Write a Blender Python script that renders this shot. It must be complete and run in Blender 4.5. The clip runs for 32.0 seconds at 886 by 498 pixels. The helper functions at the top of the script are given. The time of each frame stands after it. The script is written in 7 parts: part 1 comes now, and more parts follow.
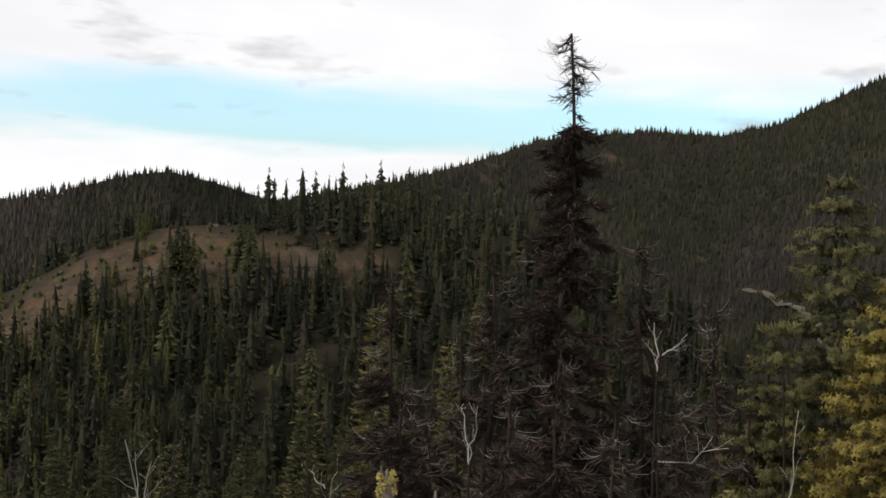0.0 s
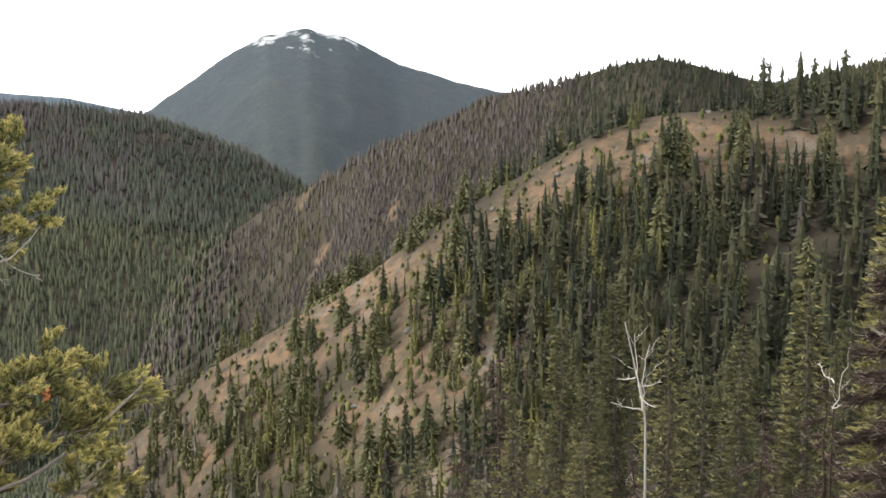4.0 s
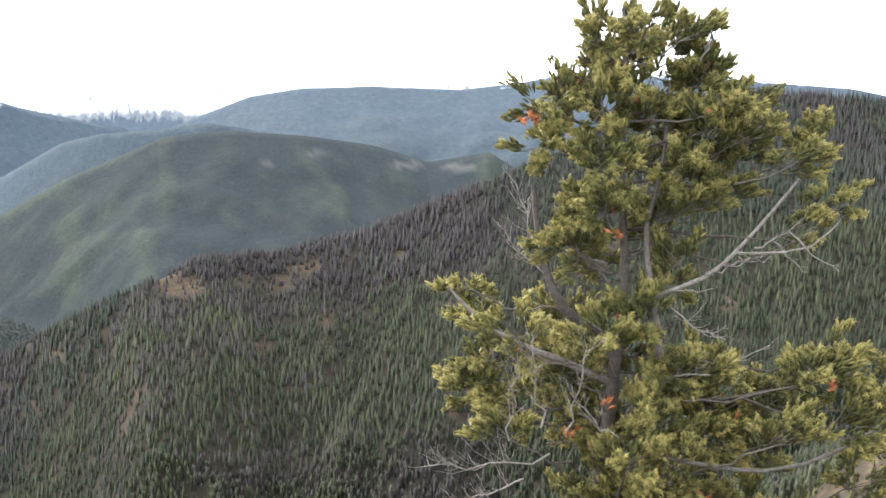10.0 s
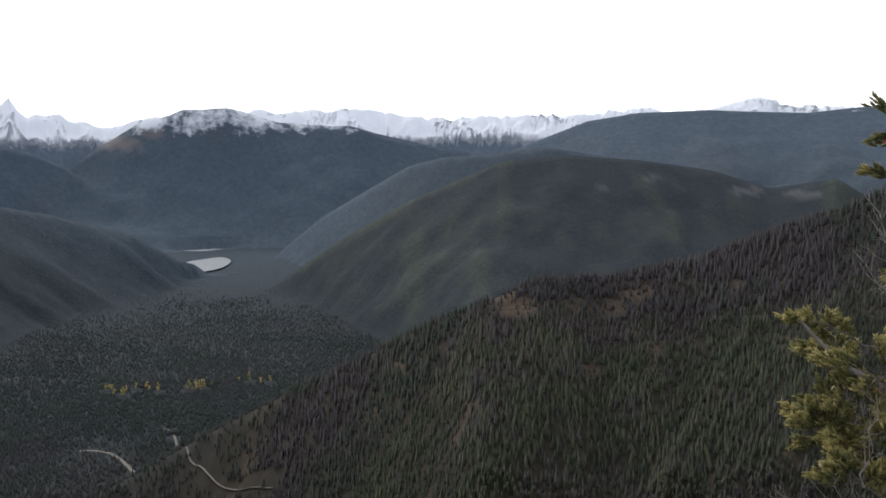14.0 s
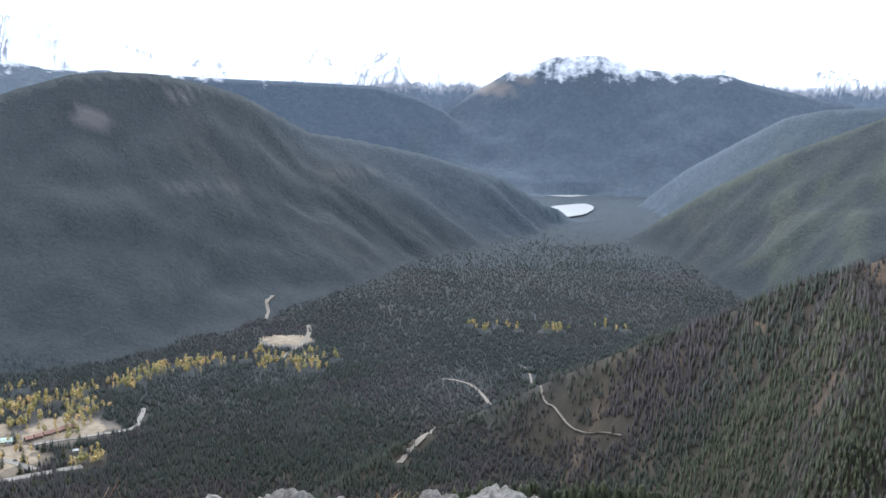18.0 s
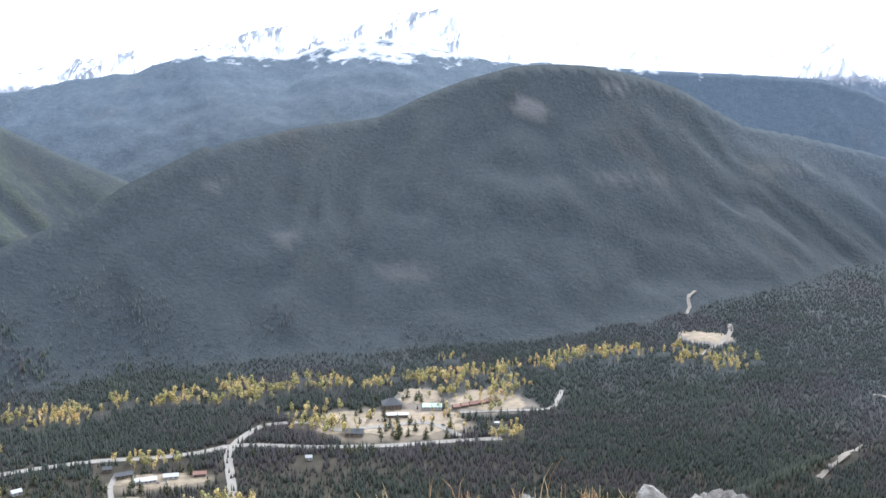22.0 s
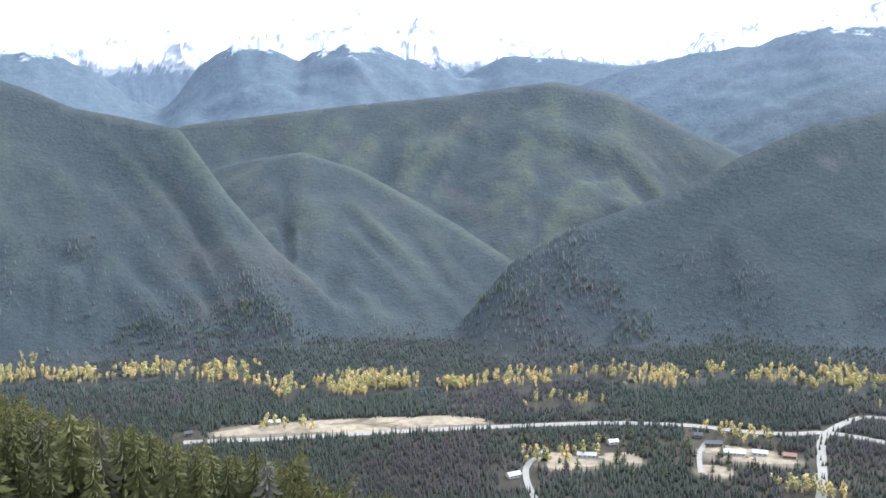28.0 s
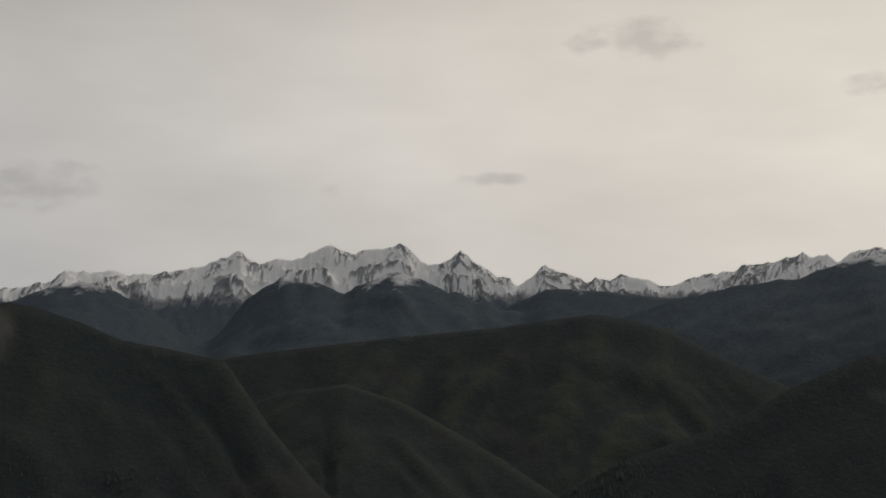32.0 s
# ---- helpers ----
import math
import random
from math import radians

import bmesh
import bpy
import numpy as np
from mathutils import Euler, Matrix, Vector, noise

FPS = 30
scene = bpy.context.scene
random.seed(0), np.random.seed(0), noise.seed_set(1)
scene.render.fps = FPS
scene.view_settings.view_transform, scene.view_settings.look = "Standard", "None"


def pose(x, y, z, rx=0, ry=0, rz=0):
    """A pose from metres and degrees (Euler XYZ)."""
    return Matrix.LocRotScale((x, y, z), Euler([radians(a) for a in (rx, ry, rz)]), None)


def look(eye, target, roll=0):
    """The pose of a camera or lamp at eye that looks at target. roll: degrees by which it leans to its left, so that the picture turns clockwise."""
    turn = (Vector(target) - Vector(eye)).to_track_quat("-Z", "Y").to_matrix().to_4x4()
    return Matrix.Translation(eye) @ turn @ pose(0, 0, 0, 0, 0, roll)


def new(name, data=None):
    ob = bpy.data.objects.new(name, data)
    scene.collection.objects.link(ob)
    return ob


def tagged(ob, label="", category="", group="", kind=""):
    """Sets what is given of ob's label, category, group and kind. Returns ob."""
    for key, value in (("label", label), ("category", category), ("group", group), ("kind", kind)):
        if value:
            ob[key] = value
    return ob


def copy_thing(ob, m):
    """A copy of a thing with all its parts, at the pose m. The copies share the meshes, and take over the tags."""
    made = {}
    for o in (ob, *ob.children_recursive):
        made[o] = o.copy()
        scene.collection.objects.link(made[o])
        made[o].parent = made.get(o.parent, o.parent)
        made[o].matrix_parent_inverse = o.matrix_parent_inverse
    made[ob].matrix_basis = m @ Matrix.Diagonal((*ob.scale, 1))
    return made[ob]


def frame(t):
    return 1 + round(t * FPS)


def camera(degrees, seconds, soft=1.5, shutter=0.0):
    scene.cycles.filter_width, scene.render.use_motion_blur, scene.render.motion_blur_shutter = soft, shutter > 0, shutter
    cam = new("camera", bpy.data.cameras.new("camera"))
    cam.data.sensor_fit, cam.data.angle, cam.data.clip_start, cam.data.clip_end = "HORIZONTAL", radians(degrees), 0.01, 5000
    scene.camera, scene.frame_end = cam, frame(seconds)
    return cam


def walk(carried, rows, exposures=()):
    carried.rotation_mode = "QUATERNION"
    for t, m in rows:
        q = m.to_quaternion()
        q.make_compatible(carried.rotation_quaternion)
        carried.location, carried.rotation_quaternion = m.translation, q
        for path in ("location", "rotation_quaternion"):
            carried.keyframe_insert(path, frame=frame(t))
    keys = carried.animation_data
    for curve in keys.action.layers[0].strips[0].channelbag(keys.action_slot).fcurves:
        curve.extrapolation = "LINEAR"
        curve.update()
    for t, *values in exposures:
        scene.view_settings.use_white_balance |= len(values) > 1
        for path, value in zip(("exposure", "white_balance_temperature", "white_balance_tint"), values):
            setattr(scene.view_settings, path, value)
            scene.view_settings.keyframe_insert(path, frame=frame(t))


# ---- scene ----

# ---------------------------------------------------------------- camera
cam = camera(44.0, 32.0, soft=1.65)

# seconds, heading to the left, pitch, roll (degrees)
TURN = [
    (0.0, 0.04, -1.50, -1.30), (0.5, 2.89, -3.04, -1.09), (1.0, 6.29, -4.07, -0.58), (1.5, 9.31, -4.65, -0.57),
    (2.0, 12.38, -5.09, -0.61), (2.5, 15.08, -5.42, -0.36), (3.5, 21.70, -6.85, 0.30), (4.5, 28.90, -7.93, 0.88), (5.0, 32.94, -8.13, 0.77),
    (5.5, 36.77, -8.40, 1.13), (6.0, 40.80, -8.49, 1.40), (6.5, 44.63, -8.50, 0.77), (7.0, 48.68, -8.40, 0.43),
    (7.5, 52.32, -8.40, 0.30), (8.0, 55.60, -8.19, 0.15), (8.5, 58.26, -7.71, -0.50), (9.0, 60.33, -7.60, -0.42),
    (9.5, 62.48, -7.62, -0.40), (10.0, 64.32, -7.60, 0.30), (10.5, 66.11, -7.40, 0.50), (11.0, 68.33, -7.23, 0.10),
    (11.5, 70.58, -6.88, 0.62), (12.0, 72.68, -6.25, 0.80), (12.5, 74.69, -5.80, 0.55), (13.0, 76.77, -5.73, 0.68),
    (13.5, 79.16, -5.90, 0.34), (14.0, 81.67, -6.22, 0.49), (14.5, 83.91, -6.61, 0.18), (15.5, 88.00, -7.60, -0.20), (16.5, 92.04, -8.37, -0.56),
    (17.0, 94.78, -8.25, -0.54), (17.5, 97.56, -8.62, -0.56), (18.0, 100.68, -8.90, -0.43), (18.5, 103.92, -9.10, -0.51),
    (19.0, 106.92, -9.30, -0.17), (19.5, 109.96, -9.18, -0.04), (20.0, 112.70, -9.07, -0.19), (20.5, 115.11, -9.06, -0.37),
    (21.0, 117.75, -9.14, -0.41), (21.5, 120.30, -9.34, -0.36), (22.0, 122.88, -9.49, -0.51), (22.5, 125.45, -9.73, -0.16),
    (23.0, 128.17, -9.95, -0.47), (23.5, 131.05, -10.22, -0.57), (24.0, 134.69, -10.31, -0.32), (24.5, 138.21, -10.38, -0.25),
    (25.0, 140.64, -10.72, 0.35), (25.5, 142.69, -11.26, 0.85), (26.5, 147.40, -11.60, 0.75), (27.5, 152.00, -11.38, 0.54), (28.0, 154.13, -10.91, 0.41),
    (28.5, 156.30, -10.48, 0.35), (29.0, 158.32, -10.12, 0.19), (29.5, 159.23, -8.73, 0.44), (30.0, 158.63, -6.63, 0.54),
    (30.5, 158.17, -4.51, 0.31), (31.0, 157.30, -2.66, 0.00), (31.5, 157.02, -0.70, -0.07), (32.0, 156.36, 1.19, 0.54),
]
ARM = 0.3      # the camera is held this far in front of the body that turns


def carried_pose(yaw, pitch, roll):
    a = radians(yaw)
    return pose(-ARM * math.sin(a), ARM * math.cos(a), 0.0, 90 + pitch, roll, yaw)


# seconds, stops, kelvin, tint
LIGHT = [
    (0.0, 0.04, 6500, 10), (1.0, 1.0, 6500, 10), (2.5, 1.25, 6500, 10), (4.5, 2.1, 6250, 9), (6.0, 2.55, 6100, 9), (7.0, 2.5, 5950, 8), (8.5, 2.38, 5850, 8), (10.5, 1.98, 5850, 8), (12.0, 1.32, 5800, 10),
    (13.5, 0.4, 5800, 12), (14.5, 0.6, 5600, 12), (16.5, 1.3, 5400, 12), (19.0, 1.82, 5400, 12), (25.5, 2.2, 5400, 11),
    (28.5, 2.36, 5300, 10), (29.5, 1.65, 5450, 10), (30.2, 0.8, 5650, 12), (31.0, -0.65, 6600, 12), (32.0, -1.15, 6700, 10),
]
walk(cam, [(t, carried_pose(y, p, r)) for t, y, p, r in TURN], LIGHT)

# ---------------------------------------------------------------- sky and sun
SUN_AZ, SUN_EL = 112.0, 38.0


def heading(az, el=0.0):
    """Unit vector for a heading to the left of the first view and a height above the horizon."""
    a, e = radians(az), radians(el)
    return Vector((-math.sin(a) * math.cos(e), math.cos(a) * math.cos(e), math.sin(e)))


def nodes_of(tree):
    tree.nodes.clear()

    def add(kind, **kw):
        n = tree.nodes.new(kind)
        for k, v in kw.items():
            if k.startswith("i_"):
                n.inputs[k[2:].replace("_", " ")].default_value = v
            elif k == "operation":
                n.operation = v
            elif k == "blend":
                n.data_type, n.blend_type = "RGBA", v
        return n
    return add, tree.links.new


def build_world():
    world = bpy.data.worlds.new("overcast_sky")
    scene.world = world
    world.use_nodes = True
    add, link = nodes_of(world.node_tree)
    out, bg = add("ShaderNodeOutputWorld"), add("ShaderNodeBackground")
    sky = add("ShaderNodeTexSky")
    sky.sky_type, sky.sun_disc = "NISHITA", False
    sky.sun_elevation, sky.sun_rotation = radians(SUN_EL), radians(-SUN_AZ)
    sky.air_density, sky.dust_density = 1.0, 2.0
    dim = add("ShaderNodeMix", blend="MULTIPLY")
    dim.inputs[0].default_value = 1.0
    dim.inputs[7].default_value = (0.17, 0.225, 0.25, 1)
    link(sky.outputs[0], dim.inputs[6])
    co = add("ShaderNodeTexCoord")
    sep = add("ShaderNodeSeparateXYZ")
    link(co.outputs["Generated"], sep.inputs[0])

    def maths(op, a, b=None, c=None):
        n = add("ShaderNodeMath", operation=op)
        for i, v in enumerate((a, b, c)):
            if v is None:
                continue
            if isinstance(v, (int, float)):
                n.inputs[i].default_value = v
            else:
                link(v, n.inputs[i])
        return n.outputs[0]

    def smooth(v, lo, hi):
        n = add("ShaderNodeMapRange")
        n.interpolation_type = "SMOOTHSTEP"
        link(v, n.inputs[0])
        n.inputs[1].default_value, n.inputs[2].default_value = lo, hi
        return n.outputs[0]

    def stretched(scale, zs, detail, seed):
        m = add("ShaderNodeMapping")
        m.inputs["Scale"].default_value = (1, 1, zs)
        m.inputs["Location"].default_value = (seed, seed * 0.7, 0)
        link(co.outputs["Generated"], m.inputs[0])
        n = add("ShaderNodeTexNoise")
        n.inputs["Scale"].default_value, n.inputs["Detail"].default_value, n.inputs["Roughness"].default_value = scale, detail, 0.55
        link(m.outputs[0], n.inputs["Vector"])
        return n.outputs[0]
    z = sep.outputs[2]
    # a gap of clear sky low over the first view
    wob = maths("MULTIPLY_ADD", stretched(5, 6, 3, 3.0), 0.06, -0.03)
    zz = maths("ADD", z, wob)
    gap = maths("MULTIPLY", smooth(zz, 0.052, 0.078), maths("SUBTRACT", 1.0, smooth(zz, 0.098, 0.135)))
    gap = maths("MULTIPLY", gap, smooth(sep.outputs[1], 0.80, 0.97))
    gap = maths("MULTIPLY", gap, 0.85)
    # thin layer cloud, brighter towards the sun
    dot = add("ShaderNodeVectorMath", operation="DOT_PRODUCT")
    link(co.outputs["Generated"], dot.inputs[0])
    dot.inputs[1].default_value = heading(SUN_AZ, SUN_EL)
    glow = smooth(dot.outputs["Value"], 0.2, 1.0)
    veil = add("ShaderNodeMix", blend="MIX")
    link(glow, veil.inputs[0])
    veil.inputs[6].default_value, veil.inputs[7].default_value = (0.62, 0.62, 0.63, 1), (1.10, 1.04, 0.94, 1)
    low = maths("MULTIPLY_ADD", maths("SUBTRACT", 1.0, smooth(z, 0.14, 0.42)), 0.75, 0.80)
    # small grey cumulus in rows
    puff = smooth(maths("ADD", stretched(6.5, 3.6, 4, 11.3), maths("MULTIPLY", stretched(24, 3.0, 3, 5.1), 0.10)), 0.615, 0.74)
    puff = maths("MULTIPLY", puff, smooth(z, 0.03, 0.06))
    puff = maths("MULTIPLY", puff, smooth(sep.outputs[1], -0.35, 0.1))
    # single clouds over the far end of the valley: heading, height, half width, half height (degrees)
    ragged = maths("MULTIPLY_ADD", stretched(22, 2.0, 6, 2.4), 5.0, -2.5)
    for az, el, wide, tall in ((176.2, 4.5, 3.6, 1.2), (146.4, 11.7, 2.9, 1.0), (153.9, 4.8, 2.0, 0.35), (162.3, 4.3, 0.9, 0.45), (134.5, 8.9, 2.2, 0.6)):
        ahead = heading(az, el)
        side = Vector((0, 0, 1)).cross(ahead).normalized()
        squares = []
        for axis, size in ((side, wide), (ahead.cross(side), tall)):
            d = add("ShaderNodeVectorMath", operation="DOT_PRODUCT")
            link(co.outputs["Generated"], d.inputs[0])
            d.inputs[1].default_value = axis
            q = maths("MULTIPLY", d.outputs["Value"], 1 / math.sin(radians(size)))
            squares.append(maths("MULTIPLY", q, q))
        far = maths("ADD", maths("ADD", squares[0], squares[1]), ragged)
        cloud = maths("MULTIPLY", maths("SUBTRACT", 1.0, smooth(far, -0.5, 1.3)), maths("LESS_THAN", sep.outputs[1], -0.4))
        puff = maths("MAXIMUM", puff, maths("MULTIPLY", cloud, 0.62))
    soft = maths("MULTIPLY_ADD", stretched(2.6, 3.0, 4, 8.8), 0.5, 0.75)
    grey = add("ShaderNodeMix", blend="MULTIPLY")
    grey.inputs[0].default_value = 1.0
    link(veil.outputs[2], grey.inputs[6])
    soft = maths("MULTIPLY", soft, low)
    comb = add("ShaderNodeCombineColor")
    for i in range(3):
        link(soft, comb.inputs[i])
    link(comb.outputs[0], grey.inputs[7])
    mixg = add("ShaderNodeMix", blend="MIX")
    link(gap, mixg.inputs[0])
    link(grey.outputs[2], mixg.inputs[6])
    link(dim.outputs[2], mixg.inputs[7])
    mixp = add("ShaderNodeMix", blend="MIX")
    link(maths("MULTIPLY", puff, 0.48), mixp.inputs[0])
    link(mixg.outputs[2], mixp.inputs[6])
    mixp.inputs[7].default_value = (0.46, 0.45, 0.46, 1)
    link(mixp.outputs[2], bg.inputs[0])
    bg.inputs[1].default_value = 1.0
    link(bg.outputs[0], out.inputs[0])


build_world()
sun = new("sun", bpy.data.lights.new("sun", "SUN"))
sun.data.energy, sun.data.angle, sun.data.color = 1.5, radians(18), (1.0, 0.94, 0.84)
sun.matrix_world = look(heading(SUN_AZ, SUN_EL) * 100, (0, 0, 0))

# ---------------------------------------------------------------- materials


def mat_new(name, rough=0.9, metal=0.0, spec=0.2):
    m = bpy.data.materials.new(name)
    m.use_nodes = True
    add, link = nodes_of(m.node_tree)
    out, b = add("ShaderNodeOutputMaterial"), add("ShaderNodeBsdfPrincipled")
    b.inputs["Roughness"].default_value, b.inputs["Metallic"].default_value = rough, metal
    b.inputs["Specular IOR Level"].default_value = spec
    link(b.outputs[0], out.inputs[0])
    return m, add, link, b


def noise_node(add, link, vec, scale, detail=4, rough=0.6):
    n = add("ShaderNodeTexNoise")
    n.inputs["Scale"].default_value, n.inputs["Detail"].default_value, n.inputs["Roughness"].default_value = scale, detail, rough
    if vec is not None:
        link(vec, n.inputs["Vector"])
    return n


def ramp(add, link, fac, stops):
    r = add("ShaderNodeValToRGB")
    while len(r.color_ramp.elements) < len(stops):
        r.color_ramp.elements.new(0.5)
    for e, (p, c) in zip(r.color_ramp.elements, stops):
        e.position, e.color = p, (*c, 1)
    link(fac, r.inputs[0])
    return r.outputs[0]


def mix(add, link, fac, a, b, blend="MIX"):
    n = add("ShaderNodeMix", blend=blend)
    for i, v in ((0, fac), (6, a), (7, b)):
        if isinstance(v, (int, float)):
            n.inputs[i].default_value = v
        elif isinstance(v, tuple):
            n.inputs[i].default_value = (*v, 1)
        else:
            link(v, n.inputs[i])
    return n.outputs[2]


def simple_mat(name, dark, light, scale=6.0, rough=0.85, bump=0.3, metal=0.0, spec=0.2, random_tint=0.0):
    """A surface with grain and blotches between two tones."""
    m, add, link, b = mat_new(name, rough, metal, spec)
    co = add("ShaderNodeTexCoord")
    n1 = noise_node(add, link, co.outputs["Object"], scale, 5)
    n2 = noise_node(add, link, co.outputs["Object"], scale * 0.17, 3)
    f = add("ShaderNodeMath", operation="MULTIPLY_ADD")
    link(n1.outputs[0], f.inputs[0])
    f.inputs[1].default_value = 0.6
    g = add("ShaderNodeMath", operation="MULTIPLY")
    link(n2.outputs[0], g.inputs[0])
    g.inputs[1].default_value = 0.4
    link(g.outputs[0], f.inputs[2])
    c = ramp(add, link, f.outputs[0], [(0.3, dark), (0.7, light)])
    if random_tint:
        info = add("ShaderNodeObjectInfo")
        c = mix(add, link, random_tint, c, ramp(add, link, info.outputs["Random"], [(0.0, (0.35, 0.35, 0.35)), (1.0, (1, 1, 1))]), "MULTIPLY")
    link(c, b.inputs["Base Color"])
    if bump:
        bp = add("ShaderNodeBump")
        bp.inputs["Strength"].default_value = bump
        link(n1.outputs[0], bp.inputs["Height"])
        link(bp.outputs[0], b.inputs["Normal"])
    return m


def ground_material():
    m, add, link, b = mat_new("hillside", 0.95, 0, 0.1)
    geo = add("ShaderNodeNewGeometry")
    pos = geo.outputs["Position"]

    def attr(name):
        n = add("ShaderNodeAttribute")
        n.attribute_name = name
        return n.outputs["Fac"]
    big = noise_node(add, link, pos, 0.004, 5)
    mid = noise_node(add, link, pos, 0.045, 5, 0.65)
    fine = noise_node(add, link, pos, 0.9, 5, 0.7)
    floor_c = ramp(add, link, mid.outputs[0], [(0.3, (0.020, 0.019, 0.013)), (0.55, (0.036, 0.031, 0.023)), (0.75, (0.060, 0.050, 0.037))])
    # distant canopy: some grey-blue haze is put into its colour
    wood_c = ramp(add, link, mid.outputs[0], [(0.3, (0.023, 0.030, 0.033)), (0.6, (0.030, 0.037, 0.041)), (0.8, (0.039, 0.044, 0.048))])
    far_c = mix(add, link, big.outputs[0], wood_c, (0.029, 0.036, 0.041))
    # pale green of the ribs: greener growth plus light painted on the spurs
    far_c = mix(add, link, attr("lit_growth"), far_c, ramp(add, link, mid.outputs[0], [(0.3, (0.038, 0.047, 0.040)), (0.7, (0.056, 0.066, 0.050))]))
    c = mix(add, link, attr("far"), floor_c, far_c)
    # blue-grey of the air over far hills, painted as ground colour
    haze_c = ramp(add, link, mid.outputs[0], [(0.3, (0.056, 0.076, 0.098)), (0.5, (0.068, 0.088, 0.111)), (0.7, (0.082, 0.102, 0.124))])
    c = mix(add, link, attr("haze"), c, haze_c)
    tall = add("ShaderNodeMapping")
    tall.inputs["Scale"].default_value = (1, 1, 0.35)
    link(pos, tall.inputs[0])
    crowns = noise_node(add, link, tall.outputs[0], 0.22, 3, 0.65)
    c = mix(add, link, attr("far"), c, mix(add, link, 1.0, c, ramp(add, link, crowns.outputs[0], [(0.32, (0.84, 0.84, 0.85)), (0.68, (1.16, 1.16, 1.14))]), "MULTIPLY"))
    g1 = ramp(add, link, fine.outputs[0], [(0.25, (0.048, 0.033, 0.024)), (0.5, (0.110, 0.074, 0.048)), (0.75, (0.19, 0.132, 0.090))])
    grass = mix(add, link, 0.55, g1, ramp(add, link, mid.outputs[0], [(0.3, (0.050, 0.039, 0.031)), (0.5, (0.104, 0.069, 0.046)), (0.72, (0.195, 0.122, 0.070))]))
    scrub = noise_node(add, link, pos, 0.30, 5, 0.7)
    grass = mix(add, link, ramp(add, link, scrub.outputs[0], [(0.42, (0, 0, 0)), (0.58, (0.85, 0.85, 0.85))]), grass, (0.050, 0.045, 0.032))
    stony = noise_node(add, link, pos, 0.11, 6, 0.75)
    grass = mix(add, link, ramp(add, link, stony.outputs[0], [(0.54, (0, 0, 0)), (0.64, (0.7, 0.7, 0.7))]), grass, (0.115, 0.103, 0.092))
    c = mix(add, link, attr("grass"), c, grass)
    pale = ramp(add, link, fine.outputs[0], [(0.3, (0.10, 0.085, 0.065)), (0.7, (0.20, 0.165, 0.12))])
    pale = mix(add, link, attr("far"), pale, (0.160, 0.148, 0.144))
    c = mix(add, link, attr("bare"), c, pale)
    sn = add("ShaderNodeMath", operation="ADD")
    link(attr("snow"), sn.inputs[0])
    s2 = add("ShaderNodeMath", operation="MULTIPLY_ADD")
    link(noise_node(add, link, pos, 0.018, 5, 0.6).outputs[0], s2.inputs[0])
    s2.inputs[1].default_value, s2.inputs[2].default_value = 2.4, -1.2
    link(s2.outputs[0], sn.inputs[1])
    rp = ramp(add, link, sn.outputs[0], [(0.35, (0, 0, 0)), (0.9, (0.72, 0.72, 0.72))])
    c = mix(add, link, rp, c, (0.80, 0.82, 0.86))
    link(c, b.inputs["Base Color"])
    bp = add("ShaderNodeBump")
    bp.inputs["Strength"].default_value, bp.inputs["Distance"].default_value = 0.6, 0.4
    link(fine.outputs[0], bp.inputs["Height"])
    canopy = add("ShaderNodeBump")
    canopy.inputs["Distance"].default_value = 3.0
    link(attr("far"), canopy.inputs["Strength"])
    link(noise_node(add, link, pos, 0.10, 4, 0.7).outputs[0], canopy.inputs["Height"])
    link(bp.outputs[0], canopy.inputs["Normal"])
    link(canopy.outputs[0], b.inputs["Normal"])
    return m


def peak_material():
    m, add, link, b = mat_new("snow_and_rock", 0.9, 0, 0.15)
    geo = add("ShaderNodeNewGeometry")
    pos = geo.outputs["Position"]
    a = add("ShaderNodeAttribute")
    a.attribute_name = "snow"
    n = noise_node(add, link, pos, 0.06, 6, 0.75)
    s = add("ShaderNodeMath", operation="MULTIPLY_ADD")
    link(n.outputs[0], s.inputs[0])
    s.inputs[1].default_value = 0.35
    link(a.outputs["Fac"], s.inputs[2])
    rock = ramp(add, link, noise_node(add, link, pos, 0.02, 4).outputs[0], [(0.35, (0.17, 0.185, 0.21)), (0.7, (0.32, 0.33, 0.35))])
    # forest below the snow, its colour paled and blued to paint haze
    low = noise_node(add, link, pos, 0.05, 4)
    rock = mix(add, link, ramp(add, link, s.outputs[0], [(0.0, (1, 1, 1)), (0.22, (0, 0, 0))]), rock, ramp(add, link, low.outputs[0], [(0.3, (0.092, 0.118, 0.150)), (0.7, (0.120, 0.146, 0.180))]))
    c = mix(add, link, ramp(add, link, s.outputs[0], [(0.42, (0, 0, 0)), (0.60, (0.35, 0.35, 0.35)), (0.80, (1, 1, 1))]), rock, (0.88, 0.89, 0.91))
    link(c, b.inputs["Base Color"])
    return m


def foliage_material(name, live, dead, tone=0.35, rough=0.75):
    """Needles: tone varies from tree to tree by the mesh's own 'tone', dead ones by 'dead'."""
    m, add, link, b = mat_new(name, rough, 0, 0.15)
    geo = add("ShaderNodeNewGeometry")

    def attr(n_):
        n = add("ShaderNodeAttribute")
        n.attribute_name = n_
        return n.outputs["Fac"]
    c = ramp(add, link, attr("tone"), live)
    d = ramp(add, link, attr("tone"), dead)
    c = mix(add, link, attr("dead"), c, d)
    n = noise_node(add, link, geo.outputs["Position"], 1.3, 3)
    c = mix(add, link, tone, c, ramp(add, link, n.outputs[0], [(0.3, (0.35, 0.35, 0.35)), (0.75, (1.5, 1.5, 1.4))]), "MULTIPLY")
    link(c, b.inputs["Base Color"])
    return m


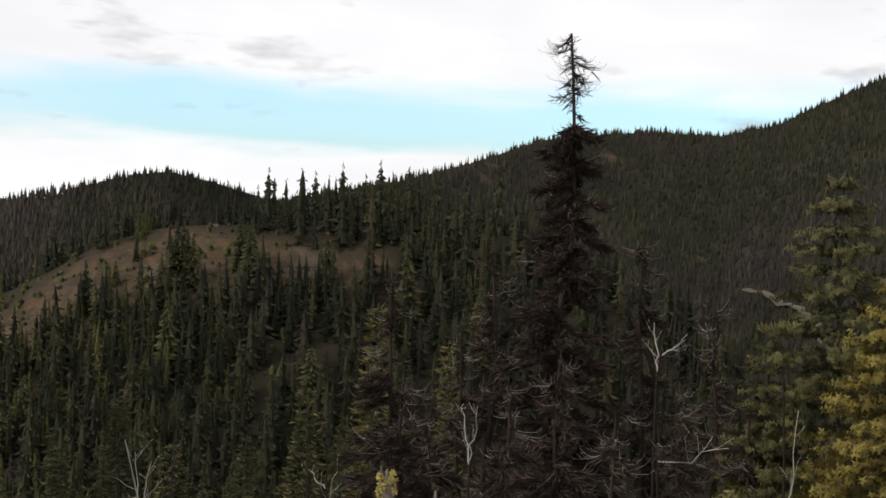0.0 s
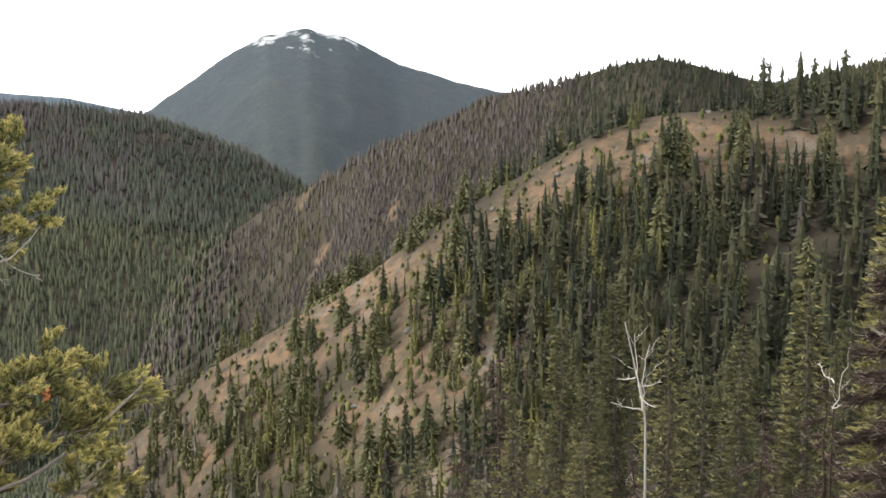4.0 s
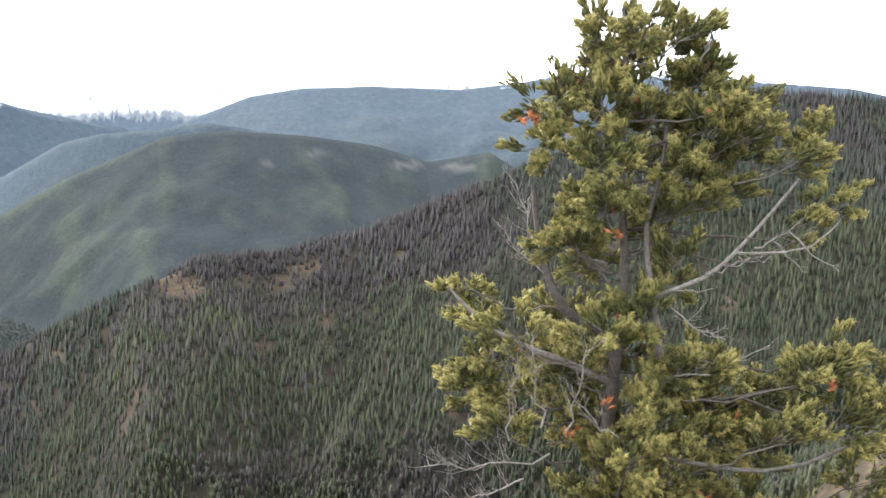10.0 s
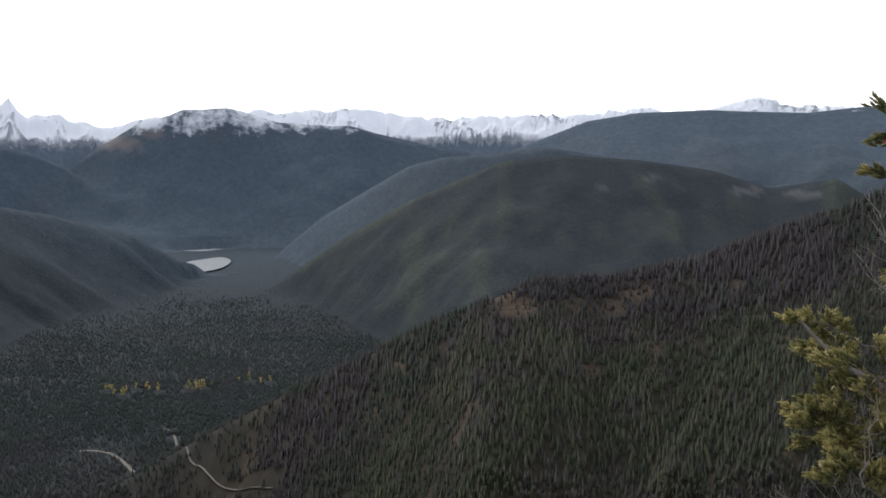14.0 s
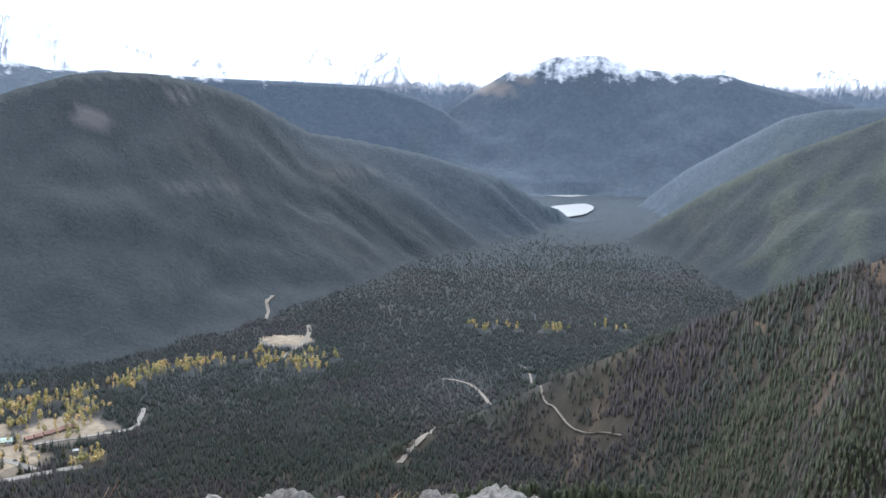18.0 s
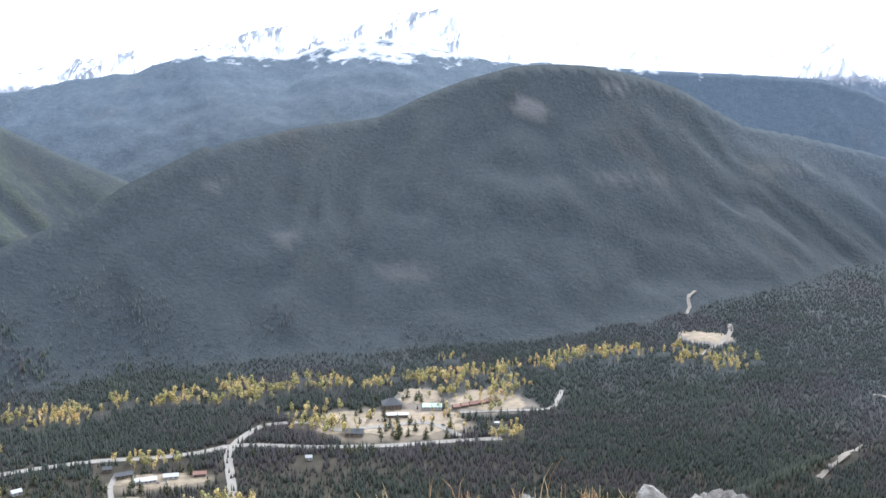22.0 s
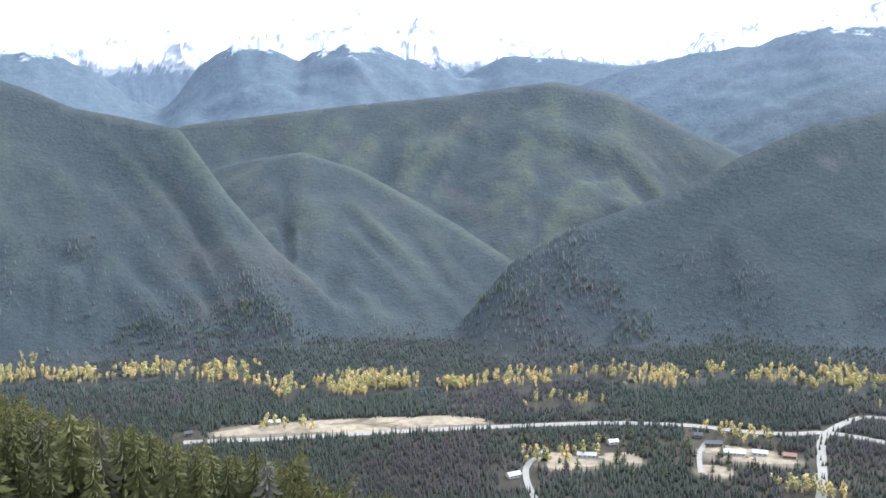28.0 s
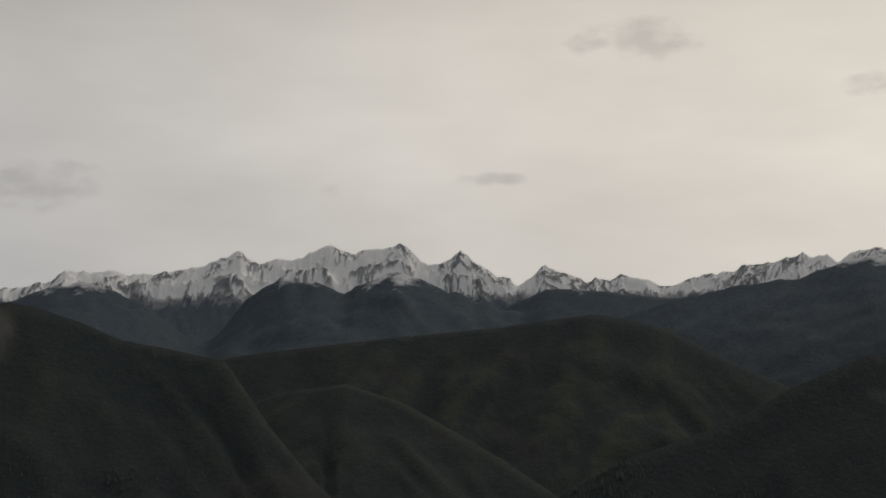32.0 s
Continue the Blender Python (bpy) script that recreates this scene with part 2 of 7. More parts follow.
MAT_GROUND = ground_material()
MAT_PEAK = peak_material()
MAT_WOOD_NEAR = foliage_material("conifer_needles", [(0.0, (0.013, 0.016, 0.010)), (0.5, (0.024, 0.027, 0.015)), (1.0, (0.052, 0.049, 0.024))],
                                 [(0.0, (0.022, 0.018, 0.017)), (0.6, (0.036, 0.030, 0.029)), (1.0, (0.062, 0.052, 0.050))])
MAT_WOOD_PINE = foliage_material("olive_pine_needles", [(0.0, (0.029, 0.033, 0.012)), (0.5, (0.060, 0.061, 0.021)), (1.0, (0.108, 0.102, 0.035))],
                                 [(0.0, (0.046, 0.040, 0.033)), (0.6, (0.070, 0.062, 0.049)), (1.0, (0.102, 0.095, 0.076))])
MAT_WOOD_HILL = foliage_material("hillside_conifers", [(0.0, (0.024, 0.030, 0.018)), (0.5, (0.038, 0.045, 0.027)), (1.0, (0.066, 0.069, 0.036))],
                                 [(0.0, (0.036, 0.031, 0.029)), (0.6, (0.054, 0.047, 0.044)), (1.0, (0.078, 0.069, 0.064))], 0.25)
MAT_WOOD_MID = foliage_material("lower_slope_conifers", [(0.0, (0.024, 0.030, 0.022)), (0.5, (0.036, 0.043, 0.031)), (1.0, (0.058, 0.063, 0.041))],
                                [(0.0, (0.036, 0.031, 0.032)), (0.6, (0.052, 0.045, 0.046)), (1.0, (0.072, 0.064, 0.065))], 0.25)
# needles paled and blued: distance haze is put into their colour
MAT_WOOD_FAR = foliage_material("hazed_wall_conifers", [(0.0, (0.044, 0.055, 0.056)), (0.6, (0.053, 0.065, 0.066)), (1.0, (0.066, 0.079, 0.071))],
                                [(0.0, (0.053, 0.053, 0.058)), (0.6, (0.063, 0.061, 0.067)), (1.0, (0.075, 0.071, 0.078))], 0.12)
# about half of that painted haze is mixed in here
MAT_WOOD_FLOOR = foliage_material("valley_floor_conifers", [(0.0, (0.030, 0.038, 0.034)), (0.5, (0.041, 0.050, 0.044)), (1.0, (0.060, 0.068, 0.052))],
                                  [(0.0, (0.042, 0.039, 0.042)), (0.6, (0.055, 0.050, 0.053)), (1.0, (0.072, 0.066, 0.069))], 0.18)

# ---------------------------------------------------------------- the lie of the land


def lattice(ix, iy, seed):
    h = (ix.astype(np.int64) * 374761393 + iy.astype(np.int64) * 668265263 + seed * 974634777) & 0xFFFFFFFF
    h = ((h ^ (h >> 13)) * 1274126177) & 0xFFFFFFFF
    return ((h ^ (h >> 16)) & 0xFFFF) / 65535.0


def vnoise(x, y, seed=0):
    ix, iy = np.floor(x), np.floor(y)
    fx, fy = x - ix, y - iy
    fx, fy = fx * fx * (3 - 2 * fx), fy * fy * (3 - 2 * fy)
    a, b_ = lattice(ix, iy, seed), lattice(ix + 1, iy, seed)
    c, d = lattice(ix, iy + 1, seed), lattice(ix + 1, iy + 1, seed)
    return (a * (1 - fx) + b_ * fx) * (1 - fy) + (c * (1 - fx) + d * fx) * fy


def fbm(x, y, octaves=4, seed=0, gain=0.5):
    total, amp, norm = 0.0, 1.0, 0.0
    for i in range(octaves):
        total = total + amp * vnoise(x, y, seed + i)
        norm += amp
        x, y, amp = x * 2.03 + 17.1, y * 2.03 - 9.7, amp * gain
    return total / norm


FLOOR = -400.0

# Each ridge: its level at the foot, how gullied its face is, and its crest as heading, height above the horizon (degrees),
# distance and the width of its face (metres).
RIDGES = {
    "back_ridge": (-60, 4, [(-60, 9.42, 620, 520), (-40, 9.92, 640, 520), (-21.7, 7.42, 680, 560), (-18.7, 6.12, 690, 560), (-16.9, 5.22, 700, 560), (-14.2, 4.62, 700, 560),
                            (-10.8, 4.82, 700, 560), (-7.4, 4.62, 680, 540), (-5, 4.32, 650, 500), (-2.1, 3.32, 610, 450), (2, 2.12, 540, 380), (6.7, 1.12, 460, 300), (9, 0.72, 430, 270), (12, -1.58, 430, 270)]),
    "knob": (-230, 2, [(5, -0.50, 430, 260), (9, 0.90, 420, 260), (12.1, 1.80, 410, 260), (14.1, 2.20, 410, 260), (16, 2.00, 415, 260), (18.9, 1.20, 430, 270), (23, 0.30, 470, 290),
                       (25.5, -0.90, 490, 300), (29.1, -2.30, 520, 320), (31.8, -3.90, 560, 330), (34.4, -5.10, 600, 340), (38, -7.50, 640, 340)]),
    "grass_spur": (-75, 2, [(-14, -6.0, 170, 60), (-8, -2.6, 185, 90), (-3.4, -0.7, 195, 110), (1.9, -0.4, 200, 120), (7.6, -0.3, 205, 125), (13.3, -0.5, 205, 125), (14.6, -0.7, 205, 125), (17.3, -1.5, 205, 125),
                            (19.9, -3.0, 206, 125), (22.6, -4.4, 208, 125), (26.7, -6.9, 212, 125), (29.4, -8.8, 216, 120), (33.4, -11, 222, 110), (37.6, -13.2, 228, 100), (40.6, -15.6, 235, 90), (44, -18, 240, 80), (50, -24, 250, 70)]),
    "wooded_hill": (-290, 9, [(28, -7, 1050, 500), (32, -4.3, 1060, 600), (35.5, -2.2, 1080, 660), (37.7, -1.3, 1090, 700), (40.3, -0.4, 1100, 720), (44.1, 0.2, 1110, 730), (48.4, 0.4, 1110, 740), (51.5, 0.3, 1100, 740),
                              (55, -0.8, 1080, 740), (60.8, -3.7, 1040, 720), (64.7, -5.1, 1010, 700), (68.7, -6.8, 980, 670), (73.4, -7.7, 960, 640), (77, -7.9, 930, 600), (79.8, -9.1, 900, 560)]),
    "wooded_hill_end": (-380, 8, [(76, -8.2, 925, 600), (79.8, -9.1, 930, 560), (82.5, -10.1, 970, 540), (86.6, -12.1, 1060, 520), (89, -13.0, 1110, 500), (94.4, -15.4, 1220, 420), (98.4, -17.2, 1255, 330), (103, -19.2, 1130, 260), (108, -22, 960, 200)]),
    "snow_top_mountain": (-250, 14, [(14, -2, 3300, 1500), (20.9, 0.4, 3300, 1500), (25.5, 1.5, 3350, 1500), (27.5, 2.1, 3380, 1500), (30.1, 3.5, 3400, 1500), (32.1, 3.95, 3400, 1500), (34.2, 3.6, 3400, 1500),
                                     (36.2, 2.55, 3400, 1450), (38, 1.3, 3400, 1400), (40, 0.0, 3400, 1350), (44, -2.5, 3400, 1300)]),
    "green_hill": (-400, 26, [(58, -5, 2300, 800), (61.9, -2.5, 2300, 850), (65.1, -3.0, 2320, 900), (68, -2.1, 2330, 900), (71.4, -1.6, 2340, 900), (75.5, -1.3, 2340, 900), (78.6, -1.6, 2350, 880), (80.7, -2.5, 2380, 850),
                              (83.4, -3.6, 2450, 800), (87.1, -5.6, 2650, 700), (89.1, -6.9, 2750, 600), (91, -8.3, 2800, 500)]),
    "green_hill_back": (-400, 15, [(70, -2, 3050, 700), (76.3, -0.9, 3050, 700), (78.7, -1.2, 3080, 680), (81.6, -1.4, 3120, 660), (83.4, -1.8, 3180, 640), (85.7, -3.1, 3300, 560), (88.1, -4.5, 3420, 480), (90, -6, 3500, 400)]),
    "long_ridge": (-330, 25, [(38, -0.8, 3600, 1200), (44, 0.6, 3600, 1200), (52, 1.3, 3600, 1200), (58, 1.5, 3600, 1200), (60.5, 1.0, 3600, 1200), (63.4, 0.7, 3600, 1150), (66.2, 0.8, 3600, 1100), (68.1, 0.9, 3600, 1100), (71.6, 0.8, 3620, 1050),
                              (74.2, 0.4, 3650, 950), (76.3, -0.4, 3700, 850), (78.1, -1.1, 3750, 700), (82, -3, 3800, 500)]),
    "pyramid_mountain": (-400, 34, [(72, -3.0, 4450, 600), (78, -1.6, 4450, 620), (82, -0.9, 4430, 640), (84.6, -0.3, 4420, 640), (86.4, 0.2, 4400, 640), (88.7, 0.3, 4400, 640), (90.7, 0.6, 4400, 640), (92.7, 1.2, 4400, 640), (93.9, 1.1, 4400, 640),
                                     (95, 1.1, 4400, 640), (97, 0.5, 4400, 640), (98.9, -0.6, 4400, 620), (100.3, -1.6, 4380, 600), (102, -3.4, 4360, 500), (104, -5.5, 4340, 300)]),
    "valley_wall": (-400, 26, [(92.5, -7.3, 3150, 250), (95.3, -6.5, 3050, 420), (97.6, -5.1, 2980, 520), (101.7, -3.9, 2900, 700), (105, -3.2, 2800, 740), (107.6, -2.8, 2700, 760), (110.8, -1.0, 2560, 780), (112.3, -0.5, 2500, 780), (115.1, 0.1, 2400, 760),
                               (117.1, 0.2, 2350, 750), (119.1, 0.1, 2300, 740), (121.9, -0.7, 2250, 720), (123.9, -1.5, 2200, 690), (126.2, -2.6, 2150, 650), (130.6, -3.2, 2050, 570), (135, -4.2, 1950, 500), (139.4, -6.3, 1800, 380)]),
    "valley_wall_end": (-400, 14, [(135, -4.2, 1950, 500), (139.4, -6.3, 1800, 380), (142.8, -8.0, 1700, 310), (147, -9.6, 1600, 240), (150.5, -11.5, 1520, 180), (154, -15.5, 1450, 100)]),
    "snowy_shoulder": (-300, 30, [(112, -1.8, 3620, 1200), (117.4, 0.2, 3600, 1200), (120.2, 0.2, 3600, 1200), (123.1, 0.9, 3600, 1200), (125.4, 1.4, 3600, 1200), (128.9, 1.1, 3600, 1200), (130.9, 0.3, 3600, 1200), (133.5, 0.6, 3600, 1200), (135.2, 0.6, 3600, 1200),
                                  (138.4, -0.4, 3600, 1200), (141.2, -0.8, 3600, 1100), (144.7, -1.6, 3600, 1000), (146.6, -2.2, 3600, 900), (150, -3.2, 3600, 800)]),
    "middle_hill": (-400, 34, [(135, -8, 2600, 1000), (139, -5.8, 2600, 1080), (142.1, -4.4, 2600, 1130), (145, -2.9, 2600, 1150), (148.4, -2.2, 2600, 1180), (150.8, -2.5, 2580, 1160), (153.7, -2.9, 2560, 1150), (159.5, -3.4, 2500, 1100), (167.3, -4.2, 2450, 1050), (171, -5, 2420, 1000)]),
    "steep_hill": (-400, 26, [(159, -14.5, 1500, 120), (161, -12.6, 1560, 180), (163, -10.7, 1650, 260), (165.3, -7.9, 1760, 370), (167.6, -4.4, 1900, 520), (170.4, -3.7, 1950, 560), (172.7, -3.2, 1980, 590), (174.8, -2.2, 2000, 610), (176.7, -1.5, 2000, 620), (178, -1.2, 2000, 620),
                              (179, -1.4, 2000, 620), (180.6, -2.5, 2000, 610), (186, -4, 1980, 560), (196, -3, 1950, 540), (215, 0, 1900, 500)]),
    "mound": (-405, 5, [(133, -15.3, 1520, 90), (135, -14.4, 1540, 120), (136.7, -13.5, 1560, 150), (139.5, -12.7, 1560, 170), (143.3, -13.1, 1560, 170), (145.9, -14.0, 1540, 150), (148, -15.3, 1510, 100)]),
    "blue_mountains": (-260, 34, [(148, -3.6, 3900, 900), (152, -2.4, 3900, 900), (154.5, -1.6, 3880, 900), (156.8, -0.8, 3860, 900), (158.6, 0.05, 3850, 900), (159.8, -0.35, 3850, 900), (161.6, -1.15, 3860, 900), (163, -0.6, 3880, 900), (164.5, -0.2, 3900, 900), (165.6, -0.6, 3900, 900),
                                  (167, -1.8, 3900, 900), (168.6, -3.4, 3900, 900), (170, -2.9, 3900, 900), (172, -1.3, 3900, 900), (174.5, -0.35, 3900, 900), (175.8, -0.6, 3900, 900), (178, -1.4, 3900, 900), (180.6, -1.1, 3900, 900), (200, 1, 3900, 900), (230, 2, 3900, 900)]),
    "blue_foothills": (-400, 24, [(97, -4.5, 4250, 400), (99.5, -2.6, 4250, 450), (100.5, -1.75, 4250, 450), (102, -1.0, 4250, 480), (104, -0.45, 4250, 500), (108, -0.25, 4250, 500), (111, -0.15, 4250, 500), (114, 0.0, 4250, 500), (118, 0.3, 4250, 500), (124, -0.5, 4250, 500), (130, -2, 4250, 500)]),
    "lower_blue_hills": (-300, 24, [(136, -2, 4000, 700), (140, -1.2, 4000, 700), (144.6, -1.5, 4000, 700), (146.6, -1.3, 4000, 700), (148.6, -1.0, 4000, 700), (151, -0.9, 4000, 700), (153, -1.9, 4000, 700), (156, -3, 4000, 700)]),
    "near_shoulder": (-400, 6, [(84, -22.5, 480, 300), (88.5, -21.4, 500, 300), (95.7, -21.2, 520, 300), (103.3, -22.2, 520, 300), (109.5, -22.2, 510, 300), (114, -22.0, 500, 300), (118, -22.9, 480, 300), (124, -25, 460, 260)]),
    "side_spur": (-400, 16, [(147, -14.2, 1540, 120), (149.5, -12.1, 1640, 210), (152.5, -10.2, 1800, 380), (155.5, -8.4, 1950, 520), (158.5, -6.7, 2100, 660), (161.5, -5.7, 2200, 760), (163.9, -6.0, 2220, 780), (167, -6.8, 2230, 790)]),
}

# a wooded shoulder that swells out of the home slope: heading, height below the horizon at its edge
SHOULDER = [(152, -27.5), (160.1, -25.6), (163.1, -23.8), (168.1, -22.0), (171.3, -21.0), (174.6, -19.7), (177.2, -18.3), (184, -15), (200, -8), (230, -2)]
HOME = [(-60, 0.36), (-20, 0.42), (0, 0.42), (30, 0.44), (54, 0.44), (80, 0.46), (95, 0.50), (120, 0.54), (150, 0.54), (175, 0.47), (200, 0.33), (240, 0.08), (270, 0.02), (300, 0.36)]


def crest(name, az):
    rows = np.array(RIDGES[name][2], float)
    el, dist, run = (np.interp(az, rows[:, 0], rows[:, i]) for i in (1, 2, 3))
    out = np.maximum(0, np.maximum(rows[0, 0] - az, az - rows[-1, 0]))
    return dist * np.tan(np.radians(el)) - out * dist * 0.02 - out ** 2 * dist * 0.004, dist, run


def land(az, r):
    """Height of the ground, and which ridge it belongs to (0 is the home slope, 1 the valley floor)."""
    az, r = np.asarray(az, float), np.asarray(r, float)
    x, y = -r * np.sin(np.radians(az)), r * np.cos(np.radians(az))
    slope = np.interp(az, [a for a, _ in HOME], [s for _, s in HOME])
    lump = (fbm(x / 2.3, y / 2.3, 3, 40) - 0.5) * np.clip(r * 0.06, 0.08, 0.6) + (fbm(x / 18, y / 18, 3, 44) - 0.5) * np.clip((r - 6) * 0.06, 0, 5)
    swell = np.maximum(np.tan(np.radians(np.interp(az, [a for a, _ in SHOULDER], [e for _, e in SHOULDER]))) + slope, 0) * 262 * np.clip((az - 152) / 6, 0, 1)
    swell = swell * np.where(r < 262, np.clip((r - 40) / 222, 0, 1) ** 1.3, 1 - (r - 262) / 90)
    home = np.maximum(-1.62 - slope * np.maximum(0, r - 3.2), FLOOR - 60) + lump + np.maximum(swell, -60)
    floor_z = FLOOR + (fbm(x / 260, y / 260, 3, 50) - 0.5) * 6 * np.clip((r - 1900) / 600, 0, 1)
    layers = [home, floor_z + np.zeros_like(r)]
    for i, name in enumerate(RIDGES):
        base, rough, rows = RIDGES[name]
        sel = (az > rows[0][0] - 12) & (az < rows[-1][0] + 12)
        layer = np.full(r.shape, -4000.0)
        layers.append(layer)
        if not sel.any():
            continue
        rs, xs, ys = r[sel], x[sel], y[sel]
        zc, dist, run = crest(name, az[sel])
        d = dist - rs
        if rough >= 24:
            broad = sum(crest(name, az[sel] + k_)[0] for k_ in (-4.5, -3, -1.5, 1.5, 3, 4.5)) / 6
            zc = zc + (broad - zc) * np.clip(d / run * 1.3, 0, 0.85)
        high = np.maximum(zc - base, (0.2 if name == "side_spur" else 0.35) * run)
        u = np.where(d > 0, d / run, -d / (run * 0.9))
        drop = np.where(u < 1, 1.3 * u - 0.3 * u * u, 1 + 0.7 * (u - 1))
        # gullies and ribs run down the fall line of the face
        span = float(np.mean([row[2] for row in rows]))
        lean = (crest(name, az[sel] + 5)[0] - crest(name, az[sel] - 5)[0]) / (math.radians(10) * span)
        along = np.radians(az[sel]) * span + np.clip(lean * run / high, -0.9, 0.9) * np.clip(d, -0.3 * run, 1.3 * run)
        w = span * (0.05 if span < 1500 else 0.034)
        warp = 1.1 * fbm(along / (3 * w) + 7.3 * i, d / (3 * w), 2, 31)
        broad_rib = 1 - np.abs(fbm(along / (2.7 * w) + warp, d / (7 * w) + 3.1 * i, 2, 60 + i) * 2 - 1)
        thin_rib = 1 - np.abs(fbm(along / w + warp, d / (4.5 * w) + 1.7 * i, 3, 120 + i) * 2 - 1)
        mask = np.sin(np.pi * np.clip(u, 0, 1)) ** 0.8
        small = (fbm(xs / 70, ys / 70, 4, 90 + i) - 0.5) * np.minimum(rough, 0.01 * dist) * 0.9 * np.clip(u * 5, 0, 1)
        jag = 0.0
        if name in ("blue_mountains", "snowy_shoulder", "pyramid_mountain", "lower_blue_hills", "snow_top_mountain"):
            jag = (0.62 - np.abs(fbm(az[sel] * 0.7, az[sel] * 0 + 2.7, 3, 33) * 2 - 1) * 2.2) * (22 if name == "blue_mountains" else 7) * np.clip(1 - 3.5 * u, 0, 1) ** 2
        layer[sel] = jag + zc - high * drop + ((broad_rib - 0.65) * 2.4 + (thin_rib - 0.65) * 1.0) * rough * mask * (1.0 if span < 1500 else 0.62) + small
    stack = np.stack(layers)
    k = np.clip(r * 0.004, 0.25, 8)
    top = stack.max(0)
    z = top + k * np.log(np.exp((stack - top) / k).sum(0)) - k * 0.3
    bed = np.clip(2.2 - ((r - 3400) / 340) ** 2 - ((az - 94.4) / 1.9) ** 2, 0, 1) + np.clip(1.6 - ((r - 3800) / 140) ** 2 - ((az - 94.0) / 1.6) ** 2, 0, 1)
    bed = np.minimum(bed, 1) * np.clip((FLOOR + 34 - z) / 14, 0, 1)
    return z * (1 - bed) + np.minimum(z, FLOOR + 1) * bed, stack.argmax(0)


WHICH = {name: i + 2 for i, name in enumerate(RIDGES)}


def spot(az, r, lift=0.0):
    """A point on the ground at a heading and a distance."""
    z = float(land(np.array([az]), np.array([r]))[0][0])
    a = radians(az)
    return Vector((-r * math.sin(a), r * math.cos(a), z + lift))


def aim(az, el, r):
    """A point at a heading, a height above the horizon and a level distance."""
    a = radians(az)
    return Vector((-r * math.sin(a), r * math.cos(a), r * math.tan(radians(el))))


# clearings and roads of the valley, as heading and height below the horizon on the flat floor
ROADS = {
    "highway": (10.5, [(168.3, -20.35), (166, -20.4), (164, -20.5), (161.5, -20.5), (156.9, -20.4), (152.2, -20.2), (147.6, -20.0), (144.6, -19.8), (141, -19.7), (138.3, -19.8), (135.8, -19.7), (133.7, -19.5), (129.4, -19.75), (125.7, -19.75), (122, -19.5), (119.5, -19.3)]),
    "side_road": (9.0, [(134.2, -23.2), (134.1, -21.8), (134.2, -20.9), (134.2, -19.7), (133.2, -18.9), (132.0, -18.5), (129.8, -18.45), (128.5, -18.9), (126, -18.7), (123.5, -18.55), (121.8, -19.2)]),
    "camp_road": (6.0, [(148.9, -24.2), (149.6, -23.1), (149.7, -22.2), (149.2, -21.7), (148.6, -21.3)]),
    "cabin_road": (5.0, [(140.3, -22.0), (140.4, -21.0), (140.0, -20.4)]),
    "valley_road": (8.0, [(109.6, -11.3), (109.95, -11.7), (109.85, -12.1), (110.0, -12.5)]),
    "river_road": (8.0, [(107.8, -12.9), (107.7, -13.3), (108.2, -13.9), (109.2, -14.5)]),
    "hill_road": (5.0, [(98.0, -17.0), (98.5, -16.4), (99.2, -15.95), (100.2, -15.7), (100.6, -15.75)]),
    "lower_hill_road": (7.0, [(102.9, -20.0), (102.4, -19.4), (101.8, -18.8), (100.8, -18.2)]),
    "slope_track": (3.0, [(96.4, -14.95), (95.9, -15.4), (95.3, -16.0), (94.5, -17.1), (93.6, -18.0), (92.4, -18.3), (90.9, -18.4)]),
    "slope_road": (4.0, [(-15.4, -3.2), (-15.8, -3.3), (-16.8, -3.6), (-18.2, -4.1), (-18.9, -4.9), (-20.5, -6.5)]),
    "village_road": (6.0, [(121.8, -18.0), (119, -17.85), (117, -17.7), (116.6, -17.3), (116.3, -16.7)]),
}
CLEARINGS = [(125.5, -18.5, 62, 95), (120.3, -17.4, 48, 55), (124.0, -17.2, 45, 30), (137.8, -20.9, 25, 52), (161.5, -19.95, 26, 110), (156.0, -19.9, 22, 90), (147.5, -21.8, 24, 32), (144.5, -21.6, 18, 24), (108.9, -13.6, 45, 45), (139.5, -21.8, 18, 20)]


# pale scree, cliffs and burnt or beetle-killed patches on the mountains: heading, height, half width, half height, strength
SCREE = [(98.0, -0.6, 1.3, 0.45, 1.2), (96.6, 0.0, 0.8, 0.3, 1.0), (118.3, -2.1, 0.9, 0.45, 0.5), (114.0, -1.0, 0.9, 0.25, 0.45), (178.4, -2.9, 1.1, 1.2, 0.7), (134.3, -6.1, 1.0, 0.3, 0.2), (131.2, -8.9, 1.4, 0.3, 0.22), (124.6, -10.7, 1.9, 0.4, 0.18),
         (63.5, -3.4, 1.0, 0.2, 0.5), (66.3, -3.2, 0.8, 0.2, 0.5), (70.6, -2.6, 0.6, 0.15, 0.4), (73.4, -3.0, 0.5, 0.2, 0.35), (112.9, -5.6, 2.6, 0.25, 0.2), (105.0, -4.9, 1.6, 0.2, 0.18), (103.6, -12.0, 0.8, 0.12, 0.4), (109.3, -13.6, 0.9, 0.2, 0.6)]
# dry openings among the trees of the wooded hill: heading, height, half width, half height
HILL_OPEN = [(78.0, -9.2, 1.6, 0.7), (73.9, -12.6, 0.8, 0.5), (74.6, -13.3, 0.5, 0.35), (80.6, -14.4, 0.9, 0.35), (69.8, -7.5, 0.4, 0.2), (66.6, -7.9, 0.5, 0.25), (64.3, -7.5, 0.35, 0.2), (49.4, -10.1, 0.6, 0.6), (71.5, -8.6, 0.9, 0.3), (88.5, -14.2, 0.7, 0.25), (84.3, -12.4, 0.5, 0.25)]
_rr = np.geomspace(70, 4600, 900)


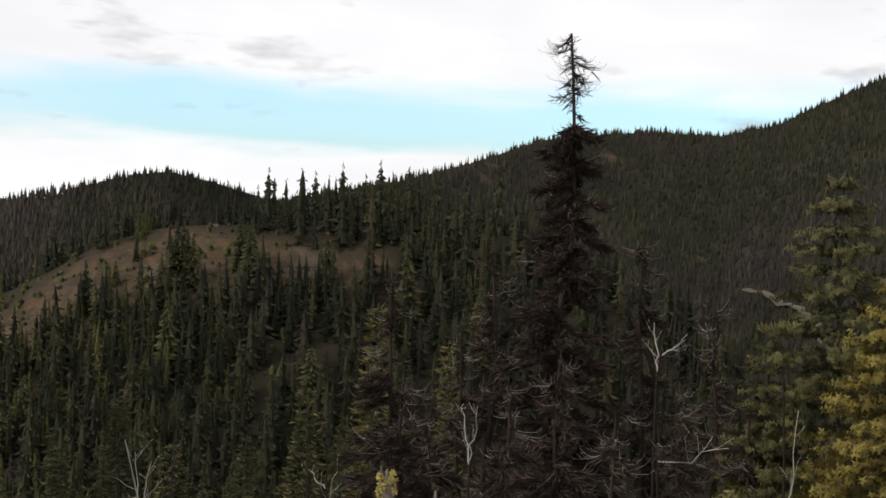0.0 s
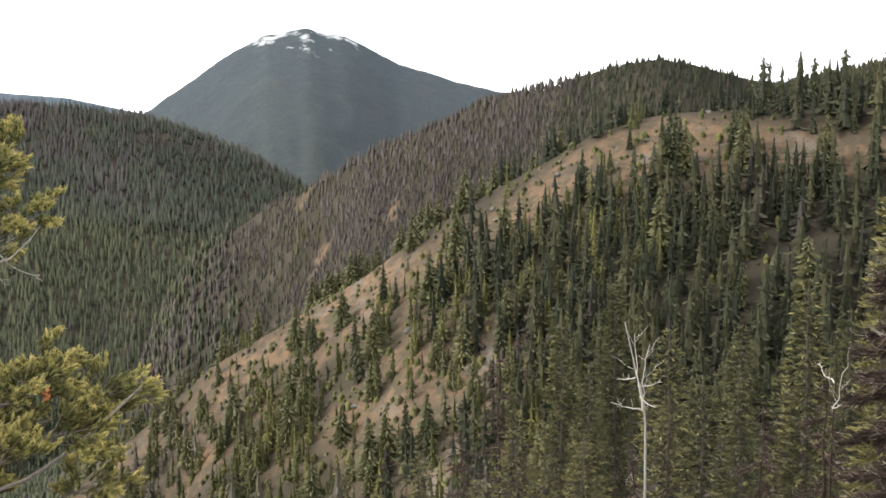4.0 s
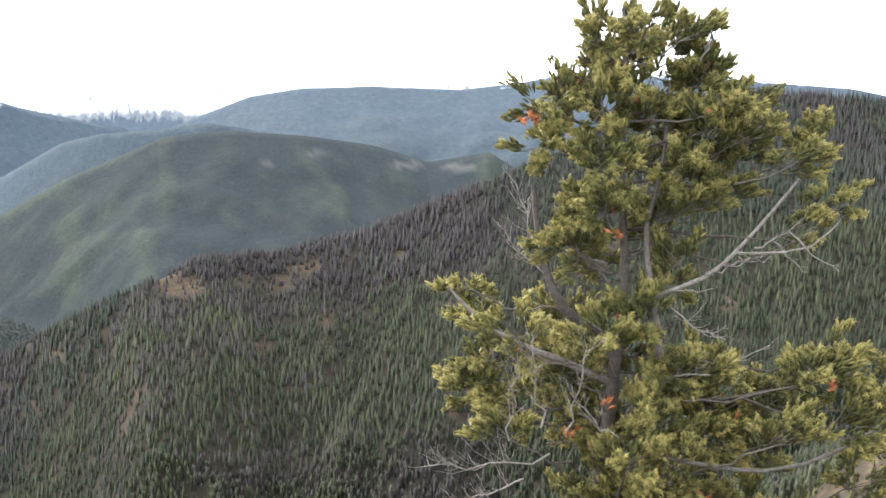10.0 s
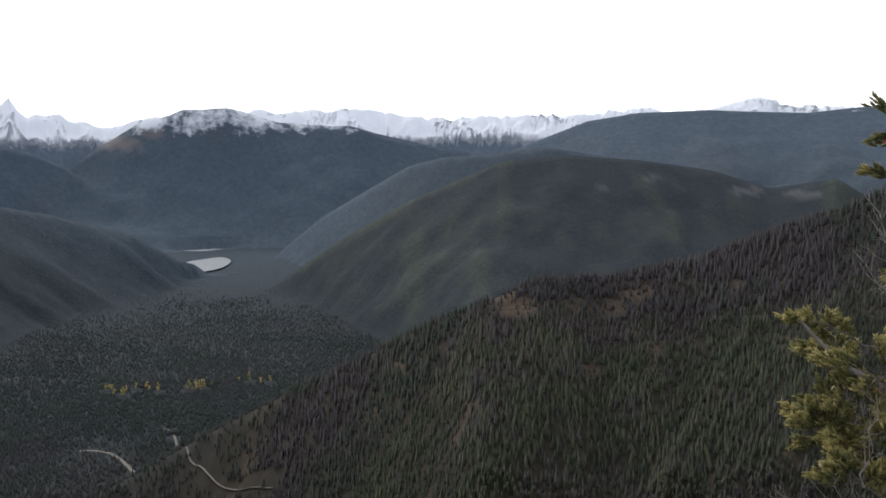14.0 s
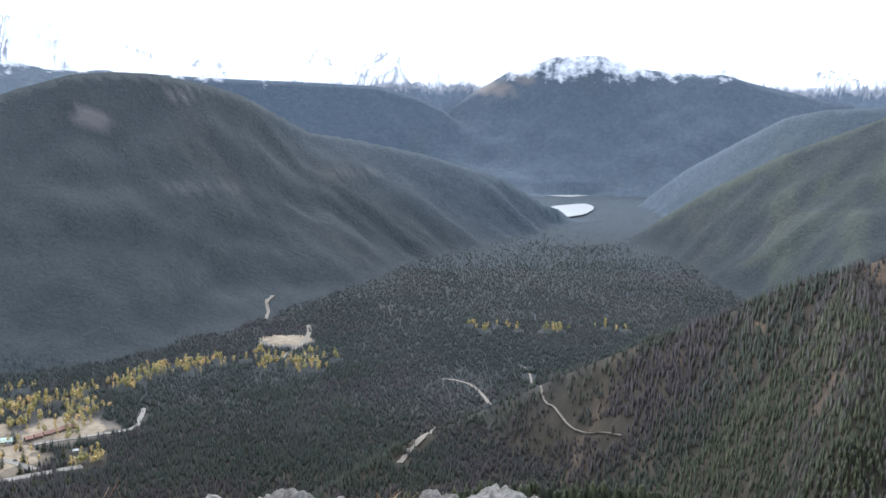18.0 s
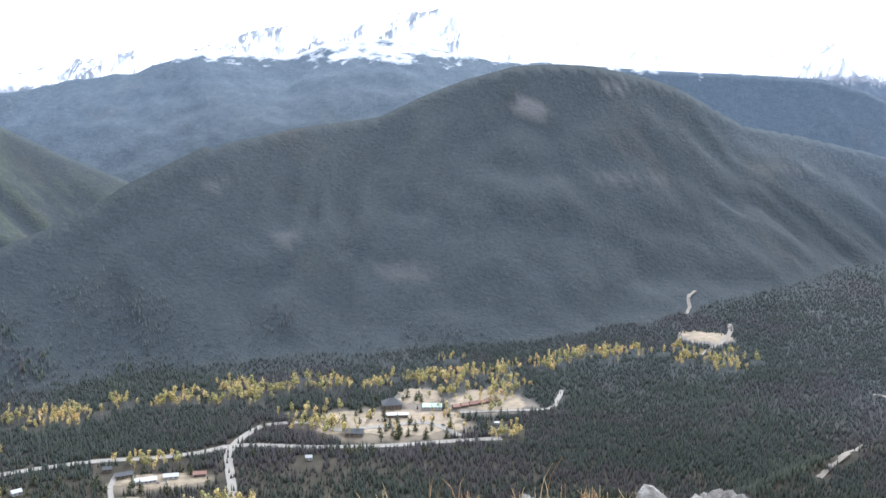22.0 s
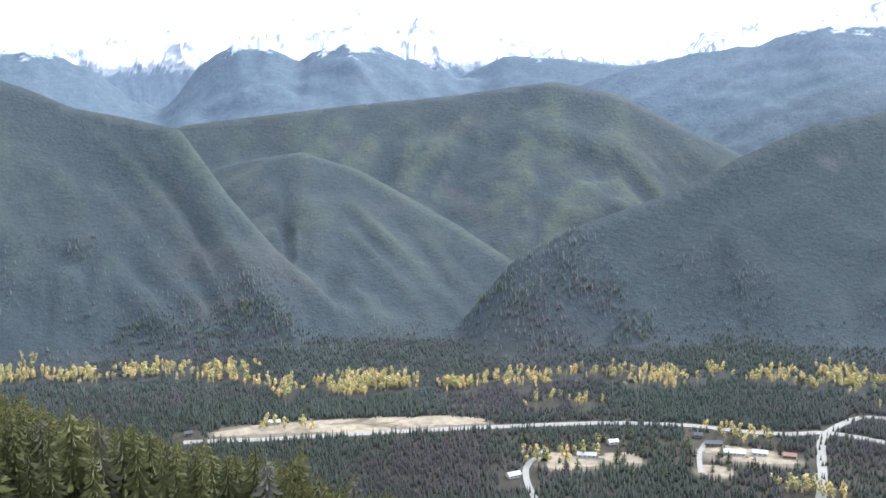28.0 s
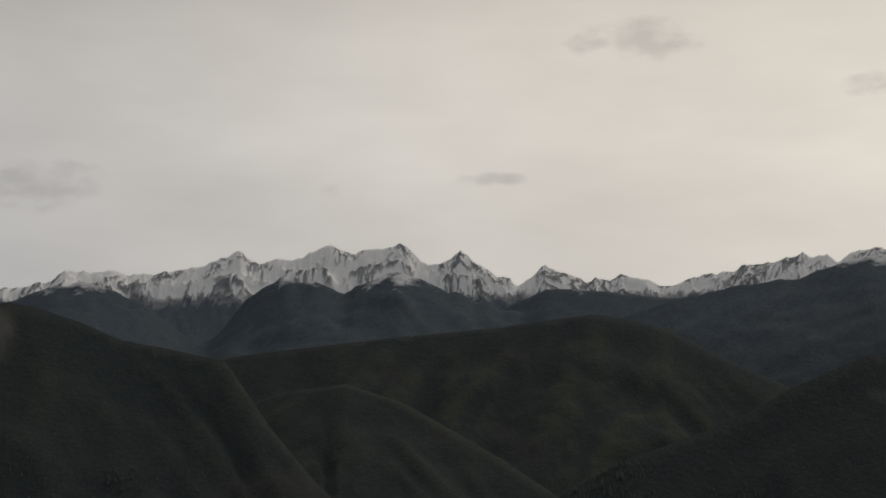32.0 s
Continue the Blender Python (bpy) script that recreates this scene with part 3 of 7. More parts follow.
def ground_at(az, el):
    """Distance at which the line of sight from the lookout meets the land."""
    t = land(np.full(_rr.shape, float(az)), _rr)[0] / _rr
    hit = np.nonzero(t >= math.tan(radians(el)))[0]
    return float(_rr[hit[0]]) if len(hit) else 4600.0


def road_points(name):
    return [(az, ground_at(az, el)) for az, el in ROADS[name][1]]


def resample(points, step):
    pts = [Vector(p) for p in points]
    out = []
    n = len(pts)
    for i in range(n - 1):
        p0, p1, p2, p3 = pts[max(i - 1, 0)], pts[i], pts[i + 1], pts[min(i + 2, n - 1)]
        k = max(2, int((p2 - p1).length / step))
        for j in range(k):
            t = j / k
            out.append(0.5 * ((2 * p1) + (p2 - p0) * t + (2 * p0 - 5 * p1 + 4 * p2 - p3) * t * t + (3 * p1 - p0 - 3 * p2 + p3) * t ** 3))
    out.append(pts[-1])
    return out


ROAD_XY = {}
for _name in ROADS:
    ROAD_XY[_name] = [v.to_2d() for v in resample([(-r * math.sin(radians(a)), r * math.cos(radians(a)), 0) for a, r in road_points(_name)], 12)]


def open_land(az, r, x, y, z, which):
    """0 to 1: dry grass, bare pale ground, and where no tree stands."""
    n1 = fbm(x / 26, y / 26, 4, 7)
    n2 = fbm(x / 9, y / 9, 3, 8)
    on_spur = which == WHICH["grass_spur"]
    zc, dist, run = crest("grass_spur", az)
    d = np.clip((dist - r) / run, -1, 1.2)
    left = np.clip((az - 13) / 8, 0, 1)
    strip = np.clip(1 - np.abs(d - 0.08) / (0.09 + 0.06 * np.clip(az / 15, 0, 1)), 0, 1) * np.clip((az + 1) / 4, 0, 1) * 0.95
    face = left * (0.03 + 0.62 * n1 + 0.34 * n2)
    gr = np.where(on_spur, np.clip((np.maximum(strip * (0.5 + n1), face) - 0.45) * 4, 0, 1), 0)
    bench = np.exp(-(((az - 22.6) / 2.6) ** 2 + ((r - 150) / 16) ** 2))
    gr = np.maximum(gr, np.where(on_spur, np.clip(bench * 3 - 0.6, 0, 1), 0))
    hill = (which == WHICH["wooded_hill"]) | (which == WHICH["wooded_hill_end"]) | (which == WHICH["near_shoulder"])
    patch = np.where(hill, np.clip((fbm(x / 40, y / 40, 3, 12) - 0.73) * 12, 0, 1) * 0.6, 0)
    knob = np.where((which == WHICH["knob"]) | (which == WHICH["back_ridge"]), np.clip((fbm(x / 25, y / 25, 3, 13) - 0.76) * 12, 0, 1), 0)
    far_p = np.where(r > 1400, np.clip((fbm(x / 120, y / 120, 4, 14) - 0.70) * 10, 0, 1) * 0.10, 0)
    gr = np.maximum.reduce([gr, patch, knob, far_p])
    home = (which == 0) & (r < 60)
    gr = np.maximum(gr, np.where(home, np.clip(0.3 + (n2 - 0.4) * 2, 0, 1), 0))
    worn = np.exp(-(((az - 181.5) / 2.4) ** 2 + ((r - 112) / 22) ** 2))
    gr = np.maximum(gr, np.clip(worn * 3 - 0.8, 0, 1))
    bare = np.zeros_like(r)
    for a, el, dr, da in CLEARINGS:
        r0 = FLOOR / math.tan(radians(el))
        e = ((r - r0) / dr) ** 2 + (np.radians(az - a) * r0 / da) ** 2
        bare = np.maximum(bare, np.clip((1.15 - e + (n2 - 0.5) * 0.9) * 2.5, 0, 1) * np.where(which == 1, 1, 0))
    el = np.degrees(np.arctan2(z, r))
    rag = (fbm(x / 45, y / 45, 4, 17, 0.65) - 0.5) * 3.2
    for a, e0, wa, we, much in SCREE:
        bare = np.maximum(bare, much * np.clip((1 - ((az - a) / wa) ** 2 - ((el - e0) / we) ** 2 + rag) * 1.6, 0, 1) * (r > 1300))
    for a, e0, wa, we in HILL_OPEN:
        gr = np.maximum(gr, np.clip((1 - ((az - a) / wa) ** 2 - ((el - e0) / we) ** 2 + rag * 0.7) * 1.6, 0, 1) * ((r > 420) & (r < 1250)))
    near_road = np.full(r.shape, 1e9)
    if r.ndim == 1:
        order = np.argsort(az)
        ordered = az[order]
        for name, pts in ROAD_XY.items():
            for p in pts:
                a, d0 = math.degrees(math.atan2(-p.x, p.y)), p.length
                a = a if a > -90 else a + 360
                w = math.degrees(22 / d0)
                k = order[np.searchsorted(ordered, a - w):np.searchsorted(ordered, a + w)]
                near_road[k] = np.minimum(near_road[k], np.hypot(x[k] - p.x, y[k] - p.y))
    return gr, bare, near_road


def build_ground():
    fine = np.arange(-32, 190.01, 0.3)
    coarse = np.arange(193, 328 - 2.9, 3.0)
    azs = np.concatenate([fine, coarse])
    rs = np.concatenate([[0.6], np.geomspace(1.2, 150, 72), np.arange(154, 520, 4.0), np.geomspace(522, 2000, 105), np.arange(2022, 4870, 23.0)])
    az, r = np.meshgrid(azs, rs, indexing="ij")
    # the nearest ring of the grid follows each crest
    turn = np.where(azs > 260, azs - 360, azs)
    for name in RIDGES:
        rows = RIDGES[name][2]
        cols = np.nonzero((turn > rows[0][0] - 2) & (turn < rows[-1][0] + 2))[0]
        at_r = crest(name, turn[cols])[1]
        r[cols, np.abs(rs[None] - at_r[:, None]).argmin(1)] = at_r
    zz, which = land(np.where(az > 260, az - 360, az), r)
    x, y = -r * np.sin(np.radians(az)), r * np.cos(np.radians(az))
    z = zz.copy()
    na, nr = az.shape
    verts = np.stack([x, y, z], -1).reshape(-1, 3)
    verts = np.vstack([verts, [[0, 0, -1.62]]])
    i, j = np.meshgrid(np.arange(na), np.arange(nr - 1), indexing="ij")
    i2 = (i + 1) % na
    quads = np.stack([i * nr + j, i * nr + j + 1, i2 * nr + j + 1, i2 * nr + j], -1).reshape(-1, 4)
    me = bpy.data.meshes.new("ground")
    k = np.arange(na)
    tris = np.stack([np.full(na, na * nr), k * nr, ((k + 1) % na) * nr], -1)
    me.vertices.add(len(verts))
    me.vertices.foreach_set("co", verts.ravel())
    me.loops.add(quads.size + tris.size)
    me.loops.foreach_set("vertex_index", np.concatenate([quads.ravel(), tris.ravel()]).astype(np.int32))
    me.polygons.add(len(quads) + len(tris))
    start = np.concatenate([np.arange(len(quads)) * 4, len(quads) * 4 + np.arange(len(tris)) * 3])
    me.polygons.foreach_set("loop_start", start.astype(np.int32))
    me.polygons.foreach_set("use_smooth", np.ones(len(start), bool))
    me.update(calc_edges=True)
    gr, bare, road = open_land(az, r, x, y, z, which)
    bare = bare * 0.8
    # snow lies on the high tops of four of the mountains
    lines = {"snow_top_mountain": (150, 150), "long_ridge": (40, 60), "pyramid_mountain": (-30, 85), "snowy_shoulder": (-10, 60), "blue_mountains": (-75, 80), "blue_foothills": (-35, 70), "lower_blue_hills": (-85, 70)}
    snow = np.full(r.shape, -1.0)
    for name, (line, width) in lines.items():
        snow = np.where(which == WHICH[name], np.clip((z - line) / width, -1, 0.75), snow)
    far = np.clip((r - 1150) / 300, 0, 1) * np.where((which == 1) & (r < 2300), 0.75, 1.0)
    bulge = z - 0.5 * (np.roll(z, 3, 0) + np.roll(z, -3, 0))
    rib_share = np.full(r.shape, 0.2)
    for name, much in (("green_hill", 0.75), ("middle_hill", 0.75), ("steep_hill", 0.45), ("side_spur", 0.6), ("valley_wall", 0.12), ("long_ridge", 0.5), ("green_hill_back", 0.5)):
        rib_share = np.where(which == WHICH[name], much, rib_share)
    # bulging ground is tinted for greener growth and the light it catches
    lit_growth = np.clip(bulge / 8 + (fbm(x / 140, y / 140, 4, 19) - 0.45) * 1.5, 0, 1) * np.clip((r - 1200) / 600, 0, 1) * rib_share
    # two green hills and the valley floor take less of the painted haze
    green = (which == WHICH["green_hill"]) | (which == WHICH["snow_top_mountain"])
    for name, v in (("grass", gr), ("bare", bare), ("lit_growth", lit_growth), ("snow", snow), ("far", far), ("haze", np.clip((r - 2500) / 900, 0, 1) * np.where(green, 0.25, np.where(which == 1, 0.4, 1.0)))):
        at = me.attributes.new(name, "FLOAT", "POINT")
        at.data.foreach_set("value", np.append(v.ravel(), 0.0).astype(np.float32))
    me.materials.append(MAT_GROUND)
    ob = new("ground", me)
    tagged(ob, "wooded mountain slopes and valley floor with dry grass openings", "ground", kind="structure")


build_ground()

# the far ranges stand behind everything, white with new snow
RANGE_SOUTH = [(58, 0.6), (62.8, 0.8), (65.9, 1.3), (68, 0.7), (70.3, 0.9), (74, 0.6), (78.7, 0.5), (83.5, 0.5), (85.5, 1.0), (89.8, 0.8), (93, 1.0), (97.4, 0.4), (99.1, 0.1), (101.1, 0.9), (102.3, 0.6), (103.1, 1.5), (104.5, 0.9), (105.6, 0.1),
               (107.2, 1.2), (108.9, 0.3), (110.5, 0.6), (112.2, 0.9), (113.8, 0.8), (115.5, 1.2), (117.4, 1.5), (119.1, 2.1), (122, 2.8), (124, 2.7)]
RANGE_EAST = [(122, 2.8), (126.3, 2.3), (129.5, 2.1), (132.9, 1.4), (136.4, 0.4), (138.4, 0.6), (139.7, 0.3), (141.6, 0.0), (144.6, -1.0), (147.2, -0.4), (148.6, -0.6), (151.2, 0.1), (152.4, -0.9), (153.9, 0.0), (155.4, 0.9), (157.1, 0.2), (158.6, 1.4), (160.1, 1.0),
              (160.9, 0.9), (162.1, 1.3), (163.9, 0.6), (165.9, 0.5), (166.8, 1.0), (168.5, 0.3), (170.7, -0.1), (173.5, 0.0), (175.4, 0.0), (177.2, -0.8), (179.3, -0.8), (186, 0.2), (196, 0.8)]


def build_range(points, label, seed, line, bare):
    """Peaks whose rock ribs run down the fall line between snowfields; below the line lies forest in a painted haze
    tint.
    """
    p = np.array(points)
    azs = np.arange(p[0, 0], p[-1, 0], 0.06)
    ds = np.concatenate([[-0.3, -0.15, -0.05], np.linspace(0, 0.5, 26), np.linspace(0.55, 1.0, 8)])
    az, d = np.meshgrid(azs, ds, indexing="ij")
    rc = 4560 + 180 * (fbm(az * 0.12, az * 0 + seed, 3, seed) - 0.5)

    def top(a):
        jag = 0.25 - np.abs(fbm(a * 0.8, a * 0 + 0.3, 4, seed + 5, 0.42) * 2 - 1) * 0.6
        return 4560 * np.tan(np.radians(np.interp(a, p[:, 0], p[:, 1]) + jag))
    zc = top(az)
    run = 420.0
    r = rc - d * run
    high = zc + 330
    u = np.abs(d)
    lean = np.clip(np.interp(az + 1.5, p[:, 0], p[:, 1]) - np.interp(az - 1.5, p[:, 0], p[:, 1]), -0.8, 0.8)
    sx = np.radians(az) * 4560 + lean * 0.9 * d * run
    dy = d * run
    warp = 0.7 * fbm(sx / 80, dy / 80, 2, seed + 3)
    rib = 1 - np.abs(fbm(sx / 75 + warp, dy / 75 + warp, 4, seed + 9) * 2 - 1)
    chute = 1 - np.abs(fbm(sx / 17 + 1.5 * warp, dy / 27 + warp, 4, seed + 30, 0.55) * 2 - 1)
    bowl = fbm(sx / 120, dy / 100, 3, seed + 40)
    face = zc - high * (1.25 * u - 0.25 * u * u)
    rugged = np.clip((face - line) / 70 + 0.5, 0.12, 1)
    z = face + rugged * ((rib - 0.7) * 130 * np.clip(u * 4, 0, 1) + (chute - 0.7) * 24 * np.clip(u * 6, 0, 1))
    x, y = -r * np.sin(np.radians(az)), r * np.cos(np.radians(az))
    na, nd = az.shape
    i, j = np.meshgrid(np.arange(na - 1), np.arange(nd - 1), indexing="ij")
    quads = np.stack([i * nd + j, i * nd + j + 1, (i + 1) * nd + j + 1, (i + 1) * nd + j], -1).reshape(-1, 4)
    me = bpy.data.meshes.new("snow_range")
    me.vertices.add(x.size)
    me.vertices.foreach_set("co", np.stack([x, y, z], -1).ravel())
    me.loops.add(quads.size)
    me.loops.foreach_set("vertex_index", quads.ravel().astype(np.int32))
    me.polygons.add(len(quads))
    me.polygons.foreach_set("loop_start", (np.arange(len(quads)) * 4).astype(np.int32))
    me.polygons.foreach_set("use_smooth", np.ones(len(quads), bool))
    me.update(calc_edges=True)
    rock = np.clip((chute - 0.70) * 3.4, 0, 0.6) * np.clip((bowl - 0.36) * 4, 0, 1) + np.clip((rib - 0.84) * 3, 0, 0.35)
    snow = 0.62 + np.clip((z - line) / 60, -1.1, 0.25) - rock * bare
    at = me.attributes.new("snow", "FLOAT", "POINT")
    at.data.foreach_set("value", snow.ravel().astype(np.float32))
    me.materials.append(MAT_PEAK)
    tagged(new("backdrop_range", me), label, "mountain range", kind="structure")


build_range(RANGE_SOUTH, "far range of mountains white with fresh snow", 3, -30, 0.6)
build_range(RANGE_EAST, "far rugged range with snowfields and dark rock faces", 21, -92, 0.85)

# ---------------------------------------------------------------- forest


def cone_tree(sides, tiers, seed, ragged=0.25):
    """A small conifer of unit height in one piece: rings that step in and out round a point."""
    rng = random.Random(seed)
    v, f = [(0, 0, 1.0)], []
    prev = None
    levels = []
    for t in range(tiers):
        low = 1 - (t + 1) / tiers * 0.92
        wide = 0.19 * ((t + 1) / tiers) ** 0.8 + 0.02
        levels.append((low, wide))
        if t < tiers - 1:
            levels.append((low + 0.03, wide * 0.5))
    for lv, (h, w) in enumerate(levels):
        ring = []
        for s in range(sides):
            a = 2 * math.pi * (s + 0.5 * (lv % 2)) / sides + rng.uniform(-0.3, 0.3)
            w2 = w * rng.uniform(1 - ragged, 1 + ragged)
            ring.append(len(v))
            v.append((w2 * math.cos(a), w2 * math.sin(a), h + rng.uniform(-0.03, 0.03)))
        for s in range(sides):
            n = (s + 1) % sides
            if prev is None:
                f.append((0, ring[s], ring[n]))
            else:
                f.append((prev[s], ring[s], ring[n]))
                f.append((prev[s], ring[n], prev[n]))
        prev = ring
    return np.array(v, float), np.array(f, np.int64)


def crown_tree(sides, rings, seed, ragged=0.22):
    """A conifer of unit height with a rounded spire of a crown."""
    rng = random.Random(seed)
    profile = {1: [(0.10, 0.19)], 2: [(0.58, 0.15), (0.08, 0.17)], 3: [(0.80, 0.095), (0.45, 0.185), (0.06, 0.15)]}[rings]
    v, f, prev = [(rng.uniform(-0.01, 0.01), 0, 1.0)], [], None
    for lv, (h, w) in enumerate(profile):
        ring = []
        for s_ in range(sides):
            a = 2 * math.pi * (s_ + 0.5 * (lv % 2)) / sides + rng.uniform(-0.25, 0.25)
            w2 = w * rng.uniform(1 - ragged, 1 + ragged)
            ring.append(len(v))
            v.append((w2 * math.cos(a), w2 * math.sin(a), h + rng.uniform(-0.06, 0.06)))
        for s_ in range(sides):
            n = (s_ + 1) % sides
            if prev is None:
                f.append((0, ring[s_], ring[n]))
            else:
                f += [(prev[s_], ring[s_], ring[n]), (prev[s_], ring[n], prev[n])]
        prev = ring
    return np.array(v, float), np.array(f, np.int64)


def snag_tree(seed):
    """A dead conifer of unit height: a thin pole with a few ragged branch planes."""
    rng = random.Random(seed)
    v, f = [], []
    for s in range(3):
        a = 2 * math.pi * s / 3
        v.append((0.018 * math.cos(a), 0.018 * math.sin(a), 0))
    v.append((0, 0, 1))
    f += [(0, 1, 3), (1, 2, 3), (2, 0, 3)]
    for k in range(15):
        h, a = rng.uniform(0.15, 0.95), rng.uniform(0, 6.28)
        ln = (0.11 * (1.05 - h) + 0.02) * rng.uniform(0.5, 1.3)
        sag = rng.uniform(-0.3, 0.9) * ln
        i = len(v)
        v += [(0, 0, h + 0.006), (ln * math.cos(a), ln * math.sin(a), h - sag), (0, 0, h - 0.012)]
        f.append((i, i + 1, i + 2))
    return np.array(v, float), np.array(f, np.int64)


def stamp(name, jobs, material, label, smooth=True):
    """One mesh of many trees. jobs: (template, base points, heights, girth, tone, dead)."""
    vs, fs, tones, deads, off = [], [], [], [], 0
    rng = np.random.default_rng(5)
    for (tv, tf), base, h, girth, tone, dead in jobs:
        n = len(base)
        if not n:
            continue
        a = rng.uniform(0, 6.283, n)
        c, s = np.cos(a)[:, None], np.sin(a)[:, None]
        lean = rng.normal(0, 0.02, (n, 2))
        x = (tv[:, 0] * c - tv[:, 1] * s) * (h * girth)[:, None] + lean[:, :1] * tv[:, 2] * h[:, None]
        y = (tv[:, 0] * s + tv[:, 1] * c) * (h * girth)[:, None] + lean[:, 1:] * tv[:, 2] * h[:, None]
        z = tv[:, 2][None] * h[:, None]
        p = np.stack([x, y, z], -1) + base[:, None, :]
        vs.append(p.reshape(-1, 3))
        fs.append((tf[None] + (off + np.arange(n) * len(tv))[:, None, None]).reshape(-1, 3))
        tones.append(np.repeat(tone, len(tv)))
        deads.append(np.repeat(dead, len(tv)))
        off += n * len(tv)
    v, f = np.concatenate(vs), np.concatenate(fs)
    me = bpy.data.meshes.new(name)
    me.vertices.add(len(v))
    me.vertices.foreach_set("co", v.ravel())
    me.loops.add(f.size)
    me.loops.foreach_set("vertex_index", f.ravel().astype(np.int32))
    me.polygons.add(len(f))
    me.polygons.foreach_set("loop_start", (np.arange(len(f)) * 3).astype(np.int32))
    me.polygons.foreach_set("use_smooth", np.full(len(f), smooth))
    me.update(calc_edges=True)
    for nm, val in (("tone", np.concatenate(tones)), ("dead", np.concatenate(deads))):
        at = me.attributes.new(nm, "FLOAT", "POINT")
        at.data.foreach_set("value", val.astype(np.float32))
    me.materials.append(material)
    return tagged(new(name, me), label, "forest", kind="stuff")


# how high the land stands against the sky on the way out, to thin the woods that lie behind the crests
_ga, _gr = np.arange(-34, 192, 0.5), np.geomspace(3, 4870, 300)
_az, _r = np.meshgrid(_ga, _gr, indexing="ij")
_el = land(_az, _r)[0] / _r
SHADE = np.maximum.accumulate(_el, axis=1)
_h = _el * _r
# how far the land bulges over its surroundings: the ribs get a greener, lighter tone, for growth and for painted light
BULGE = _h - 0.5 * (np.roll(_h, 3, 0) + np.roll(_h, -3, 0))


def aspen_spots():
    """Headings, heights below the horizon and sizes of the aspens along the valley floor."""
    rng = random.Random(8)
    line = np.array([(107.5, -14.6), (113.3, -14.4), (120, -15.7), (126, -16.2), (135, -16.75), (139, -16.9), (144.6, -17.3), (149.5, -17.45), (153.2, -17.7), (156.8, -17.8), (160, -17.8), (162.3, -18.0), (165, -16.9), (168, -16.5), (171.6, -16.5), (178, -16.0)])
    spots = []
    while len(spots) < 205:
        az = rng.uniform(107.5, 178)
        gap = math.sin(az * 1.9) + 0.8 * math.sin(az * 4.3 + 1)
        if gap < -1.05:
            continue
        spots.append((az, float(np.interp(az, line[:, 0], line[:, 1])) - 0.25 + rng.gauss(0, 0.2), 1.0))
    for c_az, c_el, n, sa, se in ((120.5, -16.9, 22, 1.3, 0.35), (124.0, -18.6, 8, 2.2, 0.25), (129.8, -18.2, 12, 0.8, 0.3), (139.0, -20.1, 6, 1.0, 0.1), (134.3, -22.4, 9, 0.9, 0.12), (119.2, -19.15, 4, 0.4, 0.06), (128.5, -18.9, 5, 0.7, 0.1),
                                  (147.0, -21.6, 7, 2.0, 0.5), (148.0, -18.9, 5, 1.2, 0.2), (108.6, -14.9, 8, 1.2, 0.15), (93.5, -13.0, 12, 2.2, 0.12), (163.0, -19.95, 6, 1.2, 0.05)):
        for _ in range(n):
            spots.append((c_az + rng.gauss(0, sa), c_el + rng.gauss(0, se), 0.9))
    return [(az, ground_at(az, el), big) for az, el, big in spots]


ASPENS = aspen_spots()
# buildings keep their own yards clear: heading, height below the horizon
YARDS = [(125.5, -17.75), (125.2, -18.25), (123.3, -17.75), (127.5, -19.15), (122.0, -17.75), (121.1, -17.65), (120.3, -17.5), (119.8, -18.55), (145.0, -20.85), (139.7, -20.6), (138.6, -20.9), (137.3, -20.85),
         (135.8, -20.8), (150.4, -22.7), (146.4, -21.6), (163.5, -19.75), (140.5, -20.25), (130.0, -20.35), (168.0, -19.95)]
OPEN_SPOTS = [(a, r, 10.0, 20.0) for a, r, _ in ASPENS] + [(a, ground_at(a, e), 14.0, 32.0) for a, e in YARDS]


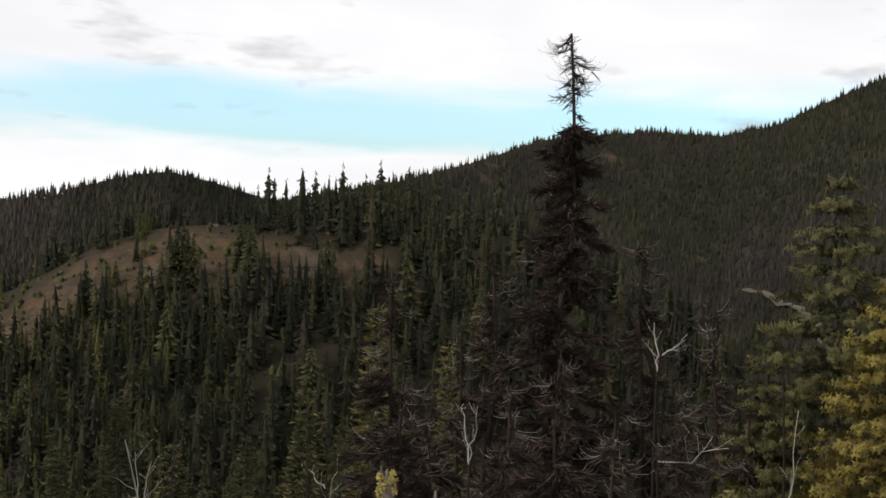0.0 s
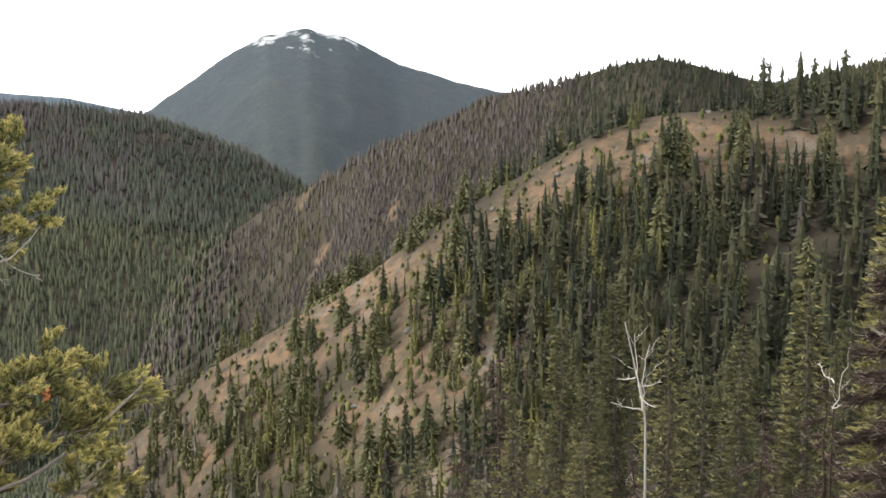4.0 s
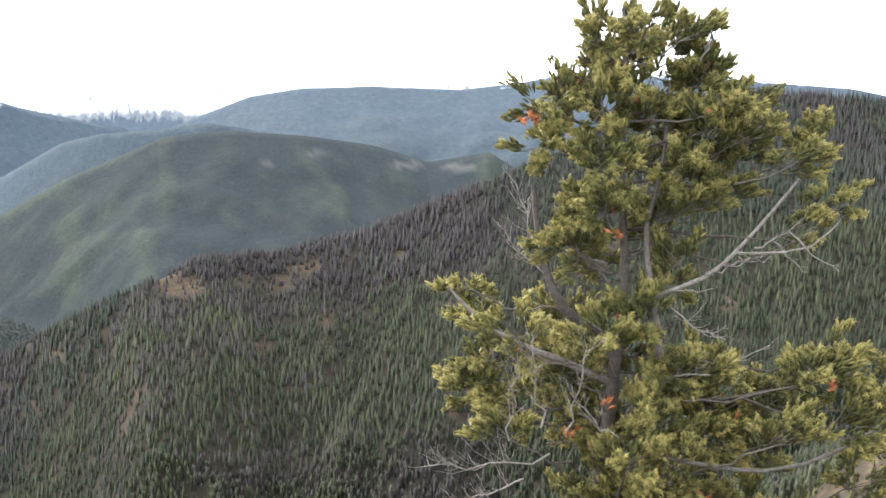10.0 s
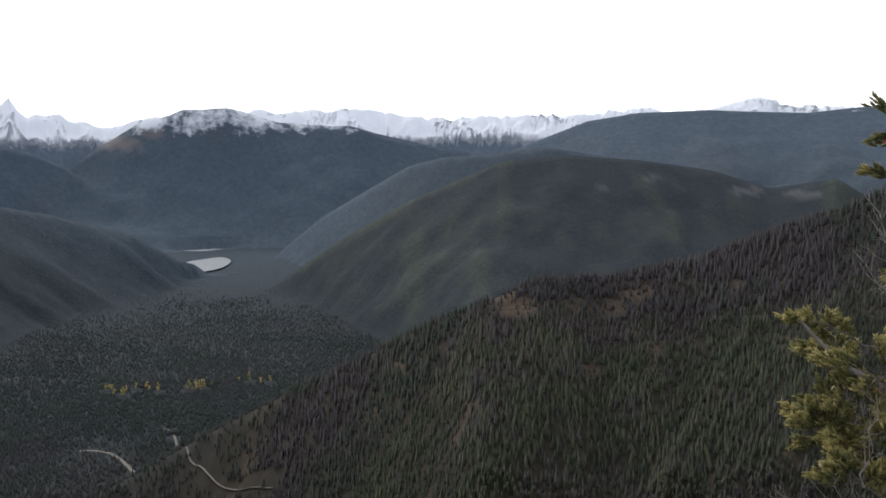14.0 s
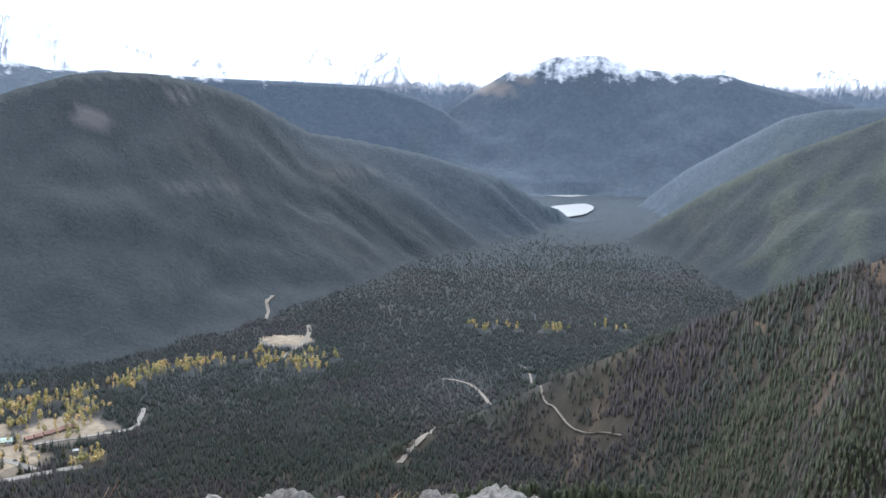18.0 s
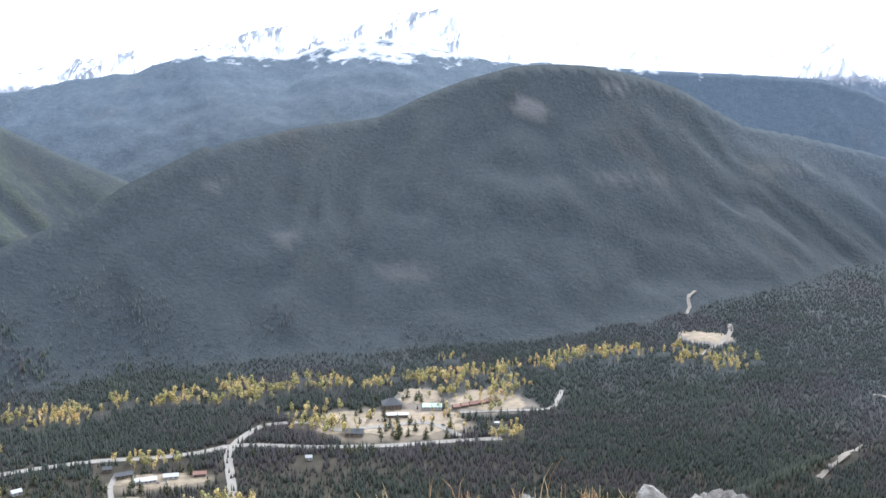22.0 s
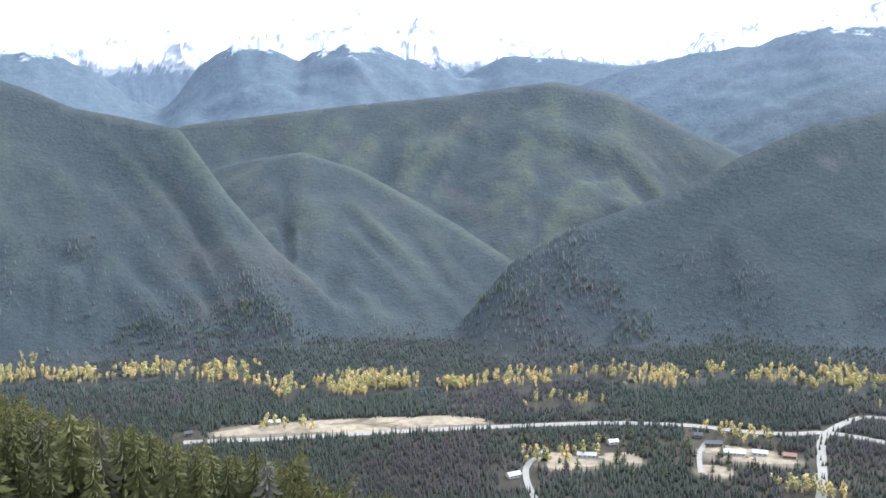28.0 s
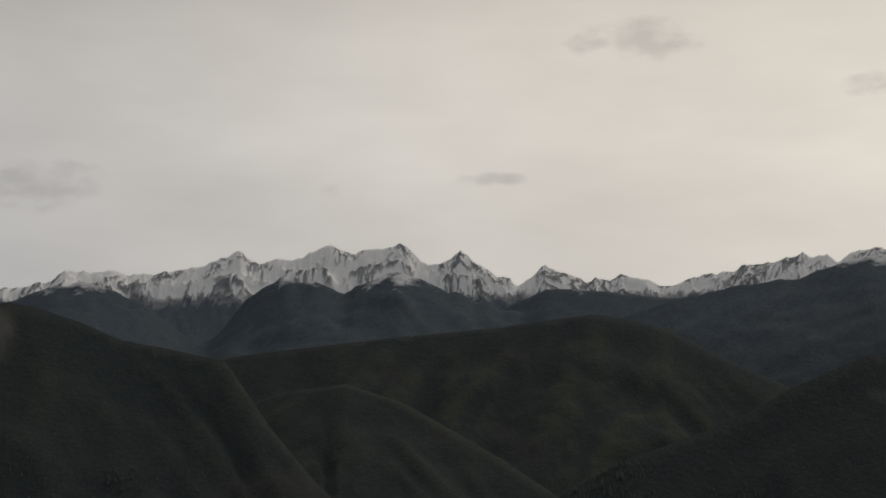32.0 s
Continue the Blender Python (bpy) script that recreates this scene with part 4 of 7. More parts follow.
def sown(r0, r1, spacing, rng, az0=-30.0, az1=188.0, stray=0.06, thin=0.0, on_grass=False):
    area = math.radians(az1 - az0) * (r1 * r1 - r0 * r0) / 2
    n = int(area / spacing ** 2)
    az = rng.uniform(az0, az1, n)
    r = np.sqrt(rng.uniform(r0 * r0, r1 * r1, n))
    z, which = land(az, r)
    x, y = -r * np.sin(np.radians(az)), r * np.cos(np.radians(az))
    i = np.clip(((az + 34) / 0.5).astype(int), 0, len(_ga) - 1)
    j = np.clip(np.searchsorted(_gr, r) - 2, 0, len(_gr) - 1)
    seen = (z + 10) / r > SHADE[i, j] - 0.004
    keep = seen | (rng.random(n) < stray)
    keep &= ~((which == 0) & (r < 420) & (az > 40) & (az < 157))
    for name in ("blue_mountains", "lower_blue_hills", "blue_foothills", "pyramid_mountain", "long_ridge", "snowy_shoulder"):
        keep &= ~((which == WHICH[name]) & (z > crest(name, az)[0] - 45 * rng.random(n) - 12))
    gr, bare, road = open_land(az, r, x, y, z, which)
    keep &= (rng.random(n) > gr * np.where(r > 330, 0.76, np.where(az > 15, 0.62, 0.95)) * (not on_grass)) & (rng.random(n) > bare * np.where(r > 1300, 1.0, 4.0))
    ahead = np.where(r < 640, 3.5, 6.0 + 6 * (fbm(x / 24, y / 24, 2, 72) > 0.52))
    keep &= road > ahead
    spur_top, spur_r, spur_w = crest("grass_spur", az)
    keep &= on_grass | ~((which == WHICH["grass_spur"]) & (az > 11) & (r < spur_r + 1.5) & (r > spur_r - spur_w * (0.05 + 0.12 * fbm(x / 15, y / 15, 2, 73))) & (rng.random(n) < 0.9))
    if r1 > 700 and r0 < 2500:
        order = np.argsort(az)
        ordered = az[order]
        for a0, d0, side, front in OPEN_SPOTS:
            w = math.degrees(side / d0)
            k = order[np.searchsorted(ordered, a0 - w):np.searchsorted(ordered, a0 + w)]
            keep[k] &= ~((r[k] < d0 + side) & (r[k] > d0 - front))
    if az1 == 29:
        keep &= rng.random(n) < np.clip((25 - az + 34 * (fbm(x / 34, y / 34, 4, 71) - 0.5)) / 10, 0, 1)
    if thin:
        keep &= rng.random(n) < np.clip((thin - r + 700 * (fbm(x / 130, y / 130, 3, 75) - 0.5)) / (0.28 * thin), 0, 1) ** 1.5
    sparse = fbm(x / 60, y / 60, 3, 70)
    keep &= rng.random(n) < np.clip(0.70 + 0.8 * sparse, 0, 1)
    top = {WHICH[k_]: v for k_, v in (("snow_top_mountain", 150), ("pyramid_mountain", 30), ("snowy_shoulder", 5), ("blue_mountains", -90), ("long_ridge", 45), ("blue_foothills", -60), ("lower_blue_hills", -110))}
    for w, zt in top.items():
        keep &= ~((which == w) & (z > zt + 30 * (rng.random(n) - 0.5)))
    az, r, x, y, z, which = (q[keep] for q in (az, r, x, y, z, which))
    m = len(az)
    # stands killed by beetles are grey and brown
    d = fbm(x / 150, y / 150, 4, 77) + 0.35 * (fbm(x / 24, y / 24, 2, 78) - 0.5)
    bias = np.zeros(m)
    bias[which == WHICH["knob"]] = 0.02
    hill = which == WHICH["wooded_hill"]
    zc, dist, run = crest("wooded_hill", az)
    bias += np.where(hill, np.clip(0.10 - (dist - r) / run * 0.5 + 0.004 * (az - 56), -0.15, 0.12), 0)
    bias[which == 1] = np.where(r[which == 1] < 1250, 0.04, -0.02)
    bias[which == WHICH["grass_spur"]] = -0.06
    i = np.clip(((az + 34) / 0.5).astype(int), 0, len(_ga) - 1)
    j = np.clip(np.searchsorted(_gr, r), 0, len(_gr) - 1)
    # rib trees step up in tone: greener growth, and spur light in the colour
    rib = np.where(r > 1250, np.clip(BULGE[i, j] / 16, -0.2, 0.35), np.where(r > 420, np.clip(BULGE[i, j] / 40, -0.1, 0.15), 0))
    bias[(which == 0) & (az > 150)] = -0.14
    dead = np.clip((d + bias - 0.10 * rib + rng.normal(0, 0.10, m) - 0.56) * 9, 0, 1)
    tone = rng.normal(0.45, 1, m) * np.where(r > 900, 0.12, 0.22) + 0.45 * (1 - np.where(r > 900, 0.12, 0.22)) - 0.05
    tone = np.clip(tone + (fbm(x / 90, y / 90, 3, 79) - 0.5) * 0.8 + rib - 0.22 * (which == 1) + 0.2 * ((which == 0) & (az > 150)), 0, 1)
    return az, r, np.stack([x, y, z - np.where((r > 330) & (r < 900), 1.1, 0.4)], -1), which, tone, dead


def bough_tree(seed, whorls=9, blades=6, width=0.13, side=0.26):
    """A spruce of unit height: a slim core and whorls of drooping boughs."""
    rng = random.Random(seed)
    cv, cf = cone_tree(5, 3, seed, 0.3)
    cv[:, :2] *= 0.32
    v, f = [tuple(p) for p in cv], [tuple(t) for t in cf]
    for w in range(whorls):
        h = 0.95 - 0.88 * (w / (whorls - 1)) ** 0.9
        ln = width * (0.16 + 1.0 * (w / (whorls - 1)) ** 0.75) * rng.uniform(0.85, 1.1)
        for b_ in range(blades):
            a = 2 * math.pi * (b_ + 0.37 * w) / blades + rng.uniform(-0.35, 0.35)
            k = ln * rng.uniform(0.65, 1.25)
            i0 = len(v)
            z0 = h + rng.uniform(-0.055, 0.055)
            v.append((0, 0, z0 + 0.035))
            v.append((k * 0.65 * math.cos(a - side), k * 0.65 * math.sin(a - side), z0 - k * 0.30))
            v.append((k * math.cos(a), k * math.sin(a), z0 - k * 0.32 + 0.012))
            v.append((k * 0.65 * math.cos(a + side), k * 0.65 * math.sin(a + side), z0 - k * 0.30))
            f += [(i0, i0 + 1, i0 + 2), (i0, i0 + 2, i0 + 3)]
    return np.array(v, float), np.array(f, np.int64)


def build_forest():
    rng = np.random.default_rng(11)
    t_near = [bough_tree(s, 6, 5, 0.128 + 0.015 * (s % 3)) for s in range(6)]
    t_bushy = [bough_tree(90 + s, 16, 8, 0.19 + 0.03 * (s % 3), 0.15) for s in range(6)]
    t_round = [crown_tree(5, 3, 40 + s) for s in range(6)]
    t_mid = [crown_tree(4, 2, 60 + s) for s in range(6)]
    t_three = [cone_tree(3, 1, 60 + s, 0.3) for s in range(5)]
    t_tiny = [cone_tree(4, 1, 50 + s, 0.2) for s in range(3)]
    snags = [snag_tree(s) for s in range(3)]

    def jobs(data, templates, lo, hi, girth, snag_share):
        az, r, p, which, tone, dead = data
        n = len(r)
        h = rng.uniform(lo, hi, n) * (0.8 + 0.4 * tone)
        g = rng.uniform(0.75, 1.15, n) * girth
        pick = rng.integers(0, len(templates), n)
        snag = (rng.random(n) < snag_share * dead)
        out = []
        for k, t in enumerate(templates):
            s = (pick == k) & ~snag
            out.append((t, p[s], h[s], g[s], tone[s], dead[s]))
        for k in range(3):
            s = snag & (pick % 3 == k)
            out.append((snags[k], p[s], h[s] * 1.05, g[s] * 0 + 1.0, tone[s], dead[s]))
        return out

    def floor_only(data):
        return tuple(q[data[3] == 1] for q in data)

    def off_floor(data):
        return tuple(q[data[3] != 1] for q in data)
    stamp("conifer_forest", jobs(sown(62, 330, 2.35, rng, -30, 29), t_near, 5, 10.5, 1.5, 0.4), MAT_WOOD_NEAR, "dark green spruce and fir with grey dead stems on a steep slope", False)
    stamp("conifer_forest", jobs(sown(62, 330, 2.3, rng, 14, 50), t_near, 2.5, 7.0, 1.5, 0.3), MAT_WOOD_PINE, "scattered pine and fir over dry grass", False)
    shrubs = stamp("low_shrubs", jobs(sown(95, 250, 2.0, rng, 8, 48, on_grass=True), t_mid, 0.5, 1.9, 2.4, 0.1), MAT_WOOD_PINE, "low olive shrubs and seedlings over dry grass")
    tagged(shrubs, category="shrubs")
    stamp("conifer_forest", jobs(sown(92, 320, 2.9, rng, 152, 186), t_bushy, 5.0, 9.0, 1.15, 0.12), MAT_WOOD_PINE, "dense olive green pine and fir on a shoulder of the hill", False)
    stamp("conifer_forest", jobs(sown(330, 520, 1.3, rng, -30, 36), t_tiny, 2.8, 5.0, 0.95, 0.05), MAT_WOOD_NEAR, "close-grown conifers along a rounded knob")
    stamp("conifer_forest", jobs(sown(376, 445, 1.4, rng, 2, 27), t_tiny, 2.4, 4.4, 0.8, 0.05), MAT_WOOD_NEAR, "crowded small conifers on the brow of a knob")
    stamp("conifer_forest", jobs(sown(520, 760, 2.1, rng, -30, 36), t_tiny, 3.4, 6.2, 0.8, 0.04), MAT_WOOD_NEAR, "dense dark conifers on the ridge behind")
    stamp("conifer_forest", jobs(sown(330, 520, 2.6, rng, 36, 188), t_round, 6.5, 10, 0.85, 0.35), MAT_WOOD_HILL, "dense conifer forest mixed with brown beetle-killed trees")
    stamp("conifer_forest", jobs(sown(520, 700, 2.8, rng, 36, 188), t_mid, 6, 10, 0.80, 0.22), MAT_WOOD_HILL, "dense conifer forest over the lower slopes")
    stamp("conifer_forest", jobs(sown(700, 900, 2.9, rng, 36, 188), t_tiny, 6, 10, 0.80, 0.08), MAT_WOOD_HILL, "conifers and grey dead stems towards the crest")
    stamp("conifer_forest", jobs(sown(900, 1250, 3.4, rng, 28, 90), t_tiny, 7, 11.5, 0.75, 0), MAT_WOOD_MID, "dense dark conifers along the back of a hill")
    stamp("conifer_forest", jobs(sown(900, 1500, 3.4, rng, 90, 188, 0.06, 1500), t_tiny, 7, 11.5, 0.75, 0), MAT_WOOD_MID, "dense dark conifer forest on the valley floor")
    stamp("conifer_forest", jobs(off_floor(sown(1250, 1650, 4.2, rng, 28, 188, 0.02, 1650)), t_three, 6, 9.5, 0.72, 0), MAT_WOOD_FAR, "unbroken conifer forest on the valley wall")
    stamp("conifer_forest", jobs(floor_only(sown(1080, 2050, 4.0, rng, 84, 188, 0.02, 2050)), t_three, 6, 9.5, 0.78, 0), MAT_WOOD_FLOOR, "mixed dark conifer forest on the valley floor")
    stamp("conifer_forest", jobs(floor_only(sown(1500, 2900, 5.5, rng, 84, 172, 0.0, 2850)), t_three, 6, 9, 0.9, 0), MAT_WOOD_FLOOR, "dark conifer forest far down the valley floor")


build_forest()


# ---------------------------------------------------------------- building helpers


class Geo:
    """Vertices and faces of one mesh in the making."""

    def __init__(self):
        self.v, self.f, self.tone = [], [], []

    def face(self, pts, tone=0.5):
        i = len(self.v)
        self.v += [tuple(p) for p in pts]
        self.f.append(tuple(range(i, i + len(pts))))
        self.tone += [tone] * len(pts)

    def tube(self, pts, r0, r1, sides=6, tone=0.5, rough=0.0, rng=None, cap=False):
        pts = [Vector(p) for p in pts]
        n = len(pts)
        rings = []
        for k, p in enumerate(pts):
            d = (pts[min(k + 1, n - 1)] - pts[max(k - 1, 0)])
            d = d.normalized() if d.length > 1e-9 else Vector((0, 0, 1))
            a = d.cross(Vector((0.31, 0.17, 0.93)))
            a = a.normalized() if a.length > 1e-4 else Vector((1, 0, 0))
            b_ = d.cross(a)
            t = k / (n - 1)
            rad = r0 + (r1 - r0) * t
            ring = []
            for s_ in range(sides):
                w = 2 * math.pi * s_ / sides
                q = rad * (1 + (rng.uniform(-rough, rough) if rng else 0))
                ring.append(len(self.v))
                self.v.append(tuple(p + (a * math.cos(w) + b_ * math.sin(w)) * q))
                self.tone.append(tone)
            rings.append(ring)
        for k in range(n - 1):
            for s_ in range(sides):
                m = (s_ + 1) % sides
                self.f.append((rings[k][s_], rings[k][m], rings[k + 1][m], rings[k + 1][s_]))
        if cap:
            self.f.append(tuple(rings[-1]))

    def box(self, lo, hi, tone=0.5):
        x0, y0, z0 = lo
        x1, y1, z1 = hi
        i = len(self.v)
        self.v += [(x0, y0, z0), (x1, y0, z0), (x1, y1, z0), (x0, y1, z0), (x0, y0, z1), (x1, y0, z1), (x1, y1, z1), (x0, y1, z1)]
        self.tone += [tone] * 8
        self.f += [tuple(i + k for k in q) for q in ((0, 3, 2, 1), (4, 5, 6, 7), (0, 1, 5, 4), (1, 2, 6, 5), (2, 3, 7, 6), (3, 0, 4, 7))]

    def add_many(self, tv, tf, places, mats, tones, shift=None):
        """Many copies of a small shape; places (n, 3), mats (n, 3, 3); shift: a tone step for each point of the shape."""
        p = np.einsum("nij,kj->nki", mats, tv) + places[:, None, :]
        i0 = len(self.v)
        self.v += [tuple(q) for q in p.reshape(-1, 3)]
        off = i0 + np.arange(len(places)) * len(tv)
        for f_ in tf:
            fa = np.array(f_)
            self.f += [tuple(r_) for r_ in (fa[None] + off[:, None]).tolist()]
        shift = np.zeros(len(tv)) if shift is None else shift
        self.tone += np.clip(tones[:, None] + shift[None], 0, 1).ravel().tolist()

    def mesh(self, name, material, smooth=True):
        me = bpy.data.meshes.new(name)
        me.from_pydata(self.v, [], self.f)
        at = me.attributes.new("tone", "FLOAT", "POINT")
        at.data.foreach_set("value", np.array(self.tone, np.float32))
        me.materials.append(material)
        if smooth:
            me.polygons.foreach_set("use_smooth", np.ones(len(me.polygons), bool))
        me.update()
        return me


def thing(name, place, label, category, group=""):
    ob = new(name)
    ob.matrix_basis = Matrix.Translation(place)
    return tagged(ob, label, category, group)


def part(name, geo, material, parent, label="", smooth=True):
    ob = new(name, geo.mesh(name, material, smooth) if isinstance(geo, Geo) else geo)
    ob.parent = parent
    return tagged(ob, label) if label else ob


def aim_from(az, el, r, yaw):
    """A point seen at a heading, a height and a level distance by the camera while it faces yaw."""
    a, b_ = radians(az), radians(yaw)
    return Vector((-r * math.sin(a) - ARM * math.sin(b_), r * math.cos(a) + ARM * math.cos(b_), r * math.tan(radians(el))))


def tone_material(name, stops, rough=0.8, scale=9.0, grain=0.35, spec=0.2, bump=0.0):
    m, add, link, b = mat_new(name, rough, 0, spec)
    a = add("ShaderNodeAttribute")
    a.attribute_name = "tone"
    geo = add("ShaderNodeNewGeometry")
    n = noise_node(add, link, geo.outputs["Position"], scale, 4, 0.65)
    c = mix(add, link, grain, ramp(add, link, a.outputs["Fac"], stops), ramp(add, link, n.outputs[0], [(0.28, (0.3, 0.3, 0.3)), (0.72, (1.6, 1.6, 1.6))]), "MULTIPLY")
    link(c, b.inputs["Base Color"])
    if bump:
        bp = add("ShaderNodeBump")
        bp.inputs["Strength"].default_value, bp.inputs["Distance"].default_value = bump, 0.02
        link(n.outputs[0], bp.inputs["Height"])
        link(bp.outputs[0], b.inputs["Normal"])
    return m


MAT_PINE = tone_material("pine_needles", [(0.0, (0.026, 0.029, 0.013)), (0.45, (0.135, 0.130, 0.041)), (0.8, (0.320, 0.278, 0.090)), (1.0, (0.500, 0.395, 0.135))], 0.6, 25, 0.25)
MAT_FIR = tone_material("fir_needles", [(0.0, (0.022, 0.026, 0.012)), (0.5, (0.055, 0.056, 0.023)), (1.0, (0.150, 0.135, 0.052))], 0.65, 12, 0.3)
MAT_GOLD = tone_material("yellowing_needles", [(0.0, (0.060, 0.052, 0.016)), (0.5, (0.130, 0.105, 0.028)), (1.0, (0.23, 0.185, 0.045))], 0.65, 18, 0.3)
MAT_RUST = tone_material("withered_needles", [(0.0, (0.24, 0.085, 0.034)), (1.0, (0.52, 0.20, 0.085))], 0.7, 20, 0.3)
MAT_BARK = tone_material("grey_bark", [(0.0, (0.060, 0.048, 0.040)), (0.5, (0.17, 0.145, 0.125)), (1.0, (0.36, 0.325, 0.29))], 0.9, 28, 0.55, 0.15, 0.5)
MAT_DEADTWIG = tone_material("dead_brown_twigs", [(0.0, (0.011, 0.008, 0.007)), (0.5, (0.050, 0.034, 0.027)), (0.8, (0.120, 0.096, 0.080)), (1.0, (0.400, 0.358, 0.325))], 0.9, 14, 0.4)
MAT_SILVER = tone_material("weathered_bare_wood", [(0.0, (0.20, 0.185, 0.17)), (1.0, (0.50, 0.475, 0.44))], 0.85, 40, 0.4, 0.2, 0.4)
MAT_LICHEN = tone_material("yellow_lichen", [(0.0, (0.34, 0.28, 0.09)), (1.0, (0.66, 0.56, 0.20))], 0.9, 60, 0.3)
MAT_ROCK = tone_material("lichened_rock", [(0.0, (0.032, 0.029, 0.026)), (0.45, (0.103, 0.096, 0.086)), (1.0, (0.200, 0.192, 0.176))], 0.95, 24, 0.9, 0.1, 1.0)
MAT_STRAW = tone_material("dry_grass", [(0.0, (0.20, 0.11, 0.05)), (0.5, (0.36, 0.21, 0.10)), (1.0, (0.46, 0.36, 0.20))], 0.85, 30, 0.3)

# ---------------------------------------------------------------- the pine beside the lookout


def shoot_shape(seed, needles=18, length=0.095, spread=0.036, width=0.0105):
    """A twig end with needles all round, pointing along z."""
    rng = random.Random(seed)
    v, f = [], []
    for k in range(needles):
        t = (k + 0.5) / needles
        a = k * 2.4 + rng.uniform(-0.3, 0.3)
        z0 = length * t * 0.85
        out = spread * (0.75 + 0.35 * math.sin(math.pi * t)) * rng.uniform(0.85, 1.15)
        up = 0.018 + 0.016 * t
        c, s_ = math.cos(a), math.sin(a)
        i = len(v)
        v += [(-s_ * width / 2, c * width / 2, z0), (s_ * width / 2, -c * width / 2, z0), (c * out, s_ * out, z0 + up)]
        f.append((i, i + 1, i + 2))
    return np.array(v, float), f


def brush_shape(seed, needles=14, length=0.088, spread=0.030):
    """A short twig end thick with needles along z: a slim core and needle points all round. Also gives a tone step for each point."""
    rng = random.Random(seed)
    # low tone at the needle bases puts inner shade into the colour
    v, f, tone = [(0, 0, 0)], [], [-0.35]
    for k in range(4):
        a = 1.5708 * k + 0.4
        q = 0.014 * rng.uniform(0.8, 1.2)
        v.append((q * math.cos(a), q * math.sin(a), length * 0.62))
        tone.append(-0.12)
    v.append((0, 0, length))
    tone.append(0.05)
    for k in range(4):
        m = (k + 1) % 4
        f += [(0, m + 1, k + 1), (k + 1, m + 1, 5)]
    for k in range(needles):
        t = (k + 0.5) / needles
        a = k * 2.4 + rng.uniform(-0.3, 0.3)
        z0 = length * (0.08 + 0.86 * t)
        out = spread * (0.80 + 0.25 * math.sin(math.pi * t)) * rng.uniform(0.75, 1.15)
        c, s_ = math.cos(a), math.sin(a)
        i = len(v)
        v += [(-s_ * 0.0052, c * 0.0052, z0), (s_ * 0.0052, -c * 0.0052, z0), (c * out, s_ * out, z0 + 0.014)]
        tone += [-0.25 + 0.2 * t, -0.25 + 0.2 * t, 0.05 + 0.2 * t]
        f.append((i, i + 1, i + 2))
    return np.array(v, float), f, np.array(tone)


def frames_for(dirs, rng):
    """Rotation matrices whose z axis points along each direction, spun at random."""
    d = dirs / np.linalg.norm(dirs, axis=1)[:, None]
    ref = rng.normal(size=d.shape)
    x = np.cross(ref, d)
    x /= np.linalg.norm(x, axis=1)[:, None]
    y = np.cross(d, x)
    return np.stack([x, y, d], -1)


def bend(p0, p1, sag, rng, n=6, wob=0.04):
    p0, p1 = Vector(p0), Vector(p1)
    ln = (p1 - p0).length
    out = []
    for k in range(n + 1):
        t = k / n
        q = p0.lerp(p1, t) + Vector((0, 0, -sag * ln * math.sin(math.pi * t)))
        if 0 < k < n:
            q += Vector([rng.uniform(-wob, wob) * ln for _ in range(3)])
        out.append(q)
    return out


def bare_spray(geo, start, aim_p, rng, twigs=9, thick=0.012, tone=0.85, curl=0.35):
    """A dead bough with side twigs that curl upward."""
    spine = bend(start, aim_p, 0.05, rng, 6, 0.05)
    geo.tube(spine, thick, thick * 0.35, 5, tone)
    ln = (Vector(aim_p) - Vector(start)).length
    axis = (Vector(aim_p) - Vector(start)).normalized()
    for k in range(twigs):
        t = rng.uniform(0.2, 1.0)
        p = spine[min(5, int(t * 6))].lerp(spine[min(6, int(t * 6) + 1)], t * 6 % 1)
        d = (axis * rng.uniform(0.2, 1.0) + Vector((rng.uniform(-1, 1), rng.uniform(-1, 1), rng.uniform(-0.3, 1.0)))).normalized()
        tl = ln * rng.uniform(0.15, 0.45) * (1.1 - 0.5 * t)
        pts = [p, p + d * tl * 0.5, p + d * tl * 0.9 + Vector((0, 0, curl * tl * 0.5))]
        geo.tube(pts, thick * 0.38, thick * 0.15, 3, tone * rng.uniform(0.8, 1.1))
        for _ in range(2):
            q = pts[1].lerp(pts[2], rng.random())
            e = (d + Vector((rng.uniform(-1, 1), rng.uniform(-1, 1), rng.uniform(-0.2, 1)))).normalized() * tl * 0.35
            geo.tube([q, q + e], thick * 0.2, thick * 0.1, 3, tone)


CROWN_TOP = [(56.7, 3.5, 0.21), (54.1, 3.7, 0.22), (55.4, 3.8, 0.20), (53.1, 3.1, 0.20), (55.2, 2.7, 0.34), (52.4, 3.0, 0.30), (56.8, 1.5, 0.27), (53.8, 1.3, 0.38), (51.4, 0.8, 0.28), (49.4, 0.0, 0.18), (58.7, 0.1, 0.20), (56.3, -0.5, 0.30), (53.7, -1.0, 0.35), (50.3, -1.3, 0.30), (59.9, -2.4, 0.17),
             (58.4, -1.7, 0.22), (56.0, -3.1, 0.26), (52.2, -3.1, 0.22), (56.0, -5.5, 0.27), (53.0, -5.7, 0.27), (58.0, -7.0, 0.25), (56.8, -8.1, 0.22), (45.2, -1.8, 0.27), (46.5, -3.0, 0.22), (44.2, -5.2, 0.18), (45.6, -6.4, 0.17), (48.8, -1.9, 0.22)]
